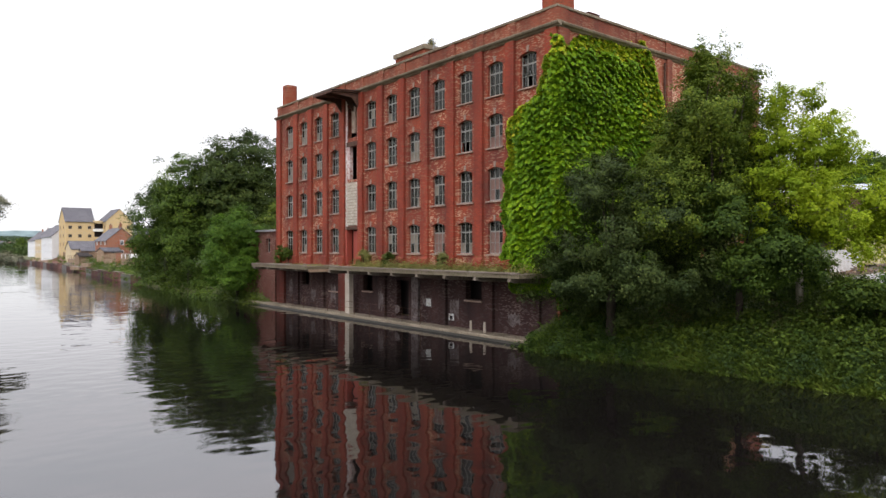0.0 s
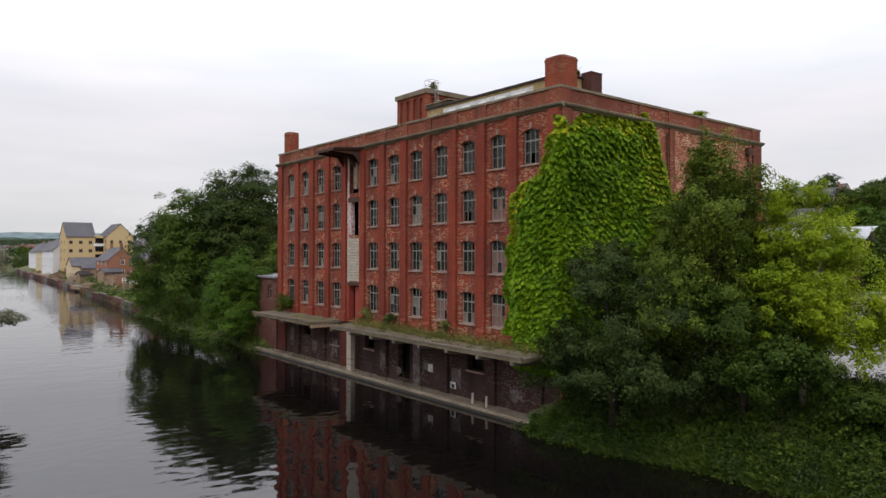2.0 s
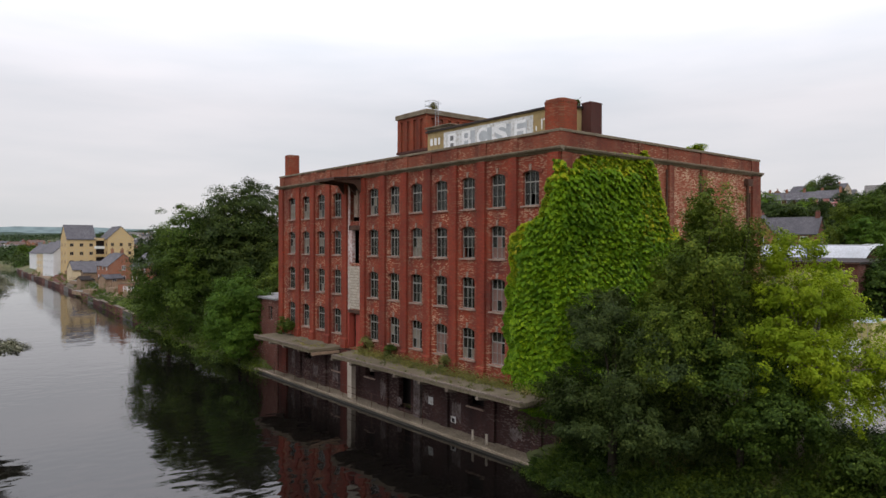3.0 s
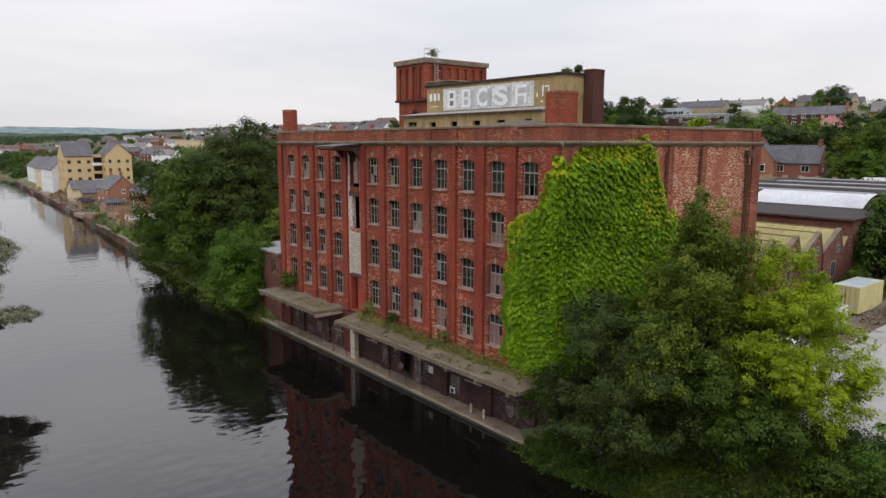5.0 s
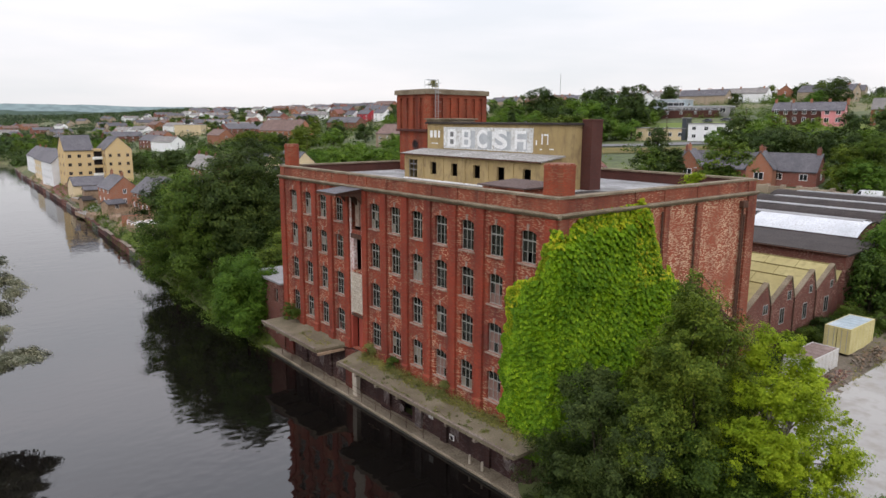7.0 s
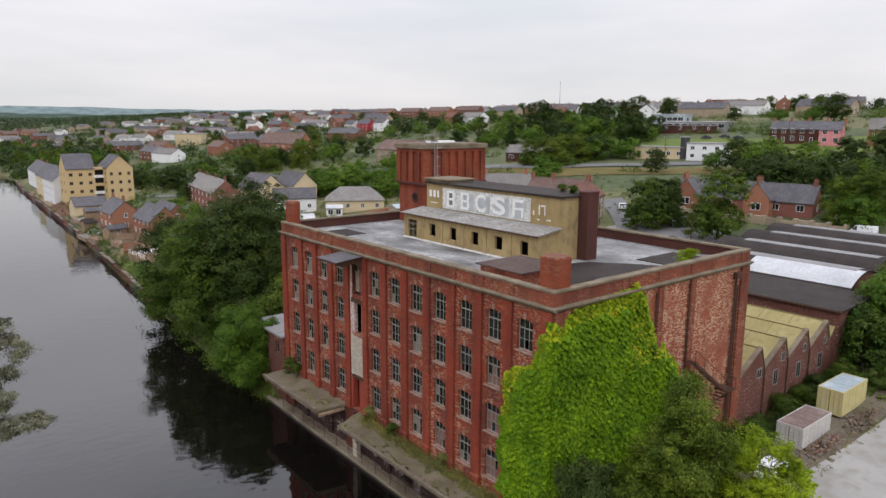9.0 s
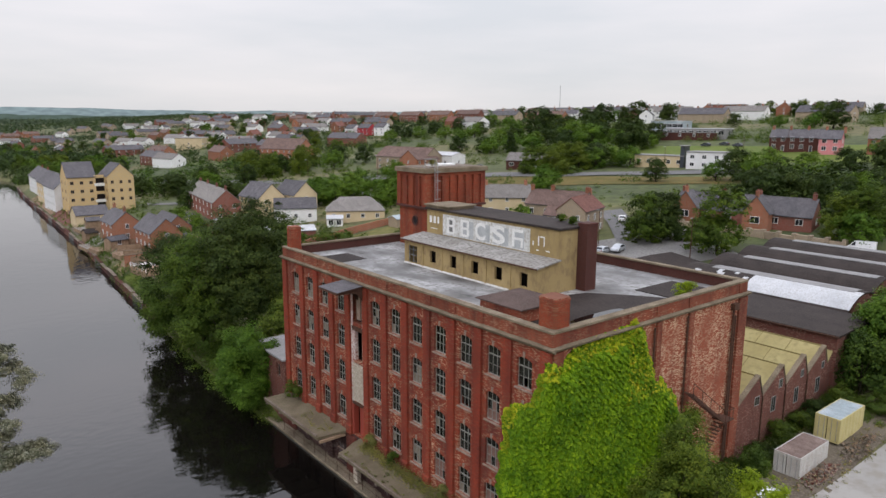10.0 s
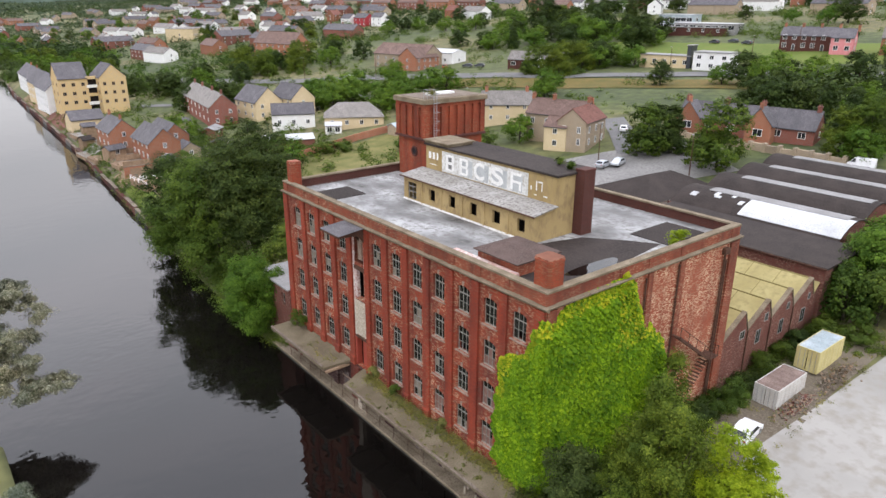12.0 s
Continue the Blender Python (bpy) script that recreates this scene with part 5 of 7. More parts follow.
def car(x, y, turn, paint, label, z=None, van=False, group="parked cars"):
    z = ground(x, y) + 0.2 if z is None else z
    t = thing("van" if van else "car", label, "van" if van else "car", (x, y, z), turn, group)
    hw = 0.88
    if van:
        prof = [(-2.4, 0.35), (2.35, 0.35), (2.4, 0.9), (1.9, 1.15), (1.25, 2.0), (0.9, 2.12), (-2.35, 2.12), (-2.42, 1.9)]
        cab = [(0.95, 1.2), (1.75, 1.2), (1.25, 1.9), (0.95, 1.95)]
    else:
        prof = [(-2.08, 0.32), (2.1, 0.32), (2.15, 0.62), (2.0, 0.82), (1.15, 1.0), (0.4, 1.46), (-1.05, 1.52), (-1.5, 1.44), (-2.0, 1.02), (-2.14, 0.9)]
        cab = [(-1.65, 1.08), (0.98, 1.02), (0.35, 1.4), (-1.1, 1.45)]
    s = Shape()
    ring = []
    for v, ins in ((-hw, 0.12), (-hw + 0.1, 0.0), (hw - 0.1, 0.0), (hw, 0.12)):
        ring.append([(u * (1 - 0.02 * (ins > 0)), v * (1 - 0.14 * max(0, q - 0.95) / 0.5), q - ins * 0.25 * (q > 0.9)) for u, q in prof])
    k = len(prof)
    pts = [p for r in ring for p in r]
    faces = [tuple(range(k)), tuple(range(3 * k, 4 * k))]
    for r in range(3):
        faces += [(r * k + i, r * k + (i + 1) % k, (r + 1) * k + (i + 1) % k, (r + 1) * k + i) for i in range(k)]
    part("body", s.add(pts, faces), M[paint], t)
    for sg in (-1, 1):
        ys = sg * (hw + 0.012)
        part("side_window", Shape().add([(u, ys * (1 - 0.13 * max(0, q - 0.95) / 0.5), q) for u, q in cab], [(0, 1, 2, 3)]), M["car_glass"], t)
    if not van:
        part("windscreen", Shape().add([(1.06, -0.68, 1.03), (1.06, 0.68, 1.03), (0.42, 0.6, 1.415), (0.42, -0.6, 1.415)], [(0, 1, 2, 3)]), M["car_glass"], t)
        part("rear_window", Shape().add([(-2.0, -0.66, 1.06), (-2.0, 0.66, 1.06), (-1.54, 0.58, 1.45), (-1.54, -0.58, 1.45)], [(0, 1, 2, 3)]), M["car_glass"], t)
    for sg in (-1, 1):
        part("tail_light", Shape().box(-2.15, -2.08, sg * 0.62 - 0.14, sg * 0.62 + 0.14, 0.78, 0.92), M["carpaint_red"], t)
        part("headlight", Shape().box(2.0, 2.13, sg * 0.62 - 0.16, sg * 0.62 + 0.16, 0.62, 0.76), M["steel"], t)
        for u in (-1.3, 1.32):
            w = part("wheel", Shape().tube([(u, sg * hw - sg * 0.2, 0.32), (u, sg * hw + sg * 0.02, 0.32)], 0.32, 14), M["tyre"], t)
            part("rim", Shape().tube([(u, sg * hw + sg * 0.021, 0.32), (u, sg * hw + sg * 0.04, 0.32)], 0.2, 10), M["steel"], w)
    return t


car(21.9, -6.0, 8, "carpaint_white", "white hatchback parked at the yard's edge", 3.95)

# ---- trees and planting ----
def crown_points(rng, blobs, clumps, per, spread, flat=0.5, spray=0.0):
    """Leaf centres and normals. Lobes bulge from the crown's ellipsoids; sprays of leaves sit on the lobes."""
    lobes, outs = [], []
    for bx, by_, bz, rx_, ry_, rz_ in blobs:
        k = max(6, int(7 + 1.6 * (rx_ + rz_)))
        d = rng.normal(size=(k, 3))
        d /= np.linalg.norm(d, axis=1, keepdims=True)
        d[:, 2] = np.where(d[:, 2] < -0.6, -d[:, 2], d[:, 2])
        f = rng.uniform(0.3, 0.5, (k, 1))
        r = np.array([rx_, ry_, rz_])
        lobes.append(np.concatenate([np.array([bx, by_, bz]) + d * r * (1.02 - f * rng.uniform(0.55, 0.95, (k, 1))), f * r * rng.uniform(0.8, 1.2, (k, 1))], axis=1))
        outs.append(d)
    lobes, outs = np.concatenate(lobes), np.concatenate(outs)
    wgt = (lobes[:, 3] * lobes[:, 4] * lobes[:, 5]) ** 0.62
    which = rng.choice(len(lobes), clumps, p=wgt / wgt.sum())
    d = rng.normal(size=(clumps, 3)) + outs[which] * 0.75
    d /= np.linalg.norm(d, axis=1, keepdims=True)
    lb = lobes[which]
    cc = lb[:, :3] + d * lb[:, 3:6] * rng.uniform(0.6, 1.18, (clumps, 1))
    size = spread * rng.uniform(0.4, 1.3, clumps)
    q = rng.normal(size=(clumps, per, 3)) * 0.5
    q /= np.maximum(1.0, np.linalg.norm(q, axis=2, keepdims=True) / 1.1)
    pts = cc[:, None, :] + q * np.array([1, 1, flat]) * size[:, None, None]
    pts[..., 2] -= 0.25 * size[:, None] * (q[..., :2] ** 2).sum(-1)
    if spray:
        way = d * np.array([1.0, 1.0, 0.5]) + np.array([0, 0, 0.55]) + rng.normal(size=d.shape) * 0.3
        way /= np.linalg.norm(way, axis=1, keepdims=True)
        u = rng.uniform(-0.8, 1.0, (clumps, per, 1))
        taper = 0.25 + 0.75 * np.clip(1.0 - u, 0, 1) * 0.6
        pts = cc[:, None, :] + size[:, None, None] * (way[:, None, :] * u * spray + q * taper * np.array([0.85, 0.85, 0.7]))
        pts[..., 2] -= 0.3 * size[:, None] * np.clip(u[..., 0], 0, 1) ** 2
    nrm = q * np.array([0.5, 0.5, 0.6]) + d[:, None, :] * 0.8 + np.array([0, 0, 0.5]) + rng.normal(size=q.shape) * 0.25
    return pts.reshape(-1, 3), nrm.reshape(-1, 3), cc


def tree(name, label, x, y, z0, blobs, clumps, per, spread, leaf, material, trunk_r, seed, bark="bark", group="", limbs=9, category="tree", flat=0.5, spray=0.0):
    rng = np.random.default_rng(seed)
    t = thing(name, label, category, (x, y, z0), 0, group)
    pts, nrm, cc = crown_points(rng, blobs, clumps, per, spread, flat, spray)
    top = max(b[2] for b in blobs)
    mid = blobs[0]
    s = Shape()
    hub = Vector((mid[0] * 0.5, mid[1] * 0.5, max(0.8, mid[2] * 0.62)))
    s.tube([(0, 0, -0.6), (0.06, 0.04, hub.z * 0.45), hub, (mid[0], mid[1], mid[2] + mid[5] * 0.45)], [trunk_r * 1.25, trunk_r, trunk_r * 0.75, trunk_r * 0.2], 8)
    for i in rng.choice(len(cc), min(limbs, len(cc)), replace=False):
        e = Vector(cc[i])
        base = Vector((0, 0, 0)).lerp(hub, rng.uniform(0.6, 1.0))
        bend = base.lerp(e, 0.5) + Vector((rng.normal() * 0.3, rng.normal() * 0.3, 0.35))
        s.tube([base, bend, e], [trunk_r * 0.45, trunk_r * 0.28, trunk_r * 0.07], 5)
    part("trunk", s, M[bark], t, smooth=True)
    part("crown", quads_mesh("crown", leaves(rng, pts, nrm, leaf), M[material]), None, t)
    return t


# on the near bank in front of the gable
tree("tree", "tall brown-green ash tree with a feathery crown", 2.6, -9.2, 3.2, [(-0.2, 0.2, 7.0, 3.0, 3.0, 4.2), (-1.0, -1.0, 11.0, 1.9, 1.9, 3.1), (1.8, -0.5, 8.6, 2.0, 2.0, 3.3), (0.5, 1.2, 13.2, 0.85, 0.85, 2.5), (-1.6, 1.0, 5.4, 2.8, 2.8, 3.0), (0.9, 0.6, 10.4, 1.6, 1.6, 2.6)], 560, 190, 1.2, 0.16, "leaf_ash", 0.3, 21, limbs=34, spray=1.0)
tree("tree", "bright yellow-green locust tree with an open crown", 4.2, -13.5, 3.3, [(0, 0, 6.6, 2.4, 2.4, 3.2), (1.5, -1.4, 5.2, 2.3, 2.3, 2.6), (-1.5, 0.1, 4.6, 2.1, 2.1, 2.6), (0.9, 0.7, 10.0, 1.5, 1.5, 1.9), (2.4, -0.5, 8.2, 1.4, 1.4, 1.9), (0.2, -2.0, 3.0, 2.2, 2.2, 2.0)], 390, 150, 1.0, 0.16, "leaf_bright", 0.2, 22, "bark_pale", limbs=34, spray=0.9)
tree("tree", "broad dark grey-green willow over the quay's end", -1.2, -5.2, 1.9, [(0, 0, 5.0, 3.2, 3.4, 4.6), (-0.8, 2.4, 2.8, 2.7, 2.6, 2.8), (0.6, -2.8, 3.8, 2.9, 2.8, 3.6), (0.6, 1.0, 7.6, 1.9, 2.0, 2.2), (-1.2, -0.6, 1.9, 2.4, 3.4, 1.9)], 600, 190, 1.1, 0.14, "leaf_willow", 0.28, 23, limbs=16, spray=0.8)
tree("tree", "dark leafy tree between the willow and the ash", 1.8, -11.4, 2.6, [(0, 0, 4.0, 2.6, 2.6, 3.0), (-0.2, -2.2, 2.6, 2.0, 2.0, 1.8)], 220, 150, 1.1, 0.16, "leaf_shrub", 0.2, 24, limbs=12, spray=0.8)
tree("shrub", "brown-green shrub against the gable", 13.5, -2.6, 3.9, [(0, 0, 5.4, 1.6, 1.5, 4.6), (0.6, -0.3, 2.4, 2.2, 1.7, 2.4)], 240, 70, 0.75, 0.17, "leaf_ash", 0.12, 25, category="shrub")
for k, (x, y, r, h, mt) in enumerate(((5.5, -19.2, 2.6, 2.6, "leaf_fresh"), (8.6, -20.5, 2.6, 2.6, "leaf_fresh"), (3.0, -17.6, 2.2, 2.2, "leaf_shrub"), (20.5, -1.9, 1.6, 1.7, "leaf_dark"), (23.6, -1.8, 1.6, 1.6, "leaf_shrub"), (26.2, -1.9, 1.5, 2.4, "leaf_mid"), (30.0, -1.4, 1.6, 1.5, "leaf_dark"), (34.0, -1.4, 1.7, 1.9, "leaf_shrub"), (38.0, -1.3, 1.5, 1.8, "leaf_shrub"), (42.0, -1.3, 1.6, 1.7, "leaf_dark"), (45.5, -2.2, 1.8, 2.2, "leaf_shrub"), (47.5, -5.4, 2.0, 1.8, "leaf_mid"), (17.2, -2.4, 1.6, 2.0, "leaf_shrub"), (13.0, -8.5, 1.9, 1.6, "leaf_shrub"), (10.0, -11.0, 2.0, 2.0, "leaf_mid"))):
    tree("shrub", "leafy green shrub at the wall's foot" if y > -7 else "leafy green shrub on the bank", x, y, ground(x, y), [(0, 0, h * 0.5, r, r * 0.9, h * 0.62), (r * 0.3, -r * 0.2, h * 0.3, r * 0.8, r * 0.8, h * 0.45)], int(70 * r), 60, 0.55, 0.15, mt, 0.06, 40 + k, group="shrubs", category="shrub", limbs=5)
for k, (x, y, h, mt) in enumerate(((52.5, -5.5, 6.5, "leaf_mid"), (57, -8.0, 9.0, "leaf_dark"), (62, -5.0, 9.0, "leaf_mid"), (55.5, -2.6, 9.5, "leaf_fresh"), (50.6, -2.4, 6.5, "leaf_shrub"), (60.0, -2.0, 10.0, "leaf_fresh"))):
    tree("tree", "dense ivy-grown tree beside the store", x, y, ground(x, y), [(0, 0, h * 0.5, 3.0, 3.0, h * 0.5), (0.8, 0.6, h * 0.75, 2.2, 2.2, h * 0.3)], 260, 42, 1.0, 0.34, mt, 0.2, 70 + k, group="trees by the store")

# river trees past the factory
tree("tree", "very large dark green tree on the river bank", 7.5, 70.5, 3.0, [(0, 0, 11.2, 8.0, 7.2, 9.3), (-3.4, -1.5, 6.6, 6.2, 6.0, 6.6), (3, 2.5, 9, 5.5, 5.5, 7), (-1, -4.2, 4.2, 5.6, 3.8, 4.4)], 1300, 80, 1.5, 0.34, "leaf_dark", 0.6, 31, limbs=16)
tree("tree", "broad green tree leaning over the river", 0.8, 74.0, 2.0, [(0, 0, 9.0, 5.6, 6.5, 8.4), (-1.8, 4.0, 6.0, 5.0, 5.5, 6.6), (-1.0, -4.5, 4.6, 4.2, 4.2, 5.0)], 700, 80, 1.4, 0.32, "leaf_river", 0.45, 32, limbs=14)
tree("tree", "dark tree further along the river bank", 1.5, 88, 2.5, [(0, 0, 8.0, 5.5, 6, 7.0), (0, 6, 5, 4.5, 5, 5)], 420, 60, 1.5, 0.36, "leaf_dark", 0.4, 33)
tree("tree", "small bright green tree overhanging the quay", -1.6, 49.8, 0.9, [(0, 0, 5.2, 3.5, 3.5, 4.6), (-1.2, -1.4, 2.6, 3.0, 2.8, 2.8), (0, 1.8, 3.6, 3.2, 3.0, 3.4)], 620, 84, 0.95, 0.24, "leaf_fresh", 0.2, 34, limbs=12)
tree("tree", "green tree behind the annex", 8.0, 55.5, 3.2, [(0, 0, 5.2, 3.6, 3.6, 4.2), (-3, -1.0, 4.0, 2.6, 2.6, 3.2)], 300, 42, 1.1, 0.36, "leaf_mid", 0.2, 35)
# silver tree on the camera's own bank
tree("tree", "silver-leaved willow on the near river bank", -34.6, 48.0, 1.2, [(5.1, 2, 9.6, 4.0, 4.6, 3.2), (7.2, -6.4, 4.0, 2.3, 2.0, 0.9), (4.0, -3, 7.4, 3.4, 3.4, 2.4), (4.2, -5.5, 4.6, 2.8, 2.4, 1.6)], 900, 110, 0.75, 0.18, "leaf_silver", 0.25, 36, "bark_pale", limbs=26)
tree("shrub", "pale silver-leaved shrub at the water's edge", -32.7, 29.2, 0.8, [(0, 0, 1.2, 1.3, 1.3, 1.2)], 90, 60, 0.5, 0.15, "leaf_silver", 0.06, 37, "bark_pale", category="shrub")


def clump_field(rng, centres, radius, per, leaf, ratio=0.62, blade=0.0):
    n = len(centres)
    q = rng.normal(size=(n, per, 3)) * 0.5
    q[..., 2] = np.abs(q[..., 2])
    pts = centres[:, None, :] + q * radius[:, None, None]
    nrm = q + np.array([0, 0, 0.6]) + rng.normal(size=q.shape) * 0.4
    if not blade:
        return leaves(rng, pts.reshape(-1, 3), nrm.reshape(-1, 3), leaf, ratio)
    # long blades that rise and bend outwards
    p, o = pts.reshape(-1, 3), q.reshape(-1, 3) * np.array([1, 1, 0])
    way = o * 0.9 + np.array([0, 0, 1.0]) + rng.normal(size=o.shape) * 0.25
    way /= np.linalg.norm(way, axis=1, keepdims=True)
    h = leaf * rng.uniform(0.6, 1.5, (len(p), 1))
    side = np.cross(way, rng.normal(size=o.shape))
    side *= blade * leaf / (np.linalg.norm(side, axis=1, keepdims=True) + 1e-9)
    return np.stack([p - side, p + side, p + way * h * 0.7 + side * 0.8, p + way * h + o * h * 0.5], axis=1)


def cover(name, label, category, material, seed, n, xr, yr, radius, per, leaf, keep=lambda x, y: True, lift=0.0, height=None, blade=0.0):
    rng = np.random.default_rng(seed)
    c = []
    while len(c) < n:
        x, y = rng.uniform(*xr), rng.uniform(*yr)
        if keep(x, y):
            c.append((x, y, (ground(x, y) if height is None else height) + lift))
    c = np.array(c)
    me = quads_mesh(name, clump_field(rng, c, rng.uniform(*radius, n), per, leaf, blade=blade), M[material])
    return tagged(new(name, me), label, category, kind="stuff")


on_bank = lambda x, y: x - bank(y) > -0.25 and not (x < 6 and y > -0.6)
cover("bank_undergrowth", "dense green brambles and nettles on the river bank", "undergrowth", "leaf_shrub", 51, 2300, (-2.8, 7.5), (-32, -0.5), (0.3, 0.95), 64, 0.12, on_bank)
cover("bank_grass", "overhanging grass and weeds along the waterline", "grass", "leaf_mid", 52, 1000, (-3.0, 1.2), (-32, -0.5), (0.25, 0.6), 50, 0.26, lambda x, y: -0.5 < x - bank(y) < 1.6, blade=0.07)
def bushes(name, label, material, seed, n, xr, yr, rad, test, per=150, leaf=0.13):
    """Low rounded shrubs grown into one another, too many to count."""
    rng = np.random.default_rng(seed)
    c = []
    while len(c) < n:
        x, y = rng.uniform(*xr), rng.uniform(*yr)
        if test(x, y):
            c.append((x, y, ground(x, y)))
    c = np.array(c)
    r = rng.uniform(*rad, n)
    d = rng.normal(size=(n, per, 3))
    d /= np.linalg.norm(d, axis=2, keepdims=True)
    d[..., 2] = np.abs(d[..., 2])
    lump = 0.8 + 0.3 * np.sin(6 * d[..., 0:1] + 4 * d[..., 1:2] + r[:, None, None] * 9)
    pts = c[:, None, :] + d * lump * r[:, None, None] * np.array([1, 1, 1.1]) * rng.uniform(0.7, 1.05, (n, per, 1))
    nrm = d + np.array([0, 0, 0.5]) + rng.normal(size=d.shape) * 0.35
    me = quads_mesh(name, leaves(rng, pts.reshape(-1, 3), nrm.reshape(-1, 3), leaf), M[material])
    return tagged(new(name, me), label, "bushes", kind="stuff")


bushes("bank_bushes", "rounded green bushes and saplings on the river bank", "leaf_shrub", 351, 150, (-1.6, 8.0), (-30, -8), (0.5, 1.5), lambda x, y: 0.5 < x - bank(y) < 3.2 or x > 5.5, 420, 0.18)
bushes("bank_brambles", "dark brambles among the bushes", "leaf_dark", 352, 260, (-3.0, 9), (-30, -1), (0.5, 1.35), lambda x, y: (-0.1 < x - bank(y) < 2.6 or x > 5.5) and not (x < 5 and y > -1.5), 300, 0.17)
bushes("overhanging_bushes", "dark bushes hanging over the far water's edge", "leaf_river", 353, 70, (-4, 5), (53, 104), (1.2, 2.6), lambda x, y: -1.2 < x - bank(y) < 3.5, 260, 0.32)
bushes("quay_end_bushes", "dark bushes crowding the quay's near end", "leaf_shrub", 355, 44, (-2.7, 0.2), (-5.0, 2.6), (0.5, 1.0), lambda x, y: x - bank(y) > -0.7 and (y < -0.9 or x < -1.5), 340, 0.16)
bushes("wall_creeper", "creeper and bushes at the foot of the shed", "leaf_shrub", 354, 60, (20, 52), (-3.0, -0.4), (0.5, 1.3), lambda x, y: True, 220, 0.16)
cover("yard_weeds", "dry weeds and rubble along the yard's edge", "weeds", "grass", 53, 260, (14, 52), (-8.8, -0.6), (0.2, 0.55), 26, 0.16, lambda x, y: not (27.5 < x < 44 and -6 < y < -3) and not (19 < x < 26 and -8 < y < -4))
bushes("yard_brambles", "green brambles between the containers and the shed", "leaf_mid", 356, 46, (18, 50), (-9.0, -1.2), (0.5, 1.15), lambda x, y: not (26.5 < x < 44.5 and y < -2.6) and not (18 < x < 25.5 and -8.5 < y < -3.5) and (y > -4 or x > 44.5), 240, 0.17)
cover("river_undergrowth", "low green growth along the far river edge", "undergrowth", "leaf_mid", 54, 420, (-3, 12), (52, 190), (0.6, 1.5), 30, 0.34, lambda x, y: 0 < x - bank(y) < 4)
cover("quay_end_growth", "green growth at the quay's far end", "undergrowth", "leaf_mid", 59, 260, (-3, 3), (42.5, 56), (0.4, 1.0), 40, 0.2, lambda x, y: x - bank(y) > -0.6 and (x < -0.5 or y > 51))
cover("near_bank_grass", "mown green grass on the near bank", "grass", "grass", 55, 500, (-42, -33.4), (15, 60), (0.2, 0.45), 24, 0.14)
cover("canopy_weeds", "weeds and grass growing along the canopy", "weeds", "grass", 56, 330, (-1.3, -0.1), (0.5, 24), (0.2, 0.95), 30, 0.13, height=4.78)
cover("canopy_grass", "tufts of grass on the canopy's edge", "grass", "grass", 57, 110, (-3.3, -0.3), (0.5, 24), (0.1, 0.3), 18, 0.13, lambda x, y: x < -2.8 or noise.noise((x, y, 4)) > 0.1, height=4.76)
cover("canopy_moss", "patch of moss and weeds on the far canopy", "weeds", "grass", 58, 40, (-2.6, -0.8), (29, 35), (0.1, 0.28), 18, 0.12, height=4.72)
for k, (x, y, z, r, mt) in enumerate(((-0.5, 23.0, 4.8, 0.75, "grass"), (-0.5, 18.9, 4.8, 0.65, "leaf_mid"), (-0.45, 11.5, 4.8, 0.6, "grass"), (-0.5, 38.3, 4.8, 0.9, "leaf_mid"), (-0.4, 40.2, 4.8, 1.0, "leaf_mid"), (18.2, 1.2, 21.4, 0.95, "leaf_bright"), (22.4, 37.2, 21.4, 0.5, "leaf_mid"), (14.8, 11.2, 27.4, 0.4, "leaf_ash"), (15.4, 13.2, 27.4, 0.35, "leaf_ash"), (17.6, 36.4, 31.3, 0.5, "grass"))):
    tree("sapling", "self-seeded green sapling rooted in the masonry", x, y, z, [(0, 0, r * 0.9, r * 0.75, r * 0.75, r)], int(60 * r), 30, 0.35, 0.16, mt, 0.03, 90 + k, group="saplings", category="sapling", limbs=4)


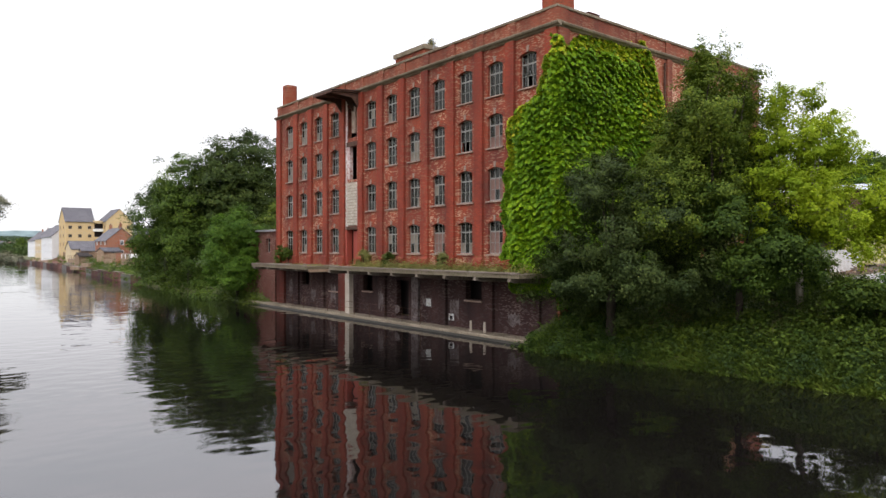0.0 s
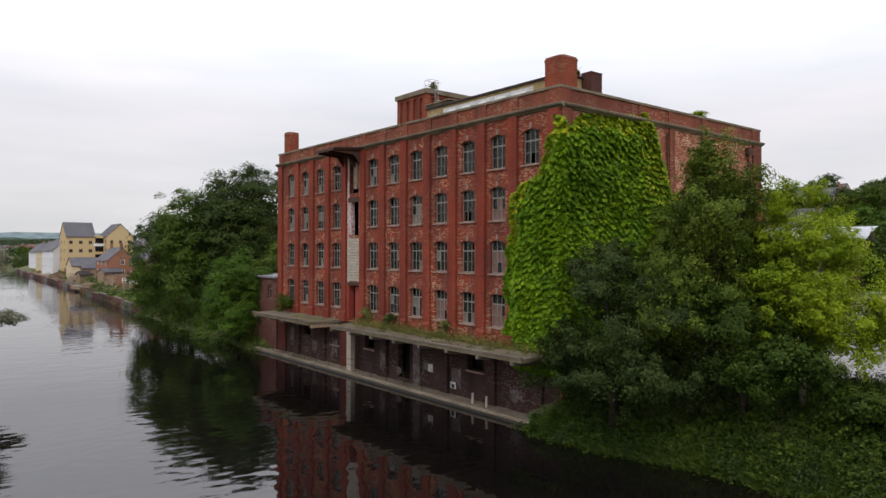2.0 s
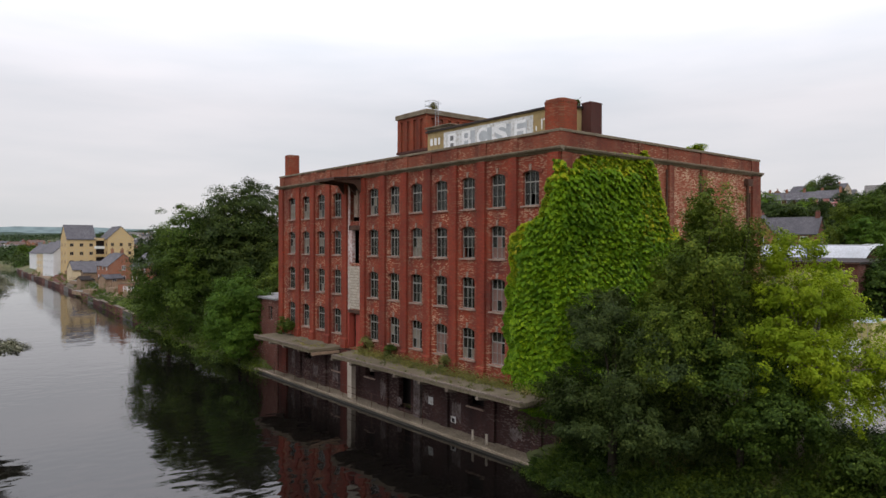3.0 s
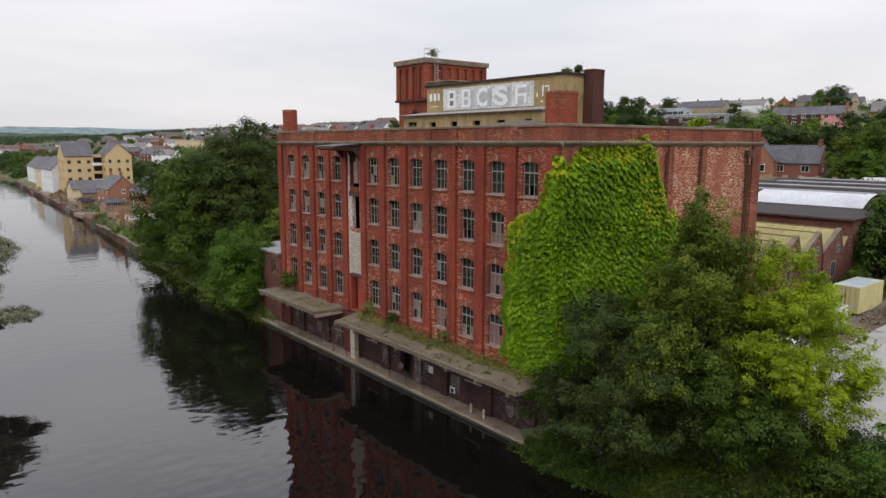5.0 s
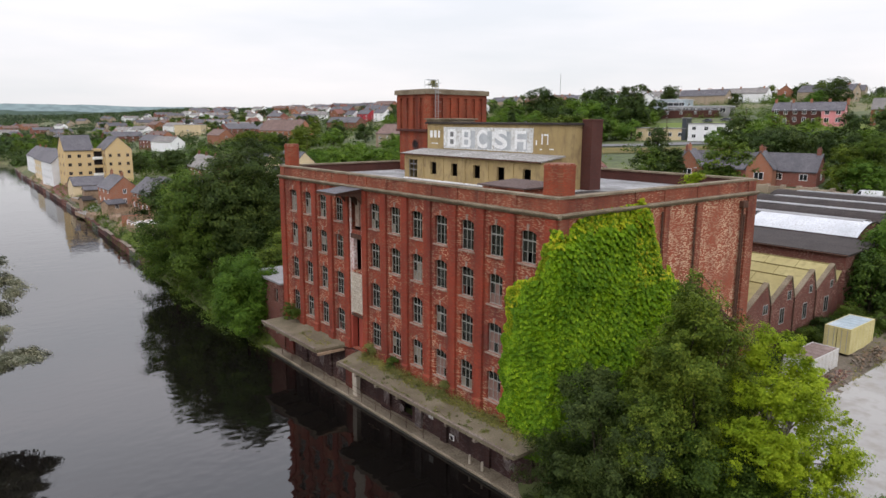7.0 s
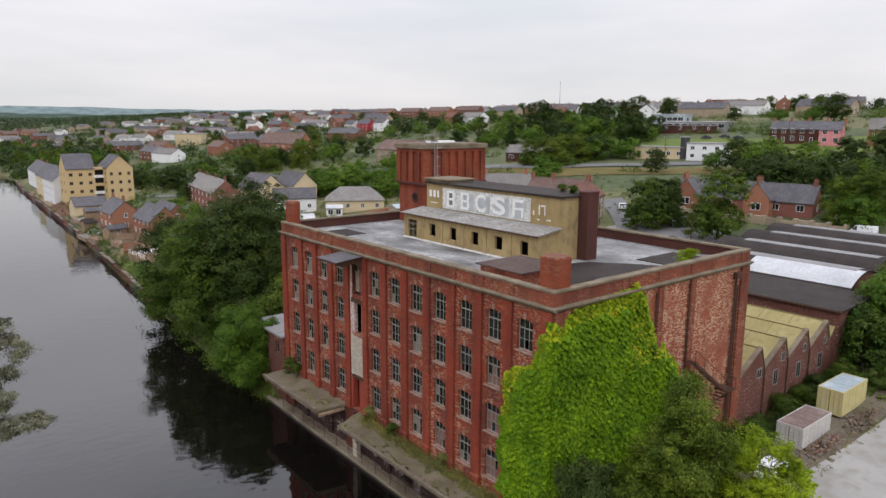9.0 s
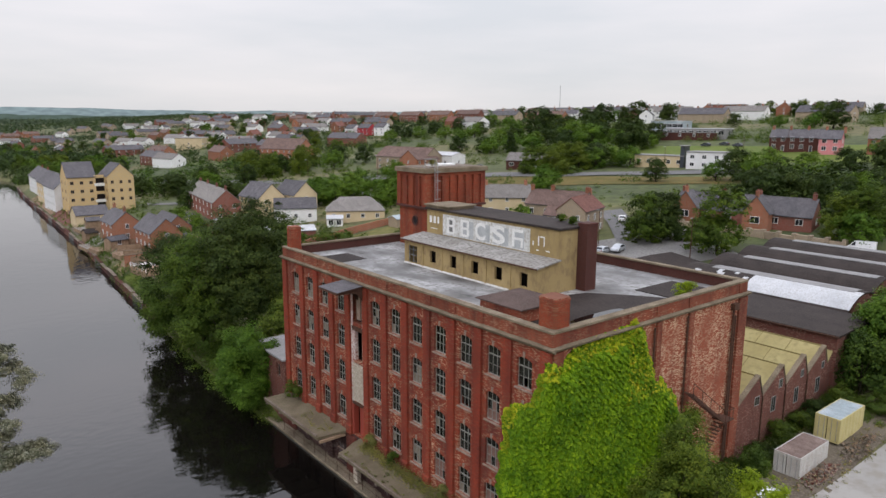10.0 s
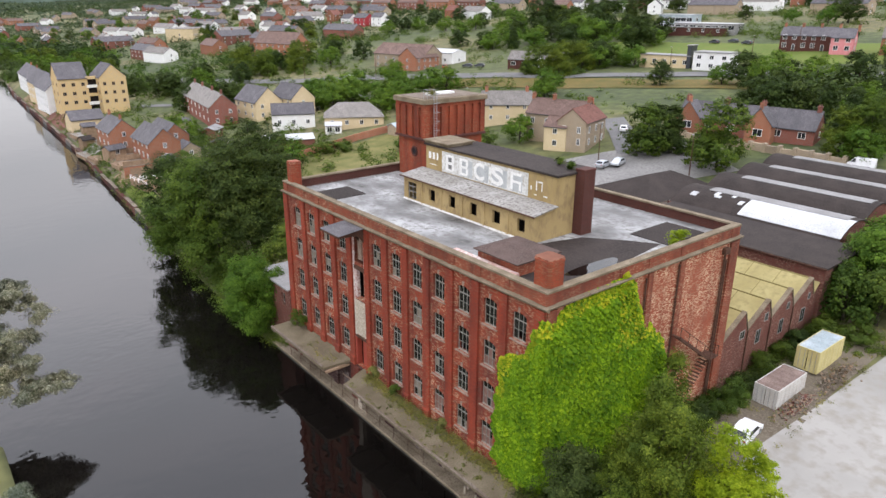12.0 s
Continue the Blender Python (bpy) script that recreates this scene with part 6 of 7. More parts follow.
# ivy over the corner of the building
def build_ivy():
    rng = np.random.default_rng(61)
    t = thing("ivy", "bright green ivy hung thickly over the brick corner", "ivy")
    top = lambda x: np.interp(x, [0, 0.6, 3, 8, 9.4, 10.6, 12.5, 15.6, 17], [20.3, 20.7, 20.95, 21.2, 21.9, 20.2, 16.4, 14.2, 9])
    left = lambda z: np.interp(z, [3, 4.5, 6, 11, 14, 16, 16.8, 19, 20, 20.8], [3.4, 4.3, 4.75, 4.75, 4.4, 3.9, 1.6, 0.6, -0.5, -1.2])
    c, nr, tip = [], [], []

    def tufts(a, b, seed):
        """How far the growth stands out at a along the wall, b up it: hanging tufts that overlap downwards."""
        col = np.array([noise.noise((p * 0.9, seed, q * 0.25)) + 0.6 * noise.noise((p * 2.3, seed + 3, q * 0.6)) for p, q in zip(a, b)])
        f = np.mod(b / 0.52 + 1.5 * col, 1.0)
        lump = np.array([noise.noise((p * 0.4, seed + 7, q * 0.4)) for p, q in zip(a, b)])
        return 0.36 + 0.3 * lump + 0.25 * (1 - f) ** 1.3, f

    n = 60000
    x = rng.uniform(-0.3, 16.5, n)
    z = rng.uniform(2.5, 22.2, n)
    wob = np.array([0.9 * noise.noise((a * 0.55, 0, b * 0.55)) + 0.5 * noise.noise((a * 1.7, 5, b * 1.7)) for a, b in zip(x, z)])
    edge = top(x) + wob * 0.7 - z
    ok = edge > 0
    out, f = tufts(x, z, 1.0)
    depth = out * np.clip(edge / 1.5, 0.3, 1) * rng.uniform(0.74, 1.06, n)
    c.append(np.stack([x, -np.clip(depth, 0.05, 1.2), z], 1)[ok])
    nr.append((np.tile([0, -1.0, 0.0], (n, 1)) + np.stack([0 * f, 0 * f, 0.6 + 0.9 * f], 1) + rng.normal(size=(n, 3)) * 0.3)[ok])
    tip.append(((edge < 1.1) & (rng.random(n) < 0.6) | ((x > 8.3) & (z > 15) & (rng.random(n) < 0.4)))[ok])
    n = 28000
    y = rng.uniform(-0.5, 5.4, n)
    z = rng.uniform(3.4, 20.8, n)
    wob = np.array([0.8 * noise.noise((3, a * 0.6, b * 0.6)) + 0.5 * noise.noise((8, a * 1.8, b * 1.8)) for a, b in zip(y, z)])
    edge = left(z) + wob * 0.8 - y
    ok = edge > 0
    out, f = tufts(y, z, 20.0)
    depth = (out + 0.1) * np.clip(edge / 1.4, 0.3, 1) * rng.uniform(0.74, 1.06, n)
    c.append(np.stack([-np.clip(depth, 0.26, 1.2), y, z], 1)[ok])
    nr.append((np.tile([-1.0, 0, 0.0], (n, 1)) + np.stack([0 * f, 0 * f, 0.6 + 0.9 * f], 1) + rng.normal(size=(n, 3)) * 0.3)[ok])
    tip.append(((edge < 0.9) & (z > 12) & (rng.random(n) < 0.7))[ok])
    n = 5200                        # round the corner
    a, z = rng.uniform(0, math.pi / 2, n), rng.uniform(3.4, 20.3, n)
    r, f = tufts(a * 0.6, z, 40.0)
    r = (r + 0.08) * rng.uniform(0.74, 1.06, n)
    c.append(np.stack([-r * np.cos(a), -r * np.sin(a), z], 1))
    nr.append(np.stack([-np.cos(a), -np.sin(a), 0.6 + 0.9 * f], 1) + rng.normal(size=(n, 3)) * 0.3)
    tip.append((z > 19) & (rng.random(n) < 0.6))
    c, nr, tip = np.concatenate(c), np.concatenate(nr), np.concatenate(tip)
    part("foliage", quads_mesh("foliage", leaves(rng, c[~tip], nr[~tip], 0.33, 0.85), M["leaf_ivy"]), None, t)
    part("young_foliage", quads_mesh("young_foliage", leaves(rng, c[tip], nr[tip], 0.28, 0.85), M["leaf_ivy_tip"]), None, t, "yellowing young leaves")


build_ivy()

# ---- the town ----
WCACHE = {}
FAR = [False]          # past 300 m a window is one mesh


def window_meshes(w, h, paint):
    key = (w, h, paint)
    if key not in WCACHE:
        t = 0.09
        mid = ((-w / 2 + t, -0.04), (0.04, w / 2 - t)) if w > 0.8 else ((-w / 2 + t, w / 2 - t),)
        s = wall_with_holes(-w / 2, w / 2, 0, h, [(a, b, t, h - t) for a, b in mid], lambda u, d, z: (u, -0.07 + d, z), 0.07)
        WCACHE[key] = (s.mesh("window", M[paint], weld=True), Shape().box(-w / 2 + t, w / 2 - t, -0.035, -0.005, t, h - t).mesh("pane", M["car_glass"]))
    return WCACHE[key]


def put_window(parent, x, y, z, turn, w=1.1, h=1.3, paint="white_paint"):
    f, p = window_meshes(w, h, paint)
    if FAR[0]:
        key = (w, h, paint, "far")
        if key not in WCACHE:
            me = f.copy()
            me.materials.append(M["car_glass"])
            bm = bmesh.new()
            bm.from_mesh(me)
            k = len(bm.faces)
            bm.from_mesh(p)
            bm.faces.ensure_lookup_table()
            for face in bm.faces[k:]:
                face.material_index = 1
            bm.to_mesh(me)
            bm.free()
            WCACHE[key] = me
        o = part("window", WCACHE[key], None, parent)
        o.matrix_basis = pose(x, y, z, 0, 0, turn)
        return o
    o = part("window", f, None, parent)
    o.matrix_basis = pose(x, y, z, 0, 0, turn)
    part("pane", p, None, o)
    return o


def house(name, label, x, y, turn, w, d, eave, rise, wall, roof, cols=3, floors=2, side_cols=1, chimneys=(), over=0.3, z=None, group="", hip=0.0, win=(1.1, 1.3), first=1.0, step=2.7, category="house", doors=(), paint="white_paint", back=True):
    """A pitched-roof house; the ridge runs along its own x, its front looks along -y before turning."""
    z = min(ground(x, y), ground(x + 3, y), ground(x, y + 3)) if z is None else z
    t = thing(name, label, category, (x, y, z), turn, group)
    hw, hd = w / 2, d / 2
    part("wall", Shape().prism([(-hd, -2.5), (hd, -2.5), (hd, eave), (0, eave + rise * (1 if not hip else 0.01)), (-hd, eave)], "x", -hw, hw), M[wall], t)
    o, th = over, 0.14
    k = rise / hd
    r = Shape()
    if hip:
        a, b = hw + o, hd + o
        r.add([(-a, -b, eave - 0.1), (a, -b, eave - 0.1), (a, b, eave - 0.1), (-a, b, eave - 0.1), (-hw + hip, 0, eave + rise), (hw - hip, 0, eave + rise)], [(0, 1, 5, 4), (1, 2, 5), (2, 3, 4, 5), (3, 0, 4), (0, 3, 2, 1)])
    else:
        e = eave - o * k
        for sg in (-1, 1):
            r.prism([(sg * (hd + o), e + 0.03), (0, eave + rise + 0.03), (0, eave + rise + 0.03 + th), (sg * (hd + o), e + 0.03 + th)], "x", -hw - 0.18, hw + 0.18)
        r.prism([(-0.14, eave + rise + 0.1), (0.14, eave + rise + 0.1), (0, eave + rise + 0.27)], "x", -hw - 0.18, hw + 0.18)
    part("roof", r, M[roof], t)
    for sg in () if FAR[0] else (-1, 1):
        part("gutter", Shape().tube([(-hw, sg * (hd + o), eave - o * k), (hw, sg * (hd + o), eave - o * k)], 0.07, 5), M["carpaint_dark"], t)
    for f in range(floors):
        zz = first + step * f
        for c in range(cols):
            u = -hw + w * (c + 0.5) / cols
            if f == 0 and c in doors:
                dd = part("door", Shape().box(u - 0.45, u + 0.45, -hd - 0.06, -hd, 0.1, 2.1), M["carpaint_dark"], t)
                part("door_frame", Shape().box(u - 0.55, u - 0.45, -hd - 0.08, -hd, 0.1, 2.2).box(u + 0.45, u + 0.55, -hd - 0.08, -hd, 0.1, 2.2).box(u - 0.55, u + 0.55, -hd - 0.08, -hd, 2.1, 2.2), M["white_paint"], dd)
            else:
                put_window(t, u, -hd, zz, 0, *win, paint)
            if back:
                put_window(t, u, hd, zz, 180, *win, paint)
        for c in range(side_cols):
            v = -hd + d * (c + 0.5) / side_cols
            put_window(t, -hw, v, zz, -90, win[0] * 0.85, win[1], paint)
            put_window(t, hw, v, zz, 90, win[0] * 0.85, win[1], paint)
    for u in chimneys:
        ch = part("chimney", Shape().box(u - 0.42, u + 0.42, -0.3, 0.3, eave + rise * 0.7, eave + rise + 1.1).cham(u - 0.5, u + 0.5, -0.38, 0.38, eave + rise + 1.1, eave + rise + 1.25), M["brick_house" if wall != "brick_red" else "brick_red"], t)
        for dx in () if FAR[0] else (-0.2, 0.2):
            part("pot", Shape().tube([(u + dx, 0, eave + rise + 1.25), (u + dx, 0, eave + rise + 1.65)], [0.12, 0.09], 7), M["tile_red"], ch)
    return t


def flat_block(name, label, x, y, turn, w, d, h, wall, cols, floors, z=None, category="building", roof="roof_grey", win=(1.2, 1.4), first=1.0, step=3.0):
    z = min(ground(x, y), ground(x, y + 4)) if z is None else z
    t = thing(name, label, category, (x, y, z), turn)
    part("wall", Shape().box(-w / 2, w / 2, -d / 2, d / 2, -2.5, h), M[wall], t)
    part("roof", Shape().cham(-w / 2 - 0.3, w / 2 + 0.3, -d / 2 - 0.3, d / 2 + 0.3, h, h + 0.3, 0.05), M[roof], t)
    for f in range(floors):
        for c in range(cols):
            put_window(t, -w / 2 + w * (c + 0.5) / cols, -d / 2, first + step * f, 0, *win)
        put_window(t, -w / 2, 0, first + step * f, -90, *win)
        put_window(t, w / 2, 0, first + step * f, 90, *win)
    return t


# buff brick flats by the river
house("apartment_block", "buff brick apartment block with a grey slate roof", 18.3, 253, 0, 9.6, 12, 10.8, 5.0, "brick_yellow", "slate", 3, 3, 2, z=5.7, win=(1.2, 1.2), first=1.8, step=3.1, category="apartments", paint="timber")
house("apartment_block", "buff brick apartment block with its gable to the river", 30.6, 249.0, 90, 14, 9.0, 10.8, 4.4, "brick_yellow", "slate", 3, 3, 3, z=5.9, win=(1.2, 1.2), first=1.8, step=3.1, category="apartments", paint="timber")
link = thing("stair_link", "open balcony link between the flats", "balcony link", (24.5, 248, 5.7))
# wall painted near-black for the shade between the two blocks
part("wall", Shape().box(-1.8, 1.8, 0, 6, -1, 10.4), M["dark"], link)
for k in range(4):
    part("balcony", Shape().box(-1.9, 1.9, -1.2, 0.0, 1.2 + 3.0 * k, 2.2 + 3.0 * k), M["brick_yellow" if k % 2 else "white_paint"], link)
house("terraced_row", "white rendered terrace along the river with a slate roof", 16.6, 274, 90, 24, 10, 7.6, 4.6, "white_render", "slate", 5, 2, 1, z=3.6, category="terrace", step=2.8)
house("terraced_row", "cream rendered terrace stepping along the river", 18.0, 300, 90, 24, 10, 7.2, 4.4, "render_cream", "slate", 5, 2, 1, z=3.6, category="terrace", step=2.8)
house("terraced_row", "white rendered terrace at the river's bend", 20.5, 340, 88, 44, 9, 6.6, 4.2, "white_render", "slate", 8, 2, 1, z=3.7, category="terrace", chimneys=(-14, 5))
house("garage_row", "row of garages with a dark slate roof", 14.6, 219, 0, 10, 9, 2.8, 2.4, "render_cream", "slate", 0, 0, 0, z=3.6, category="garages")
house("house", "orange brick house with its gable to the gardens", 13.9, 176, 90, 14, 7.4, 5.0, 3.2, "brick_house", "slate", 3, 2, 1, (5.5, -5.5), doors=(1,))
house("house", "pair of orange brick houses with slate roofs", 17.6, 153.5, 90, 15, 7.8, 5.0, 3.4, "brick_house", "slate", 4, 2, 1, (), doors=(1, 2))
house("house", "orange brick house with a cream front", 24.0, 164, 90, 14, 7.0, 4.4, 3.0, "brick_house", "slate", 3, 2, 1, ())
house("shed", "small slate-roofed outbuilding behind a garden", 24.0, 149, 90, 6, 5, 2.5, 1.6, "stone_house", "slate", 1, 1, 1, category="outbuilding")
house("terraced_row", "red brick terrace with a weathered slate roof", 50.4, 203, 82, 42, 8.6, 5.8, 3.8, "brick_red", "tile_grey", 7, 2, 2, (-20, -8, 6, 18), category="terrace", doors=(1, 4))
house("house", "cream gabled house with a brown tile roof", 61.0, 186, 92, 15, 9.5, 5.6, 4.4, "render_cream", "slate", 3, 2, 2, ())
house("house", "second cream gabled house with a slate roof", 70.5, 180, 92, 14, 8.5, 5.6, 4.0, "render_cream", "slate", 3, 2, 1, ())
house("house", "low white rendered house with a slate roof", 60.5, 160.5, -24, 12.5, 7, 4.6, 2.6, "white_render", "slate", 3, 1, 1, (), first=1.6)
house("bungalow", "cream bungalow with a hipped grey tile roof", 72.5, 145, -30, 17, 10, 3.2, 3.6, "render_cream", "tile_grey", 4, 1, 1, (), hip=4.0, category="bungalow")
house("conservatory", "white glazed lean-to conservatory", 63.5, 141.5, -30, 4.5, 3.0, 2.4, 0.7, "white_render", "roof_white", 2, 1, 1, (), category="conservatory", win=(1.4, 1.5), first=0.6)
house("cottage", "white rendered cottage with a stone slate roof", 97.5, 106, -38, 13.5, 8, 4.9, 3.0, "render_cream", "tile_grey", 3, 2, 2, (-5.5, 5.5), category="cottage", win=(0.9, 1.1))
house("house", "stone house with a red-brown tiled roof", 93.6, 82.5, 108, 15, 8.5, 6.2, 3.0, "stone_house", "tile_brown", 4, 2, 2, (-7, 2, 7.5), win=(1.0, 1.5))
house("house", "cream rendered cross wing of the stone house", 91.6, 74.2, 18, 12, 7.0, 6.2, 2.8, "stone_house", "tile_red", 3, 2, 2, (5.5,), win=(1.0, 1.5))
house("house", "cream rendered wing with a curved gable", 86.8, 76.8, 108, 5.5, 5.0, 5.4, 1.8, "render_cream", "tile_brown", 1, 2, 1, ())

# row of gabled brick cottages
house("almshouse_row", "long low red brick cottage row with a slate roof", 117.6, 47.6, -80, 30, 7.5, 3.0, 3.4, "brick_red", "slate", 6, 1, 1, (-14.3, -5, 3, 14.3), z=14.3, category="cottages", win=(1.6, 1.4))
for k, (x, y) in enumerate(((113.5, 42.4), (111.7, 58.4))):
    g = house("gabled_porch_wing", "red brick gabled wing with a white bay window", x, y, 10, 4.2, 5.4, 3.6, 3.4, "brick_house", "slate", 0, 0, 0, (-1.6,), z=14.2, category="cottage wing", group="cottage wings", back=False)
    put_window(g, -2.1, 0, 1.1, -90, 2.0, 1.6)
ret = thing("retaining_wall", "long ochre stone retaining wall", "wall", kind="structure")
for k in range(12):
    y0 = 22 + 3.2 * k
    part("wall_bay", Shape().box(107.3, 108.0, y0, y0 + 3.2, 7, 14.3 + 0.2 * (k % 3)), M["stone_house"], ret)
    part("pier", Shape().box(107.0, 108.2, y0 - 0.35, y0 + 0.35, 7, 14.9), M["stone_house"], ret)
gwall = thing("garden_wall", "long orange brick garden wall", "wall", kind="structure")
pw = [(38, 122), (50, 125), (62, 127.5), (75, 127)]
for (xa, ya), (xb, yb) in zip(pw, pw[1:]):
    zz = min(ground(xa, ya), ground(xb, yb))
    part("wall_run", Shape().add([(xa, ya, zz - 1), (xb, yb, zz - 1), (xb, yb, ground(xb, yb) + 1.9), (xa, ya, ground(xa, ya) + 1.9), (xa, ya + 0.35, zz - 1), (xb, yb + 0.35, zz - 1), (xb, yb + 0.35, ground(xb, yb) + 1.9), (xa, ya + 0.35, ground(xa, ya) + 1.9)], [(0, 1, 2, 3), (4, 5, 6, 7), (0, 4, 7, 3), (1, 5, 6, 2), (3, 2, 6, 7)]), M["brick_house"], gwall)
house("garage", "long low outbuilding with a white sheet roof", 47, 137, -18, 13, 6, 2.6, 0.9, "brick_red", "roof_white", 0, 0, 0, (), category="garage")
house("garden_shed", "pale blue roofed garden shed", 73.5, 123, 0, 5, 4, 2.2, 0.7, "stone_house", "blue_sheet", 0, 0, 0, (), category="shed")

# across the main road
house("care_home", "large stone and brick house with a red-brown roof", 146, 219, 100, 30, 12, 6.2, 4.0, "stone_house", "tile_brown", 6, 2, 2, (), category="large house", z=15.6)
house("care_home_wing", "brown brick wing with a red-brown roof", 143, 207, 10, 14, 10, 5.6, 3.6, "brick_house", "tile_brown", 4, 2, 1, (), category="large house", z=15.8)
house("hall", "white-roofed hall behind the large house", 158, 208, 100, 16, 9, 4.5, 1.2, "white_render", "roof_white", 2, 1, 1, (), category="hall")
house("bungalow", "grey-roofed bungalow with a white gabled porch", 166, 160, -62, 22, 9, 3.2, 2.8, "brick_dark", "tile_grey", 5, 1, 1, (), category="bungalow", win=(2.0, 1.4))
house("porch", "white gabled porch of the bungalow", 163.2, 155, 28, 4, 4, 3.0, 1.8, "white_render", "tile_grey", 0, 0, 0, (), category="porch")
flat_block("school_block", "white two-storey block with dark windows", 191.5, 100.5, -80, 12.8, 8, 6.0, "white_render", 3, 2, 20.9, win=(1.5, 1.3), first=1.1, step=2.7)
flat_block("school_block", "low cream block with a flat roof", 190.5, 118.5, -80, 19, 7, 4.4, "render_cream", 5, 1, 20.7, win=(1.5, 1.5), first=1.6)
flat_block("entrance_box", "dark purple entrance block", 190.8, 109.5, -80, 1.4, 5, 8.0, "carpaint_dark", 0, 0, 20.8)
house("terraced_row", "dark stone terrace with white bay windows", 233.5, 88.5, -76, 19, 8.0, 5.2, 2.8, "brick_dark", "slate", 6, 2, 1, (-9, -3, 3, 9), category="terrace", z=26.8, win=(1.4, 1.7), doors=(1, 4))
house("house", "pink painted end of terrace house", 230.2, 75.6, -76, 7, 8, 5.2, 2.8, "pink", "slate", 2, 2, 1, (4,), z=26.6, win=(1.5, 1.6))
house("house", "brown brick semi-detached house", 236, 58, -76, 14, 9, 5.6, 3.6, "brick_house", "tile_grey", 4, 2, 1, (0,), z=26.6)
flat_block("leisure_centre", "long glass-fronted flat-roofed pavilion", 262, 147, -78, 27, 12, 5.0, "roof_grey", 8, 1, 29.5, win=(2.6, 1.9), first=2.4, roof="roof_white")
flat_block("leisure_centre_wing", "pale green glazed wing with a flat roof", 268, 166, -78, 16, 12, 7.0, "blue_sheet", 6, 2, 31, win=(2.6, 1.8), roof="roof_white")
flat_block("pavilion_base", "low brown terrace block below the pavilion", 255, 148, -78, 26, 5, 2.8, "brick_dark", 4, 1, 30)
house("apartment_block", "big red brick gabled apartment block", 139, 327, 105, 32, 12, 8.5, 5.5, "brick_house", "tile_brown", 7, 3, 2, (), category="apartments", z=13.5, step=2.7)
flat_block("civic_building", "large cream flat-fronted building", 160, 540, 60, 44, 20, 9, "render_cream", 9, 2, 14.5, roof="tile_grey")
house("house", "white rendered house on the street", 250, 438, 100, 10, 8, 6, 3, "white_render", "slate", 2, 2, 1, (3,))
house("house", "crimson painted house on the street", 254, 424, 100, 13, 8, 6, 3, "crimson", "slate", 3, 2, 1, (-4, 4))
house("house", "white gabled house beside the crimson one", 258, 408, 100, 11, 8, 6, 3, "white_render", "slate", 2, 2, 1, (3,))
for k, y in enumerate((560, 520, 478, 440)):
    house("apartment_row", "two-storey red brick apartment row on the hill", 352 + 10 * (3 - k) * 0.4 + 12 * k * 0.6, y, 104, 24, 10, 6.4, 3.4, "brick_red" if k % 2 else "brick_house", "tile_brown", 6, 2, 1, (), category="apartments", group="hill apartments")
flat_block("works_block", "tall red brick block on the skyline", 440, 232, -70, 24, 14, 8, "brick_red", 6, 3, category="building")

# terraces on the hillside, from a few patterns
FAR[0] = True
far_rows = [
    house("terraced_row", "red brick terraced row on the hillside", 400, 300, 100, 30, 9, 5.6, 3.4, "brick_red", "slate", 5, 2, 0, (-12, 0, 12), category="terrace", group="hillside terraces", back=False),
    house("terraced_row", "orange brick terraced row with brown roofs", 420, 400, 96, 24, 9, 5.4, 3.4, "brick_house", "tile_brown", 4, 2, 1, (-9, 3), category="terrace", group="hillside terraces", back=False),
    house("terraced_row", "pale rendered terraced row with grey roofs", 300, 350, 80, 26, 9, 5.4, 3.2, "white_render", "tile_grey", 4, 2, 1, (-10, 4), category="terrace", group="hillside terraces", back=False),
    house("terraced_row", "stone terraced row with slate roofs", 240, 500, 20, 28, 9, 5.4, 3.4, "stone_house", "slate", 4, 2, 1, (-10, 4), category="terrace", group="hillside terraces", back=False),
    house("house", "brick house with a red tiled roof", 210, 470, 10, 10, 8, 5.2, 3.4, "brick_house", "tile_red", 2, 2, 1, (3,), group="town houses", back=False),
    house("house", "white rendered house with a slate roof", 180, 600, 60, 10, 8, 5.2, 3.0, "white_render", "slate", 2, 2, 1, (-3,), group="town houses", back=False),
]
rt = random.Random(77)
taken = [(190, 105, 30), (166, 160, 18), (145, 221, 30), (236, 80, 30), (268, 160, 34), (139, 327, 24), (160, 540, 36), (254, 424, 24), (118, 45, 24), (92, 82, 18), (97, 108, 12)]
for k in range(5):
    taken.append((355 + 6 * k, 560 - 35 * k, 26))


def free(x, y, r):
    if any(math.hypot(x - a, y - b) < r + c for a, b, c in taken):
        return False
    taken.append((x, y, r))
    return True


count = 0
for k in range(1500):
    if count > 150:
        break
    band = rt.random()
    if band < 0.45:
        x, y = rt.uniform(340, 520), rt.uniform(20, 560)
    elif band < 0.75:
        x, y = rt.uniform(95, 330), rt.uniform(370, 760)
    else:
        x, y = rt.uniform(70, 560), rt.uniform(600, 1250)
    if x - bank(min(y, 800)) < 40 and y < 800 or not free(x, y, 15):
        continue
    i = rt.choice((0, 1, 0, 3, 3, 4, 3, 5, 2, 2))
    copy_thing(far_rows[i], pose(x, y, ground(x, y) - 0.2, 0, 0, rt.choice((95, 100, 12, 88, -78, 20)) + rt.uniform(-8, 8)))
    count += 1

FAR[0] = False
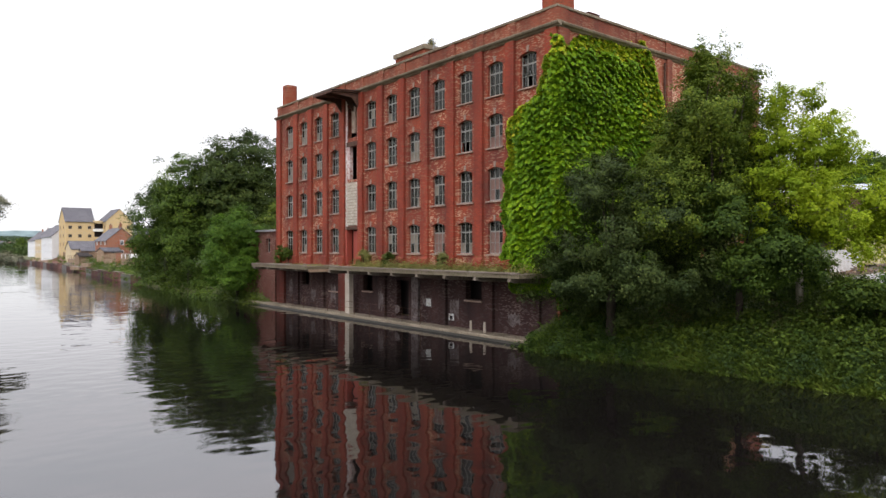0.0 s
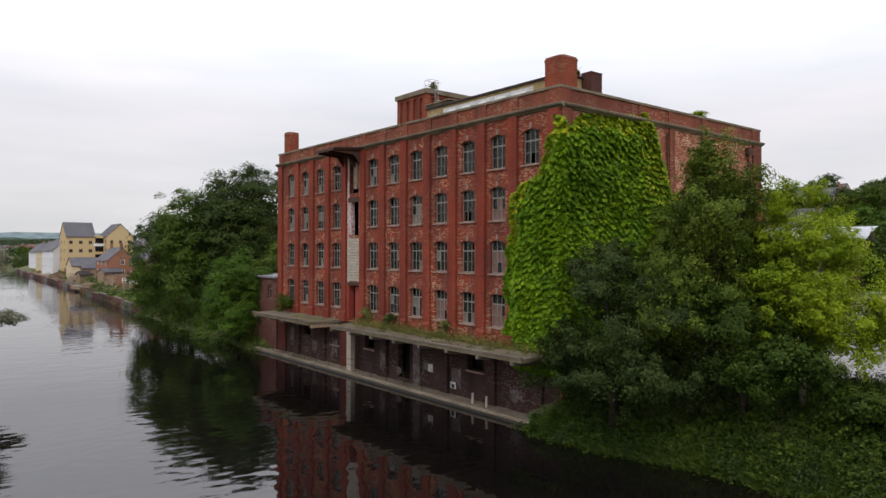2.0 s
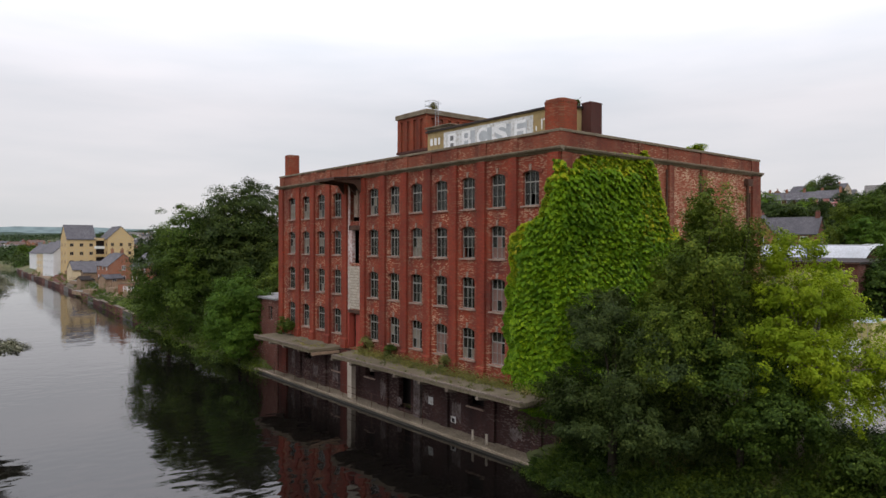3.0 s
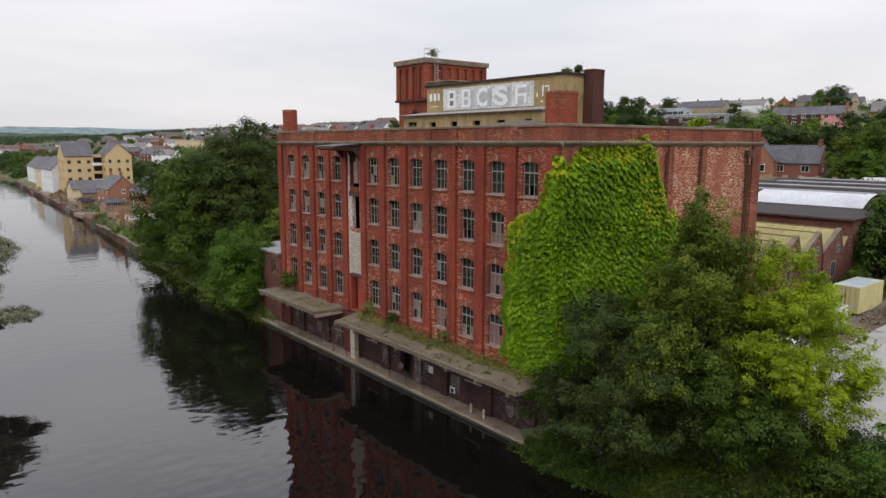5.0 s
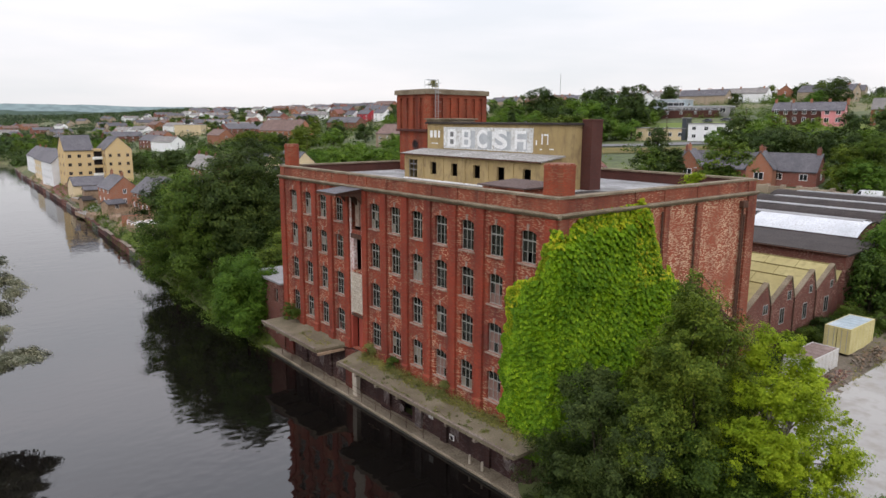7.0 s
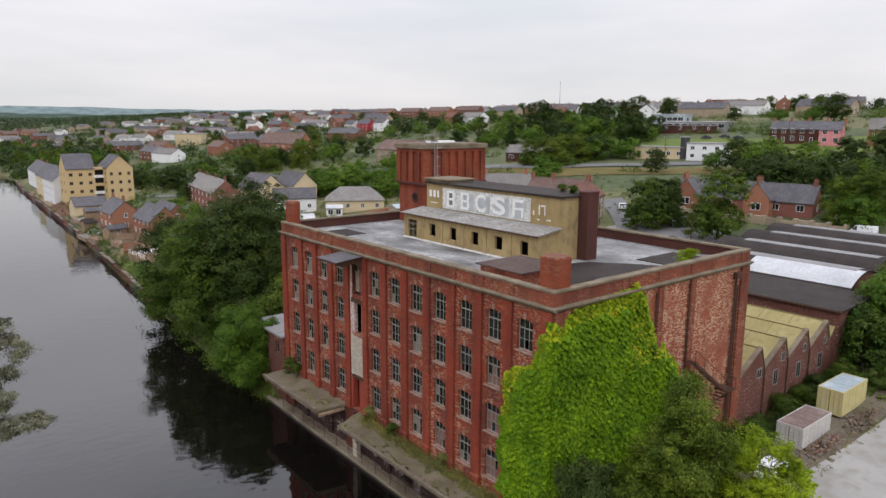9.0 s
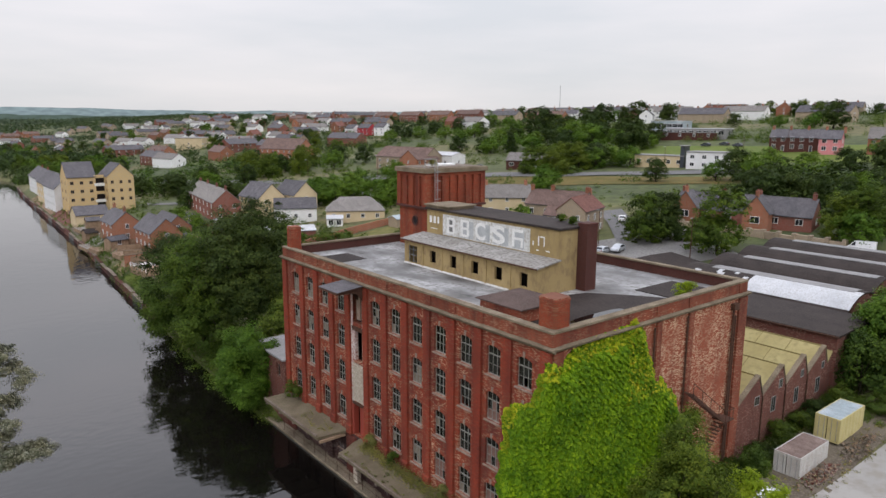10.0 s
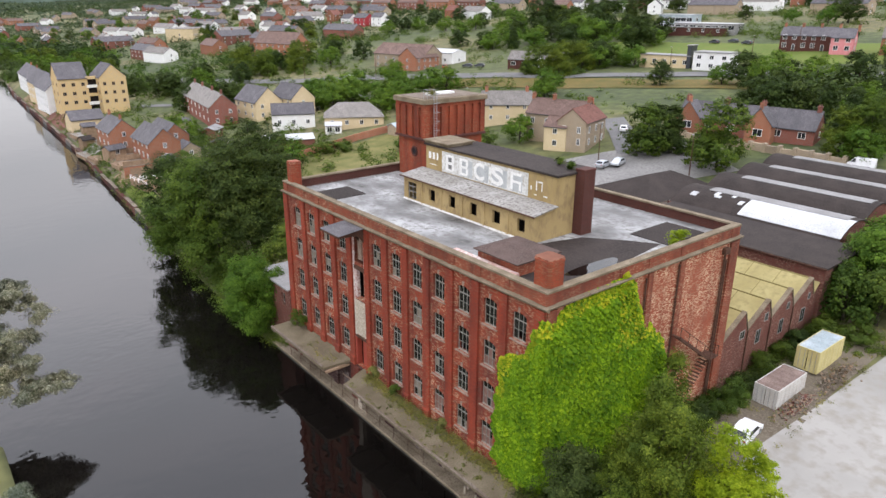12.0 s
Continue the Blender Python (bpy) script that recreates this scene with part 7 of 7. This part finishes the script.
# gardens, fences, wall along the river
rw = thing("river_wall", "low stone and brick river wall", "wall", kind="structure")
for k in range(32):
    y0, y2 = 98 + 9.5 * k, 98 + 9.5 * (k + 1)
    b0, b1 = bank(y0), bank(y2)
    h = 1.15 + 0.12 * (k * 7 % 5)
    part("wall_run", Shape().add([(b0 - 0.2, y0, -1), (b1 - 0.2, y2, -1), (b1 - 0.2, y2, h), (b0 - 0.2, y0, h), (b0 + 0.4, y0, -1), (b1 + 0.4, y2, -1), (b1 + 0.4, y2, h), (b0 + 0.4, y0, h)],
                                 [(0, 1, 2, 3), (7, 6, 5, 4), (3, 2, 6, 7), (0, 3, 7, 4), (1, 5, 6, 2)]), M[("brick_dark", "wet_stone", "brick_shed", "brick_dark", "brick_low")[k % 5]], rw)
    part("coping", Shape().add([(b0 - 0.3, y0, h), (b1 - 0.3, y2, h), (b1 + 0.5, y2, h), (b0 + 0.5, y0, h), (b0 - 0.3, y0, h + 0.12), (b1 - 0.3, y2, h + 0.12), (b1 + 0.5, y2, h + 0.12), (b0 + 0.5, y0, h + 0.12)],
                               [(0, 3, 2, 1), (4, 5, 6, 7), (0, 1, 5, 4), (1, 2, 6, 5), (2, 3, 7, 6), (3, 0, 4, 7)]), M["concrete" if k % 3 else "brick_dark"], rw)
for k in range(16):
    y = 112 + 8.6 * k
    x = bank(y) + 4.0
    z = ground(x + 4, y)
    f = thing("garden_fence", "weathered timber garden fence", "fence", (x, y, z), 0, "garden fences")
    for j in range(4):
        part("post", Shape().box(j * 2.4 - 0.05, j * 2.4 + 0.05, -0.05, 0.05, -0.5, 1.6), M["timber"], f)
    for j in range(3):
        part("panel", Shape().box(j * 2.4 + 0.05, j * 2.4 + 2.35, -0.02, 0.02, 0.1, 1.5), M["timber" if k != 2 else "white_paint"], f)

for k, (x, y, w_, d_, h_, wall, roof, cols) in enumerate(((12.5, 205, 4, 3, 2.2, "timber", "slate", 0), (8.5, 190, 3.5, 3, 2.2, "timber", "roof_dark", 0), (9.4, 163, 5, 3, 2.3, "timber", "slate", 1), (15.5, 140, 4, 3, 2.2, "timber", "roof_grey", 0), (36, 190, 6, 4, 2.5, "stone_house", "slate", 1), (38, 168, 7, 4, 2.6, "brick_red", "roof_grey", 1), (33, 150, 5, 4, 2.4, "timber", "roof_dark", 0), (55, 205, 6, 4, 2.6, "brick_house", "tile_grey", 1), (66, 200, 8, 6, 3.0, "render_cream", "tile_grey", 2), (80, 160, 5, 4, 2.5, "timber", "roof_dark", 0), (80, 118, 6, 4, 2.5, "stone_house", "blue_sheet", 1), (86, 112, 4, 3, 2.2, "timber", "roof_dark", 0))):
    house("outbuilding", "small pitched-roof garden outbuilding beside a house", x, y, 10 * k, w_, d_, h_, 0.8, wall, roof, cols, 1 if cols else 0, 0, (), category="outbuilding", group="outbuildings", back=False)
for x, y, w_, d_, h_ in ((6.8, 181, 4.6, 9.0, 0.25), (7.0, 169, 4.6, 7.0, 0.5), (8.2, 127, 6.0, 10.0, 0.6), (10.5, 205, 5.0, 8.0, 0.3), (8.6, 151, 4.5, 6.0, 0.4)):
    z = ground(x, y)
    deck = thing("garden_deck", "raised timber garden deck above the river wall", "deck", (x, y, z), 4, "garden decks")
    part("deck_frame", Shape().box(-w_ / 2, w_ / 2, -d_ / 2, d_ / 2, -0.8, h_ - 0.05), M["timber"], deck)
    for i in range(int(w_ / 0.5)):
        part("board", Shape().box(-w_ / 2 + 0.5 * i + 0.02, -w_ / 2 + 0.5 * i + 0.47, -d_ / 2, d_ / 2, h_ - 0.05, h_), M["timber" if h_ > 0.3 else "concrete_pale"], deck)
    for i in range(5):
        part("post", Shape().box(-w_ / 2, -w_ / 2 + 0.1, -d_ / 2 + i * (d_ - 0.1) / 4, -d_ / 2 + i * (d_ - 0.1) / 4 + 0.1, h_, h_ + 1.0), M["white_paint" if y < 140 else "timber"], deck)
    for q in (0.5, 0.95):
        part("rail", Shape().box(-w_ / 2 + 0.02, -w_ / 2 + 0.08, -d_ / 2, d_ / 2, h_ + q, h_ + q + 0.08), M["white_paint" if y < 140 else "timber"], deck)
gb = thing("garden_brick_wall", "orange brick wall across a garden terrace", "wall", (9.0, 139.4, ground(9, 139.4)), 0)
part("wall", Shape().box(-3.4, 3.4, -0.15, 0.15, -1, 1.7), M["brick_house"], gb)
part("coping", Shape().cham(-3.5, 3.5, -0.2, 0.2, 1.7, 1.82), M["concrete"], gb)
# cars
car(81, 58.8, 10, "carpaint_silver", "silver car in the car park")
car(83.8, 57.2, 195, "carpaint_silver", "pale blue-grey car in the car park")
car(104.5, 71.8, 35, "carpaint_white", "white car on the side street")
car(146, 193, 40, "carpaint_red", "red car by the large house")
car(152, 186, 120, "carpaint_dark", "dark car by the large house")
car(155, 182, 120, "carpaint_dark", "dark car beside the other")
car(107.5, 19.0, 100, "carpaint_white", "white van behind the works hall", ground(107.5, 19) - 0.1, True, "vans")
car(112, 214, 120, "carpaint_white", "white van on the main road", None, True, "vans")
for x, y in ((236, 128), (240, 122), (238, 115)):
    car(x, y, 80, "carpaint_dark", "dark car above the playing field")

# street lamps and poles
for x, y, h in ((84.6, 40.8, 9), (83.5, 62.2, 8.5), (150, 150, 9), (176, 108, 9), (120, 205, 9), (104, 235, 9), (205, 95, 9), (228, 90, 9), (96, 120, 8)):
    p = thing("street_lamp", "tall dark grey street lamp", "street lamp", (x, y, ground(x, y)), 0, "street lamps")
    part("pole", Shape().tube([(0, 0, -0.5), (0, 0, h * 0.6), (0, 0, h)], [0.11, 0.09, 0.06], 7), M["iron"], p)
    part("arm", Shape().tube([(0, 0, h), (-0.5, -0.3, h + 0.15), (-1.2, -0.6, h + 0.2)], 0.045, 6), M["steel"], p)
    part("lamp_head", Shape().cham(-1.7, -1.1, -0.75, -0.45, h + 0.14, h + 0.28, 0.04), M["steel"], p)
mast = thing("radio_mast", "thin mast on the skyline", "mast", (470, 420, ground(470, 420)))
part("pole", Shape().tube([(0, 0, -1), (0, 0, 30)], [0.4, 0.15], 6), M["steel"], mast)

# ---- trees of the town: a few grown once, then repeated ----
def far_tree(label, blobs, clumps, per, spread, leaf, material, r, seed, x, y, group="town trees"):
    return tree("tree", label, x, y, ground(x, y), blobs, clumps, per, spread, leaf, material, r, seed, group=group, limbs=6)


kinds = [
    far_tree("round dark green town tree", [(0, 0, 5.0, 4.2, 4.2, 5.0), (1.5, 1, 3.4, 3.4, 3.4, 3.4)], 150, 30, 1.2, 0.5, "leaf_dark", 0.25, 201, 136, 24),
    far_tree("broad mid-green town tree", [(0, 0, 4.6, 4.8, 4.4, 4.4), (-2, 1, 3.2, 3.6, 3.6, 3.2)], 150, 30, 1.2, 0.5, "leaf_fresh", 0.25, 202, 140, 32),
    far_tree("tall narrow dark conifer", [(0, 0, 3.4, 2.3, 2.3, 3.6), (0, 0, 6.6, 1.7, 1.7, 3.6), (0.4, -0.4, 2.0, 2.2, 2.2, 2.0)], 330, 34, 0.9, 0.38, "leaf_dark", 0.25, 203, 96.6, 53.0),
    far_tree("feathery light green tree", [(0, 0, 5.6, 4.0, 4.0, 5.6), (1, -1, 3.0, 3.8, 3.8, 3.2), (0, 0, 3.4, 3.4, 3.4, 3.2)], 340, 34, 0.95, 0.38, "leaf_ash", 0.25, 204, 146, 12),
    far_tree("low spreading green bush", [(0, 0, 1.9, 3.2, 3.0, 2.2)], 90, 26, 0.9, 0.42, "leaf_mid", 0.1, 205, 66, 108),
]
ends = []


def grove(n, xr, yr, which, gap=4.0, seed=0, test=lambda x, y: True):
    r = random.Random(seed)
    made = tries = 0
    while made < n and tries < n * 30:
        tries += 1
        x, y = r.uniform(*xr), r.uniform(*yr)
        if not test(x, y) or any(math.hypot(x - a, y - b) < gap for a, b in ends[-140:]):
            continue
        if any(math.hypot(x - a, y - b) < c * 0.6 for a, b, c in taken):
            continue
        ends.append((x, y))
        copy_thing(kinds[r.choice(which)], pose(x, y, ground(x, y) - r.uniform(0.1, 1.4), 0, 0, r.uniform(0, 360)))
        made += 1


grove(26, (124, 158), (-10, 62), (0, 0, 1, 2, 0), 4.5, 1)
grove(24, (196, 250), (150, 250), (0, 1, 1, 0, 2), 6, 3)
grove(16, (80, 116), (146, 192), (1, 1, 4), 5, 4)
grove(22, (48, 88), (216, 300), (0, 0, 1, 4), 5, 5)
grove(10, (150, 176), (134, 150), (1, 4, 3), 5, 6)
grove(16, (96, 150), (250, 330), (1, 0, 3), 6, 7)
grove(10, (26, 60), (118, 170), (4, 1, 4), 5, 8, lambda x, y: x < 36 or y < 124)
grove(24, (200, 330), (240, 400), (1, 0, 0, 3), 8, 9)
grove(40, (330, 560), (20, 560), (0, 1, 0, 3), 12, 10)
grove(50, (60, 340), (400, 900), (0, 1, 0, 3, 1), 12, 11, lambda x, y: x - bank(min(y, 800)) > 30)
grove(36, (28, 75), (300, 560), (0, 1, 4, 3), 6, 12, lambda x, y: 14 < x - bank(y) < 60)
grove(30, (-20, 60), (560, 760), (0, 1, 0), 6, 13)
grove(14, (205, 245), (20, 60), (0, 1, 0), 6, 15)
grove(8, (176, 190), (128, 160), (1, 0), 6, 16)
grove(14, (58, 110), (-40, 0), (0, 1), 7, 17)
for x, y, k, size in ((84.6, 87.5, 1, 0.8), (94.6, 57.6, 0, 1.15), (93.2, 56.6, 3, 1.0), (92.2, 39.6, 3, 1.25), (79.1, 180, 1, 1.05), (86.5, 173.5, 1, 1.1), (83, 184, 1, 0.95), (127.7, 119, 1, 0.95), (99, 48, 4, 0.8), (114, 26, 3, 0.85), (110, 21, 1, 0.8), (118, 22, 3, 1.0), (78, 92, 4, 0.9), (100, 62, 4, 0.8), (68, 100, 4, 0.7), (250, 200, 0, 1.7), (262, 190, 2, 1.5)):
    copy_thing(kinds[k], pose(x, y, ground(x, y) - 0.3, 0, 0, 37 * x) @ Matrix.Scale(size, 4))


# single trees that stand out on the slope and the crest
for j, (x, y, h, k) in enumerate(((253.6, 242.3, 19, 0), (244.7, 254.7, 15, 1), (228.2, 194, 14, 1), (211.4, 169.6, 14.5, 1), (218.1, 153.8, 15.5, 0), (348.6, 243.9, 15, 0), (346, 218.2, 13, 0), (243.8, 158, 10, 0), (307.7, 106.5, 14, 0), (300.6, 112.2, 9, 1), (312, 133.6, 7, 1), (311.8, 156.9, 8, 0), (339.7, 263.5, 14, 0), (167.9, 77.4, 11, 0), (166.7, 67.9, 12, 1), (178.0, 60.0, 10, 1), (181.0, 50.0, 11, 0), (188.0, 40.0, 13, 0), (181.5, 70.0, 7.5, 0), (164.8, 82.1, 7.5, 1), (123.7, 116.5, 7, 1), (155.8, 97.4, 8.5, 0))):
    copy_thing(kinds[k], pose(x, y, ground(x, y) - 0.3, 0, 0, 71 * j) @ Matrix.Scale(h / 10.0, 4))


def thicket(name, label, seed, n, test, xr, yr, rad, material, per=110, leaf=0.2):
    """Woods and hedges between the houses, too many to count: low crowns of leaves."""
    rng = np.random.default_rng(seed)
    c, tries = [], 0
    while len(c) < n and tries < 40 * n:
        tries += 1
        x, y = rng.uniform(*xr), rng.uniform(*yr)
        if test(x, y) and not any(abs(x - a_) < c_ * 0.55 and abs(y - b_) < c_ * 0.55 for a_, b_, c_ in taken):
            c.append((x, y, ground(x, y)))
    c = np.array(c)
    r = rng.uniform(*rad, len(c))
    d = rng.normal(size=(len(c), per, 3))
    d /= np.linalg.norm(d, axis=2, keepdims=True)
    d[..., 2] = np.abs(d[..., 2])
    lump = 0.8 + 0.35 * np.sin(5 * d[..., 0:1] + 3 * d[..., 1:2] + r[:, None, None] * 9)
    pts = c[:, None, :] + d * lump * r[:, None, None] * np.array([1, 1, 1.25]) * rng.uniform(0.75, 1.0, (len(c), per, 1))
    nrm = d + np.array([0, 0, 0.4]) + rng.normal(size=d.shape) * 0.3
    me = quads_mesh(name, leaves(rng, pts.reshape(-1, 3), nrm.reshape(-1, 3), np.repeat(r * leaf, per), 0.8), M[material])
    tagged(new(name, me), label, "woods", kind="stuff")


thicket("hillside_woods", "dense dark woods on the hillside", 311, 330, lambda x, y: noise.noise((x / 32, y / 32, 1)) > 0.12 and not (200 < x < 245 and y < 175), (196, 420), (-20, 420), (2.0, 4.2), "leaf_river", 200, 0.14)
thicket("hillside_scrub", "mid-green scrub and gardens on the hillside", 312, 1250, lambda x, y: noise.noise((x / 50, y / 50, 5)) > -0.15 and not (200 < x < 245 and y < 175), (150, 460), (-20, 560), (1.2, 3.4), "leaf_mid", 130, 0.16)
thicket("garden_hedges", "garden shrubs and hedges between the houses", 313, 950, lambda x, y: x - bank(y) > 9 and noise.noise((x / 20, y / 20, 9)) > -0.12 and not (66 < x < 112 and 30 < y < 80), (14, 130), (100, 360), (0.7, 2.6), "leaf_mid")
thicket("cottage_woods", "dark woods behind the cottages", 314, 190, lambda x, y: x > 126 + 0.1 * y, (126, 172), (-30, 62), (3.2, 6.4), "leaf_dark", 110, 0.2)
thicket("valley_woods", "dark woods along the valley floor", 315, 3600, lambda x, y: x - bank(min(y, 800)) > 22 and noise.noise((x / 110, y / 110, 3)) > -0.28, (20, 700), (330, 1700), (2.8, 6.4), "leaf_dark", 70, 0.21)
thicket("bend_woods", "trees closing the river's bend", 316, 260, lambda x, y: x > bank(min(y, 800)) - 90, (-60, 90), (500, 640), (5, 9), "leaf_dark", 80, 0.25)
thicket("skyline_trees", "dark trees along the hill's crest", 318, 230, lambda x, y: noise.noise((x / 40, y / 40, 6)) > -0.25, (420, 540), (-60, 560), (3.5, 7.0), "leaf_dark", 120, 0.2)
thicket("flats_woods", "dark trees behind the riverside flats", 319, 130, lambda x, y: x - bank(y) > 26, (40, 150), (265, 400), (2.5, 5.5), "leaf_river", 110, 0.2)
thicket("riverside_shrubs", "brown-green shrubs between the river wall and the flats", 320, 130, lambda x, y: 1.2 < x - bank(y) < 5.5, (-20, 60), (170, 330), (0.4, 1.1), "leaf_ash", 80, 0.24)
thicket("bend_bank_trees", "dark trees along the bank at the river's bend", 324, 70, lambda x, y: 1 < x - bank(y) < 22, (-10, 60), (395, 500), (2.6, 5.5), "leaf_dark", 120, 0.2)
thicket("bend_willows", "yellow-green willows at the river's bend", 321, 9, lambda x, y: 1 < x - bank(y) < 16, (0, 80), (395, 450), (3.0, 5.0), "leaf_fresh", 160, 0.17)
thicket("embankment_scrub", "brown-green scrub on the road embankment", 322, 120, lambda x, y: 12.5 < ground(x, y) < 16.8, (100, 185), (60, 260), (0.6, 1.7), "leaf_ash", 80, 0.22)
thicket("slope_trees", "mixed green trees on the slope below the terrace", 323, 120, lambda x, y: x > 150 + 0.25 * y and (x < 200 or y < 40) and not y > 70, (150, 224), (-30, 92), (2.0, 4.2), "leaf_mid", 110, 0.2)
thicket("roadside_bushes", "young trees along the embankment", 317, 26, lambda x, y: 12 < ground(x, y) < 17, (100, 170), (66, 260), (0.8, 2.4), "leaf_mid", 70, 0.24)


def ridge(name, label, far, base, seed, colour):
    """A backdrop ridge closing the distance, its haze painted as a glowing colour."""
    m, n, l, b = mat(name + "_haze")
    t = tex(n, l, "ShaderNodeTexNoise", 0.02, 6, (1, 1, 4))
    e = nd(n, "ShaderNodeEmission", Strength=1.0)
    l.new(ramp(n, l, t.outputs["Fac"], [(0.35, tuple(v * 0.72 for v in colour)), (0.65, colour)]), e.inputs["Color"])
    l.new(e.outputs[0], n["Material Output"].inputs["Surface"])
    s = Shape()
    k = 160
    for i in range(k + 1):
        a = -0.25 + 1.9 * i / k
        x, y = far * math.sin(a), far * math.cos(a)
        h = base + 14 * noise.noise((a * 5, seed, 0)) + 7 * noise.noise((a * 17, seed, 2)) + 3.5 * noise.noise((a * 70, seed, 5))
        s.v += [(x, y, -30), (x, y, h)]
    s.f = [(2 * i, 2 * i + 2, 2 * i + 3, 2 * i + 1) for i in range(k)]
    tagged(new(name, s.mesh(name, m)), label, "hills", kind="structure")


ridge("backdrop_ridge", "glowing pale blue ridge with painted haze on the horizon", 4650, 108, 3.3, (0.3, 0.385, 0.42))
ridge("backdrop_hills", "glowing blue-green hills with painted haze before the horizon", 3500, 64, 8.1, (0.12, 0.165, 0.145))


def woods():
    """Far woods on the valley's sides, too many to count."""
    rng = np.random.default_rng(301)
    c = []
    while len(c) < 13000:
        d, a = 620 + 2700 * rng.random() ** 0.75, rng.uniform(0.02, 1.3)
        x, y = d * math.sin(a), d * math.cos(a)
        if noise.noise((x / 260, y / 260, 2)) > -0.2 - 0.15 * (d > 1500):
            c.append((x, y, ground(x, y)))
    c = np.array(c)
    dist = np.linalg.norm(c[:, :2], axis=1)
    rad = np.clip(dist / 170, 5, 15) * rng.uniform(0.7, 1.3, len(c))
    q = rng.normal(size=(len(c), 16, 3)) * np.array([0.8, 0.8, 0.16])
    pts = c[:, None, :] + q * rad[:, None, None]
    nrm = q + np.array([0, 0, 0.7])
    size = np.repeat(rad * 0.45, 16)
    me = quads_mesh("far_woods", leaves(rng, pts.reshape(-1, 3), nrm.reshape(-1, 3), size), M["leaf_far_hazed"])
    tagged(new("far_woods", me), "dark green woods on the far valley sides, paled by painted haze", "woods", kind="stuff")


woods()
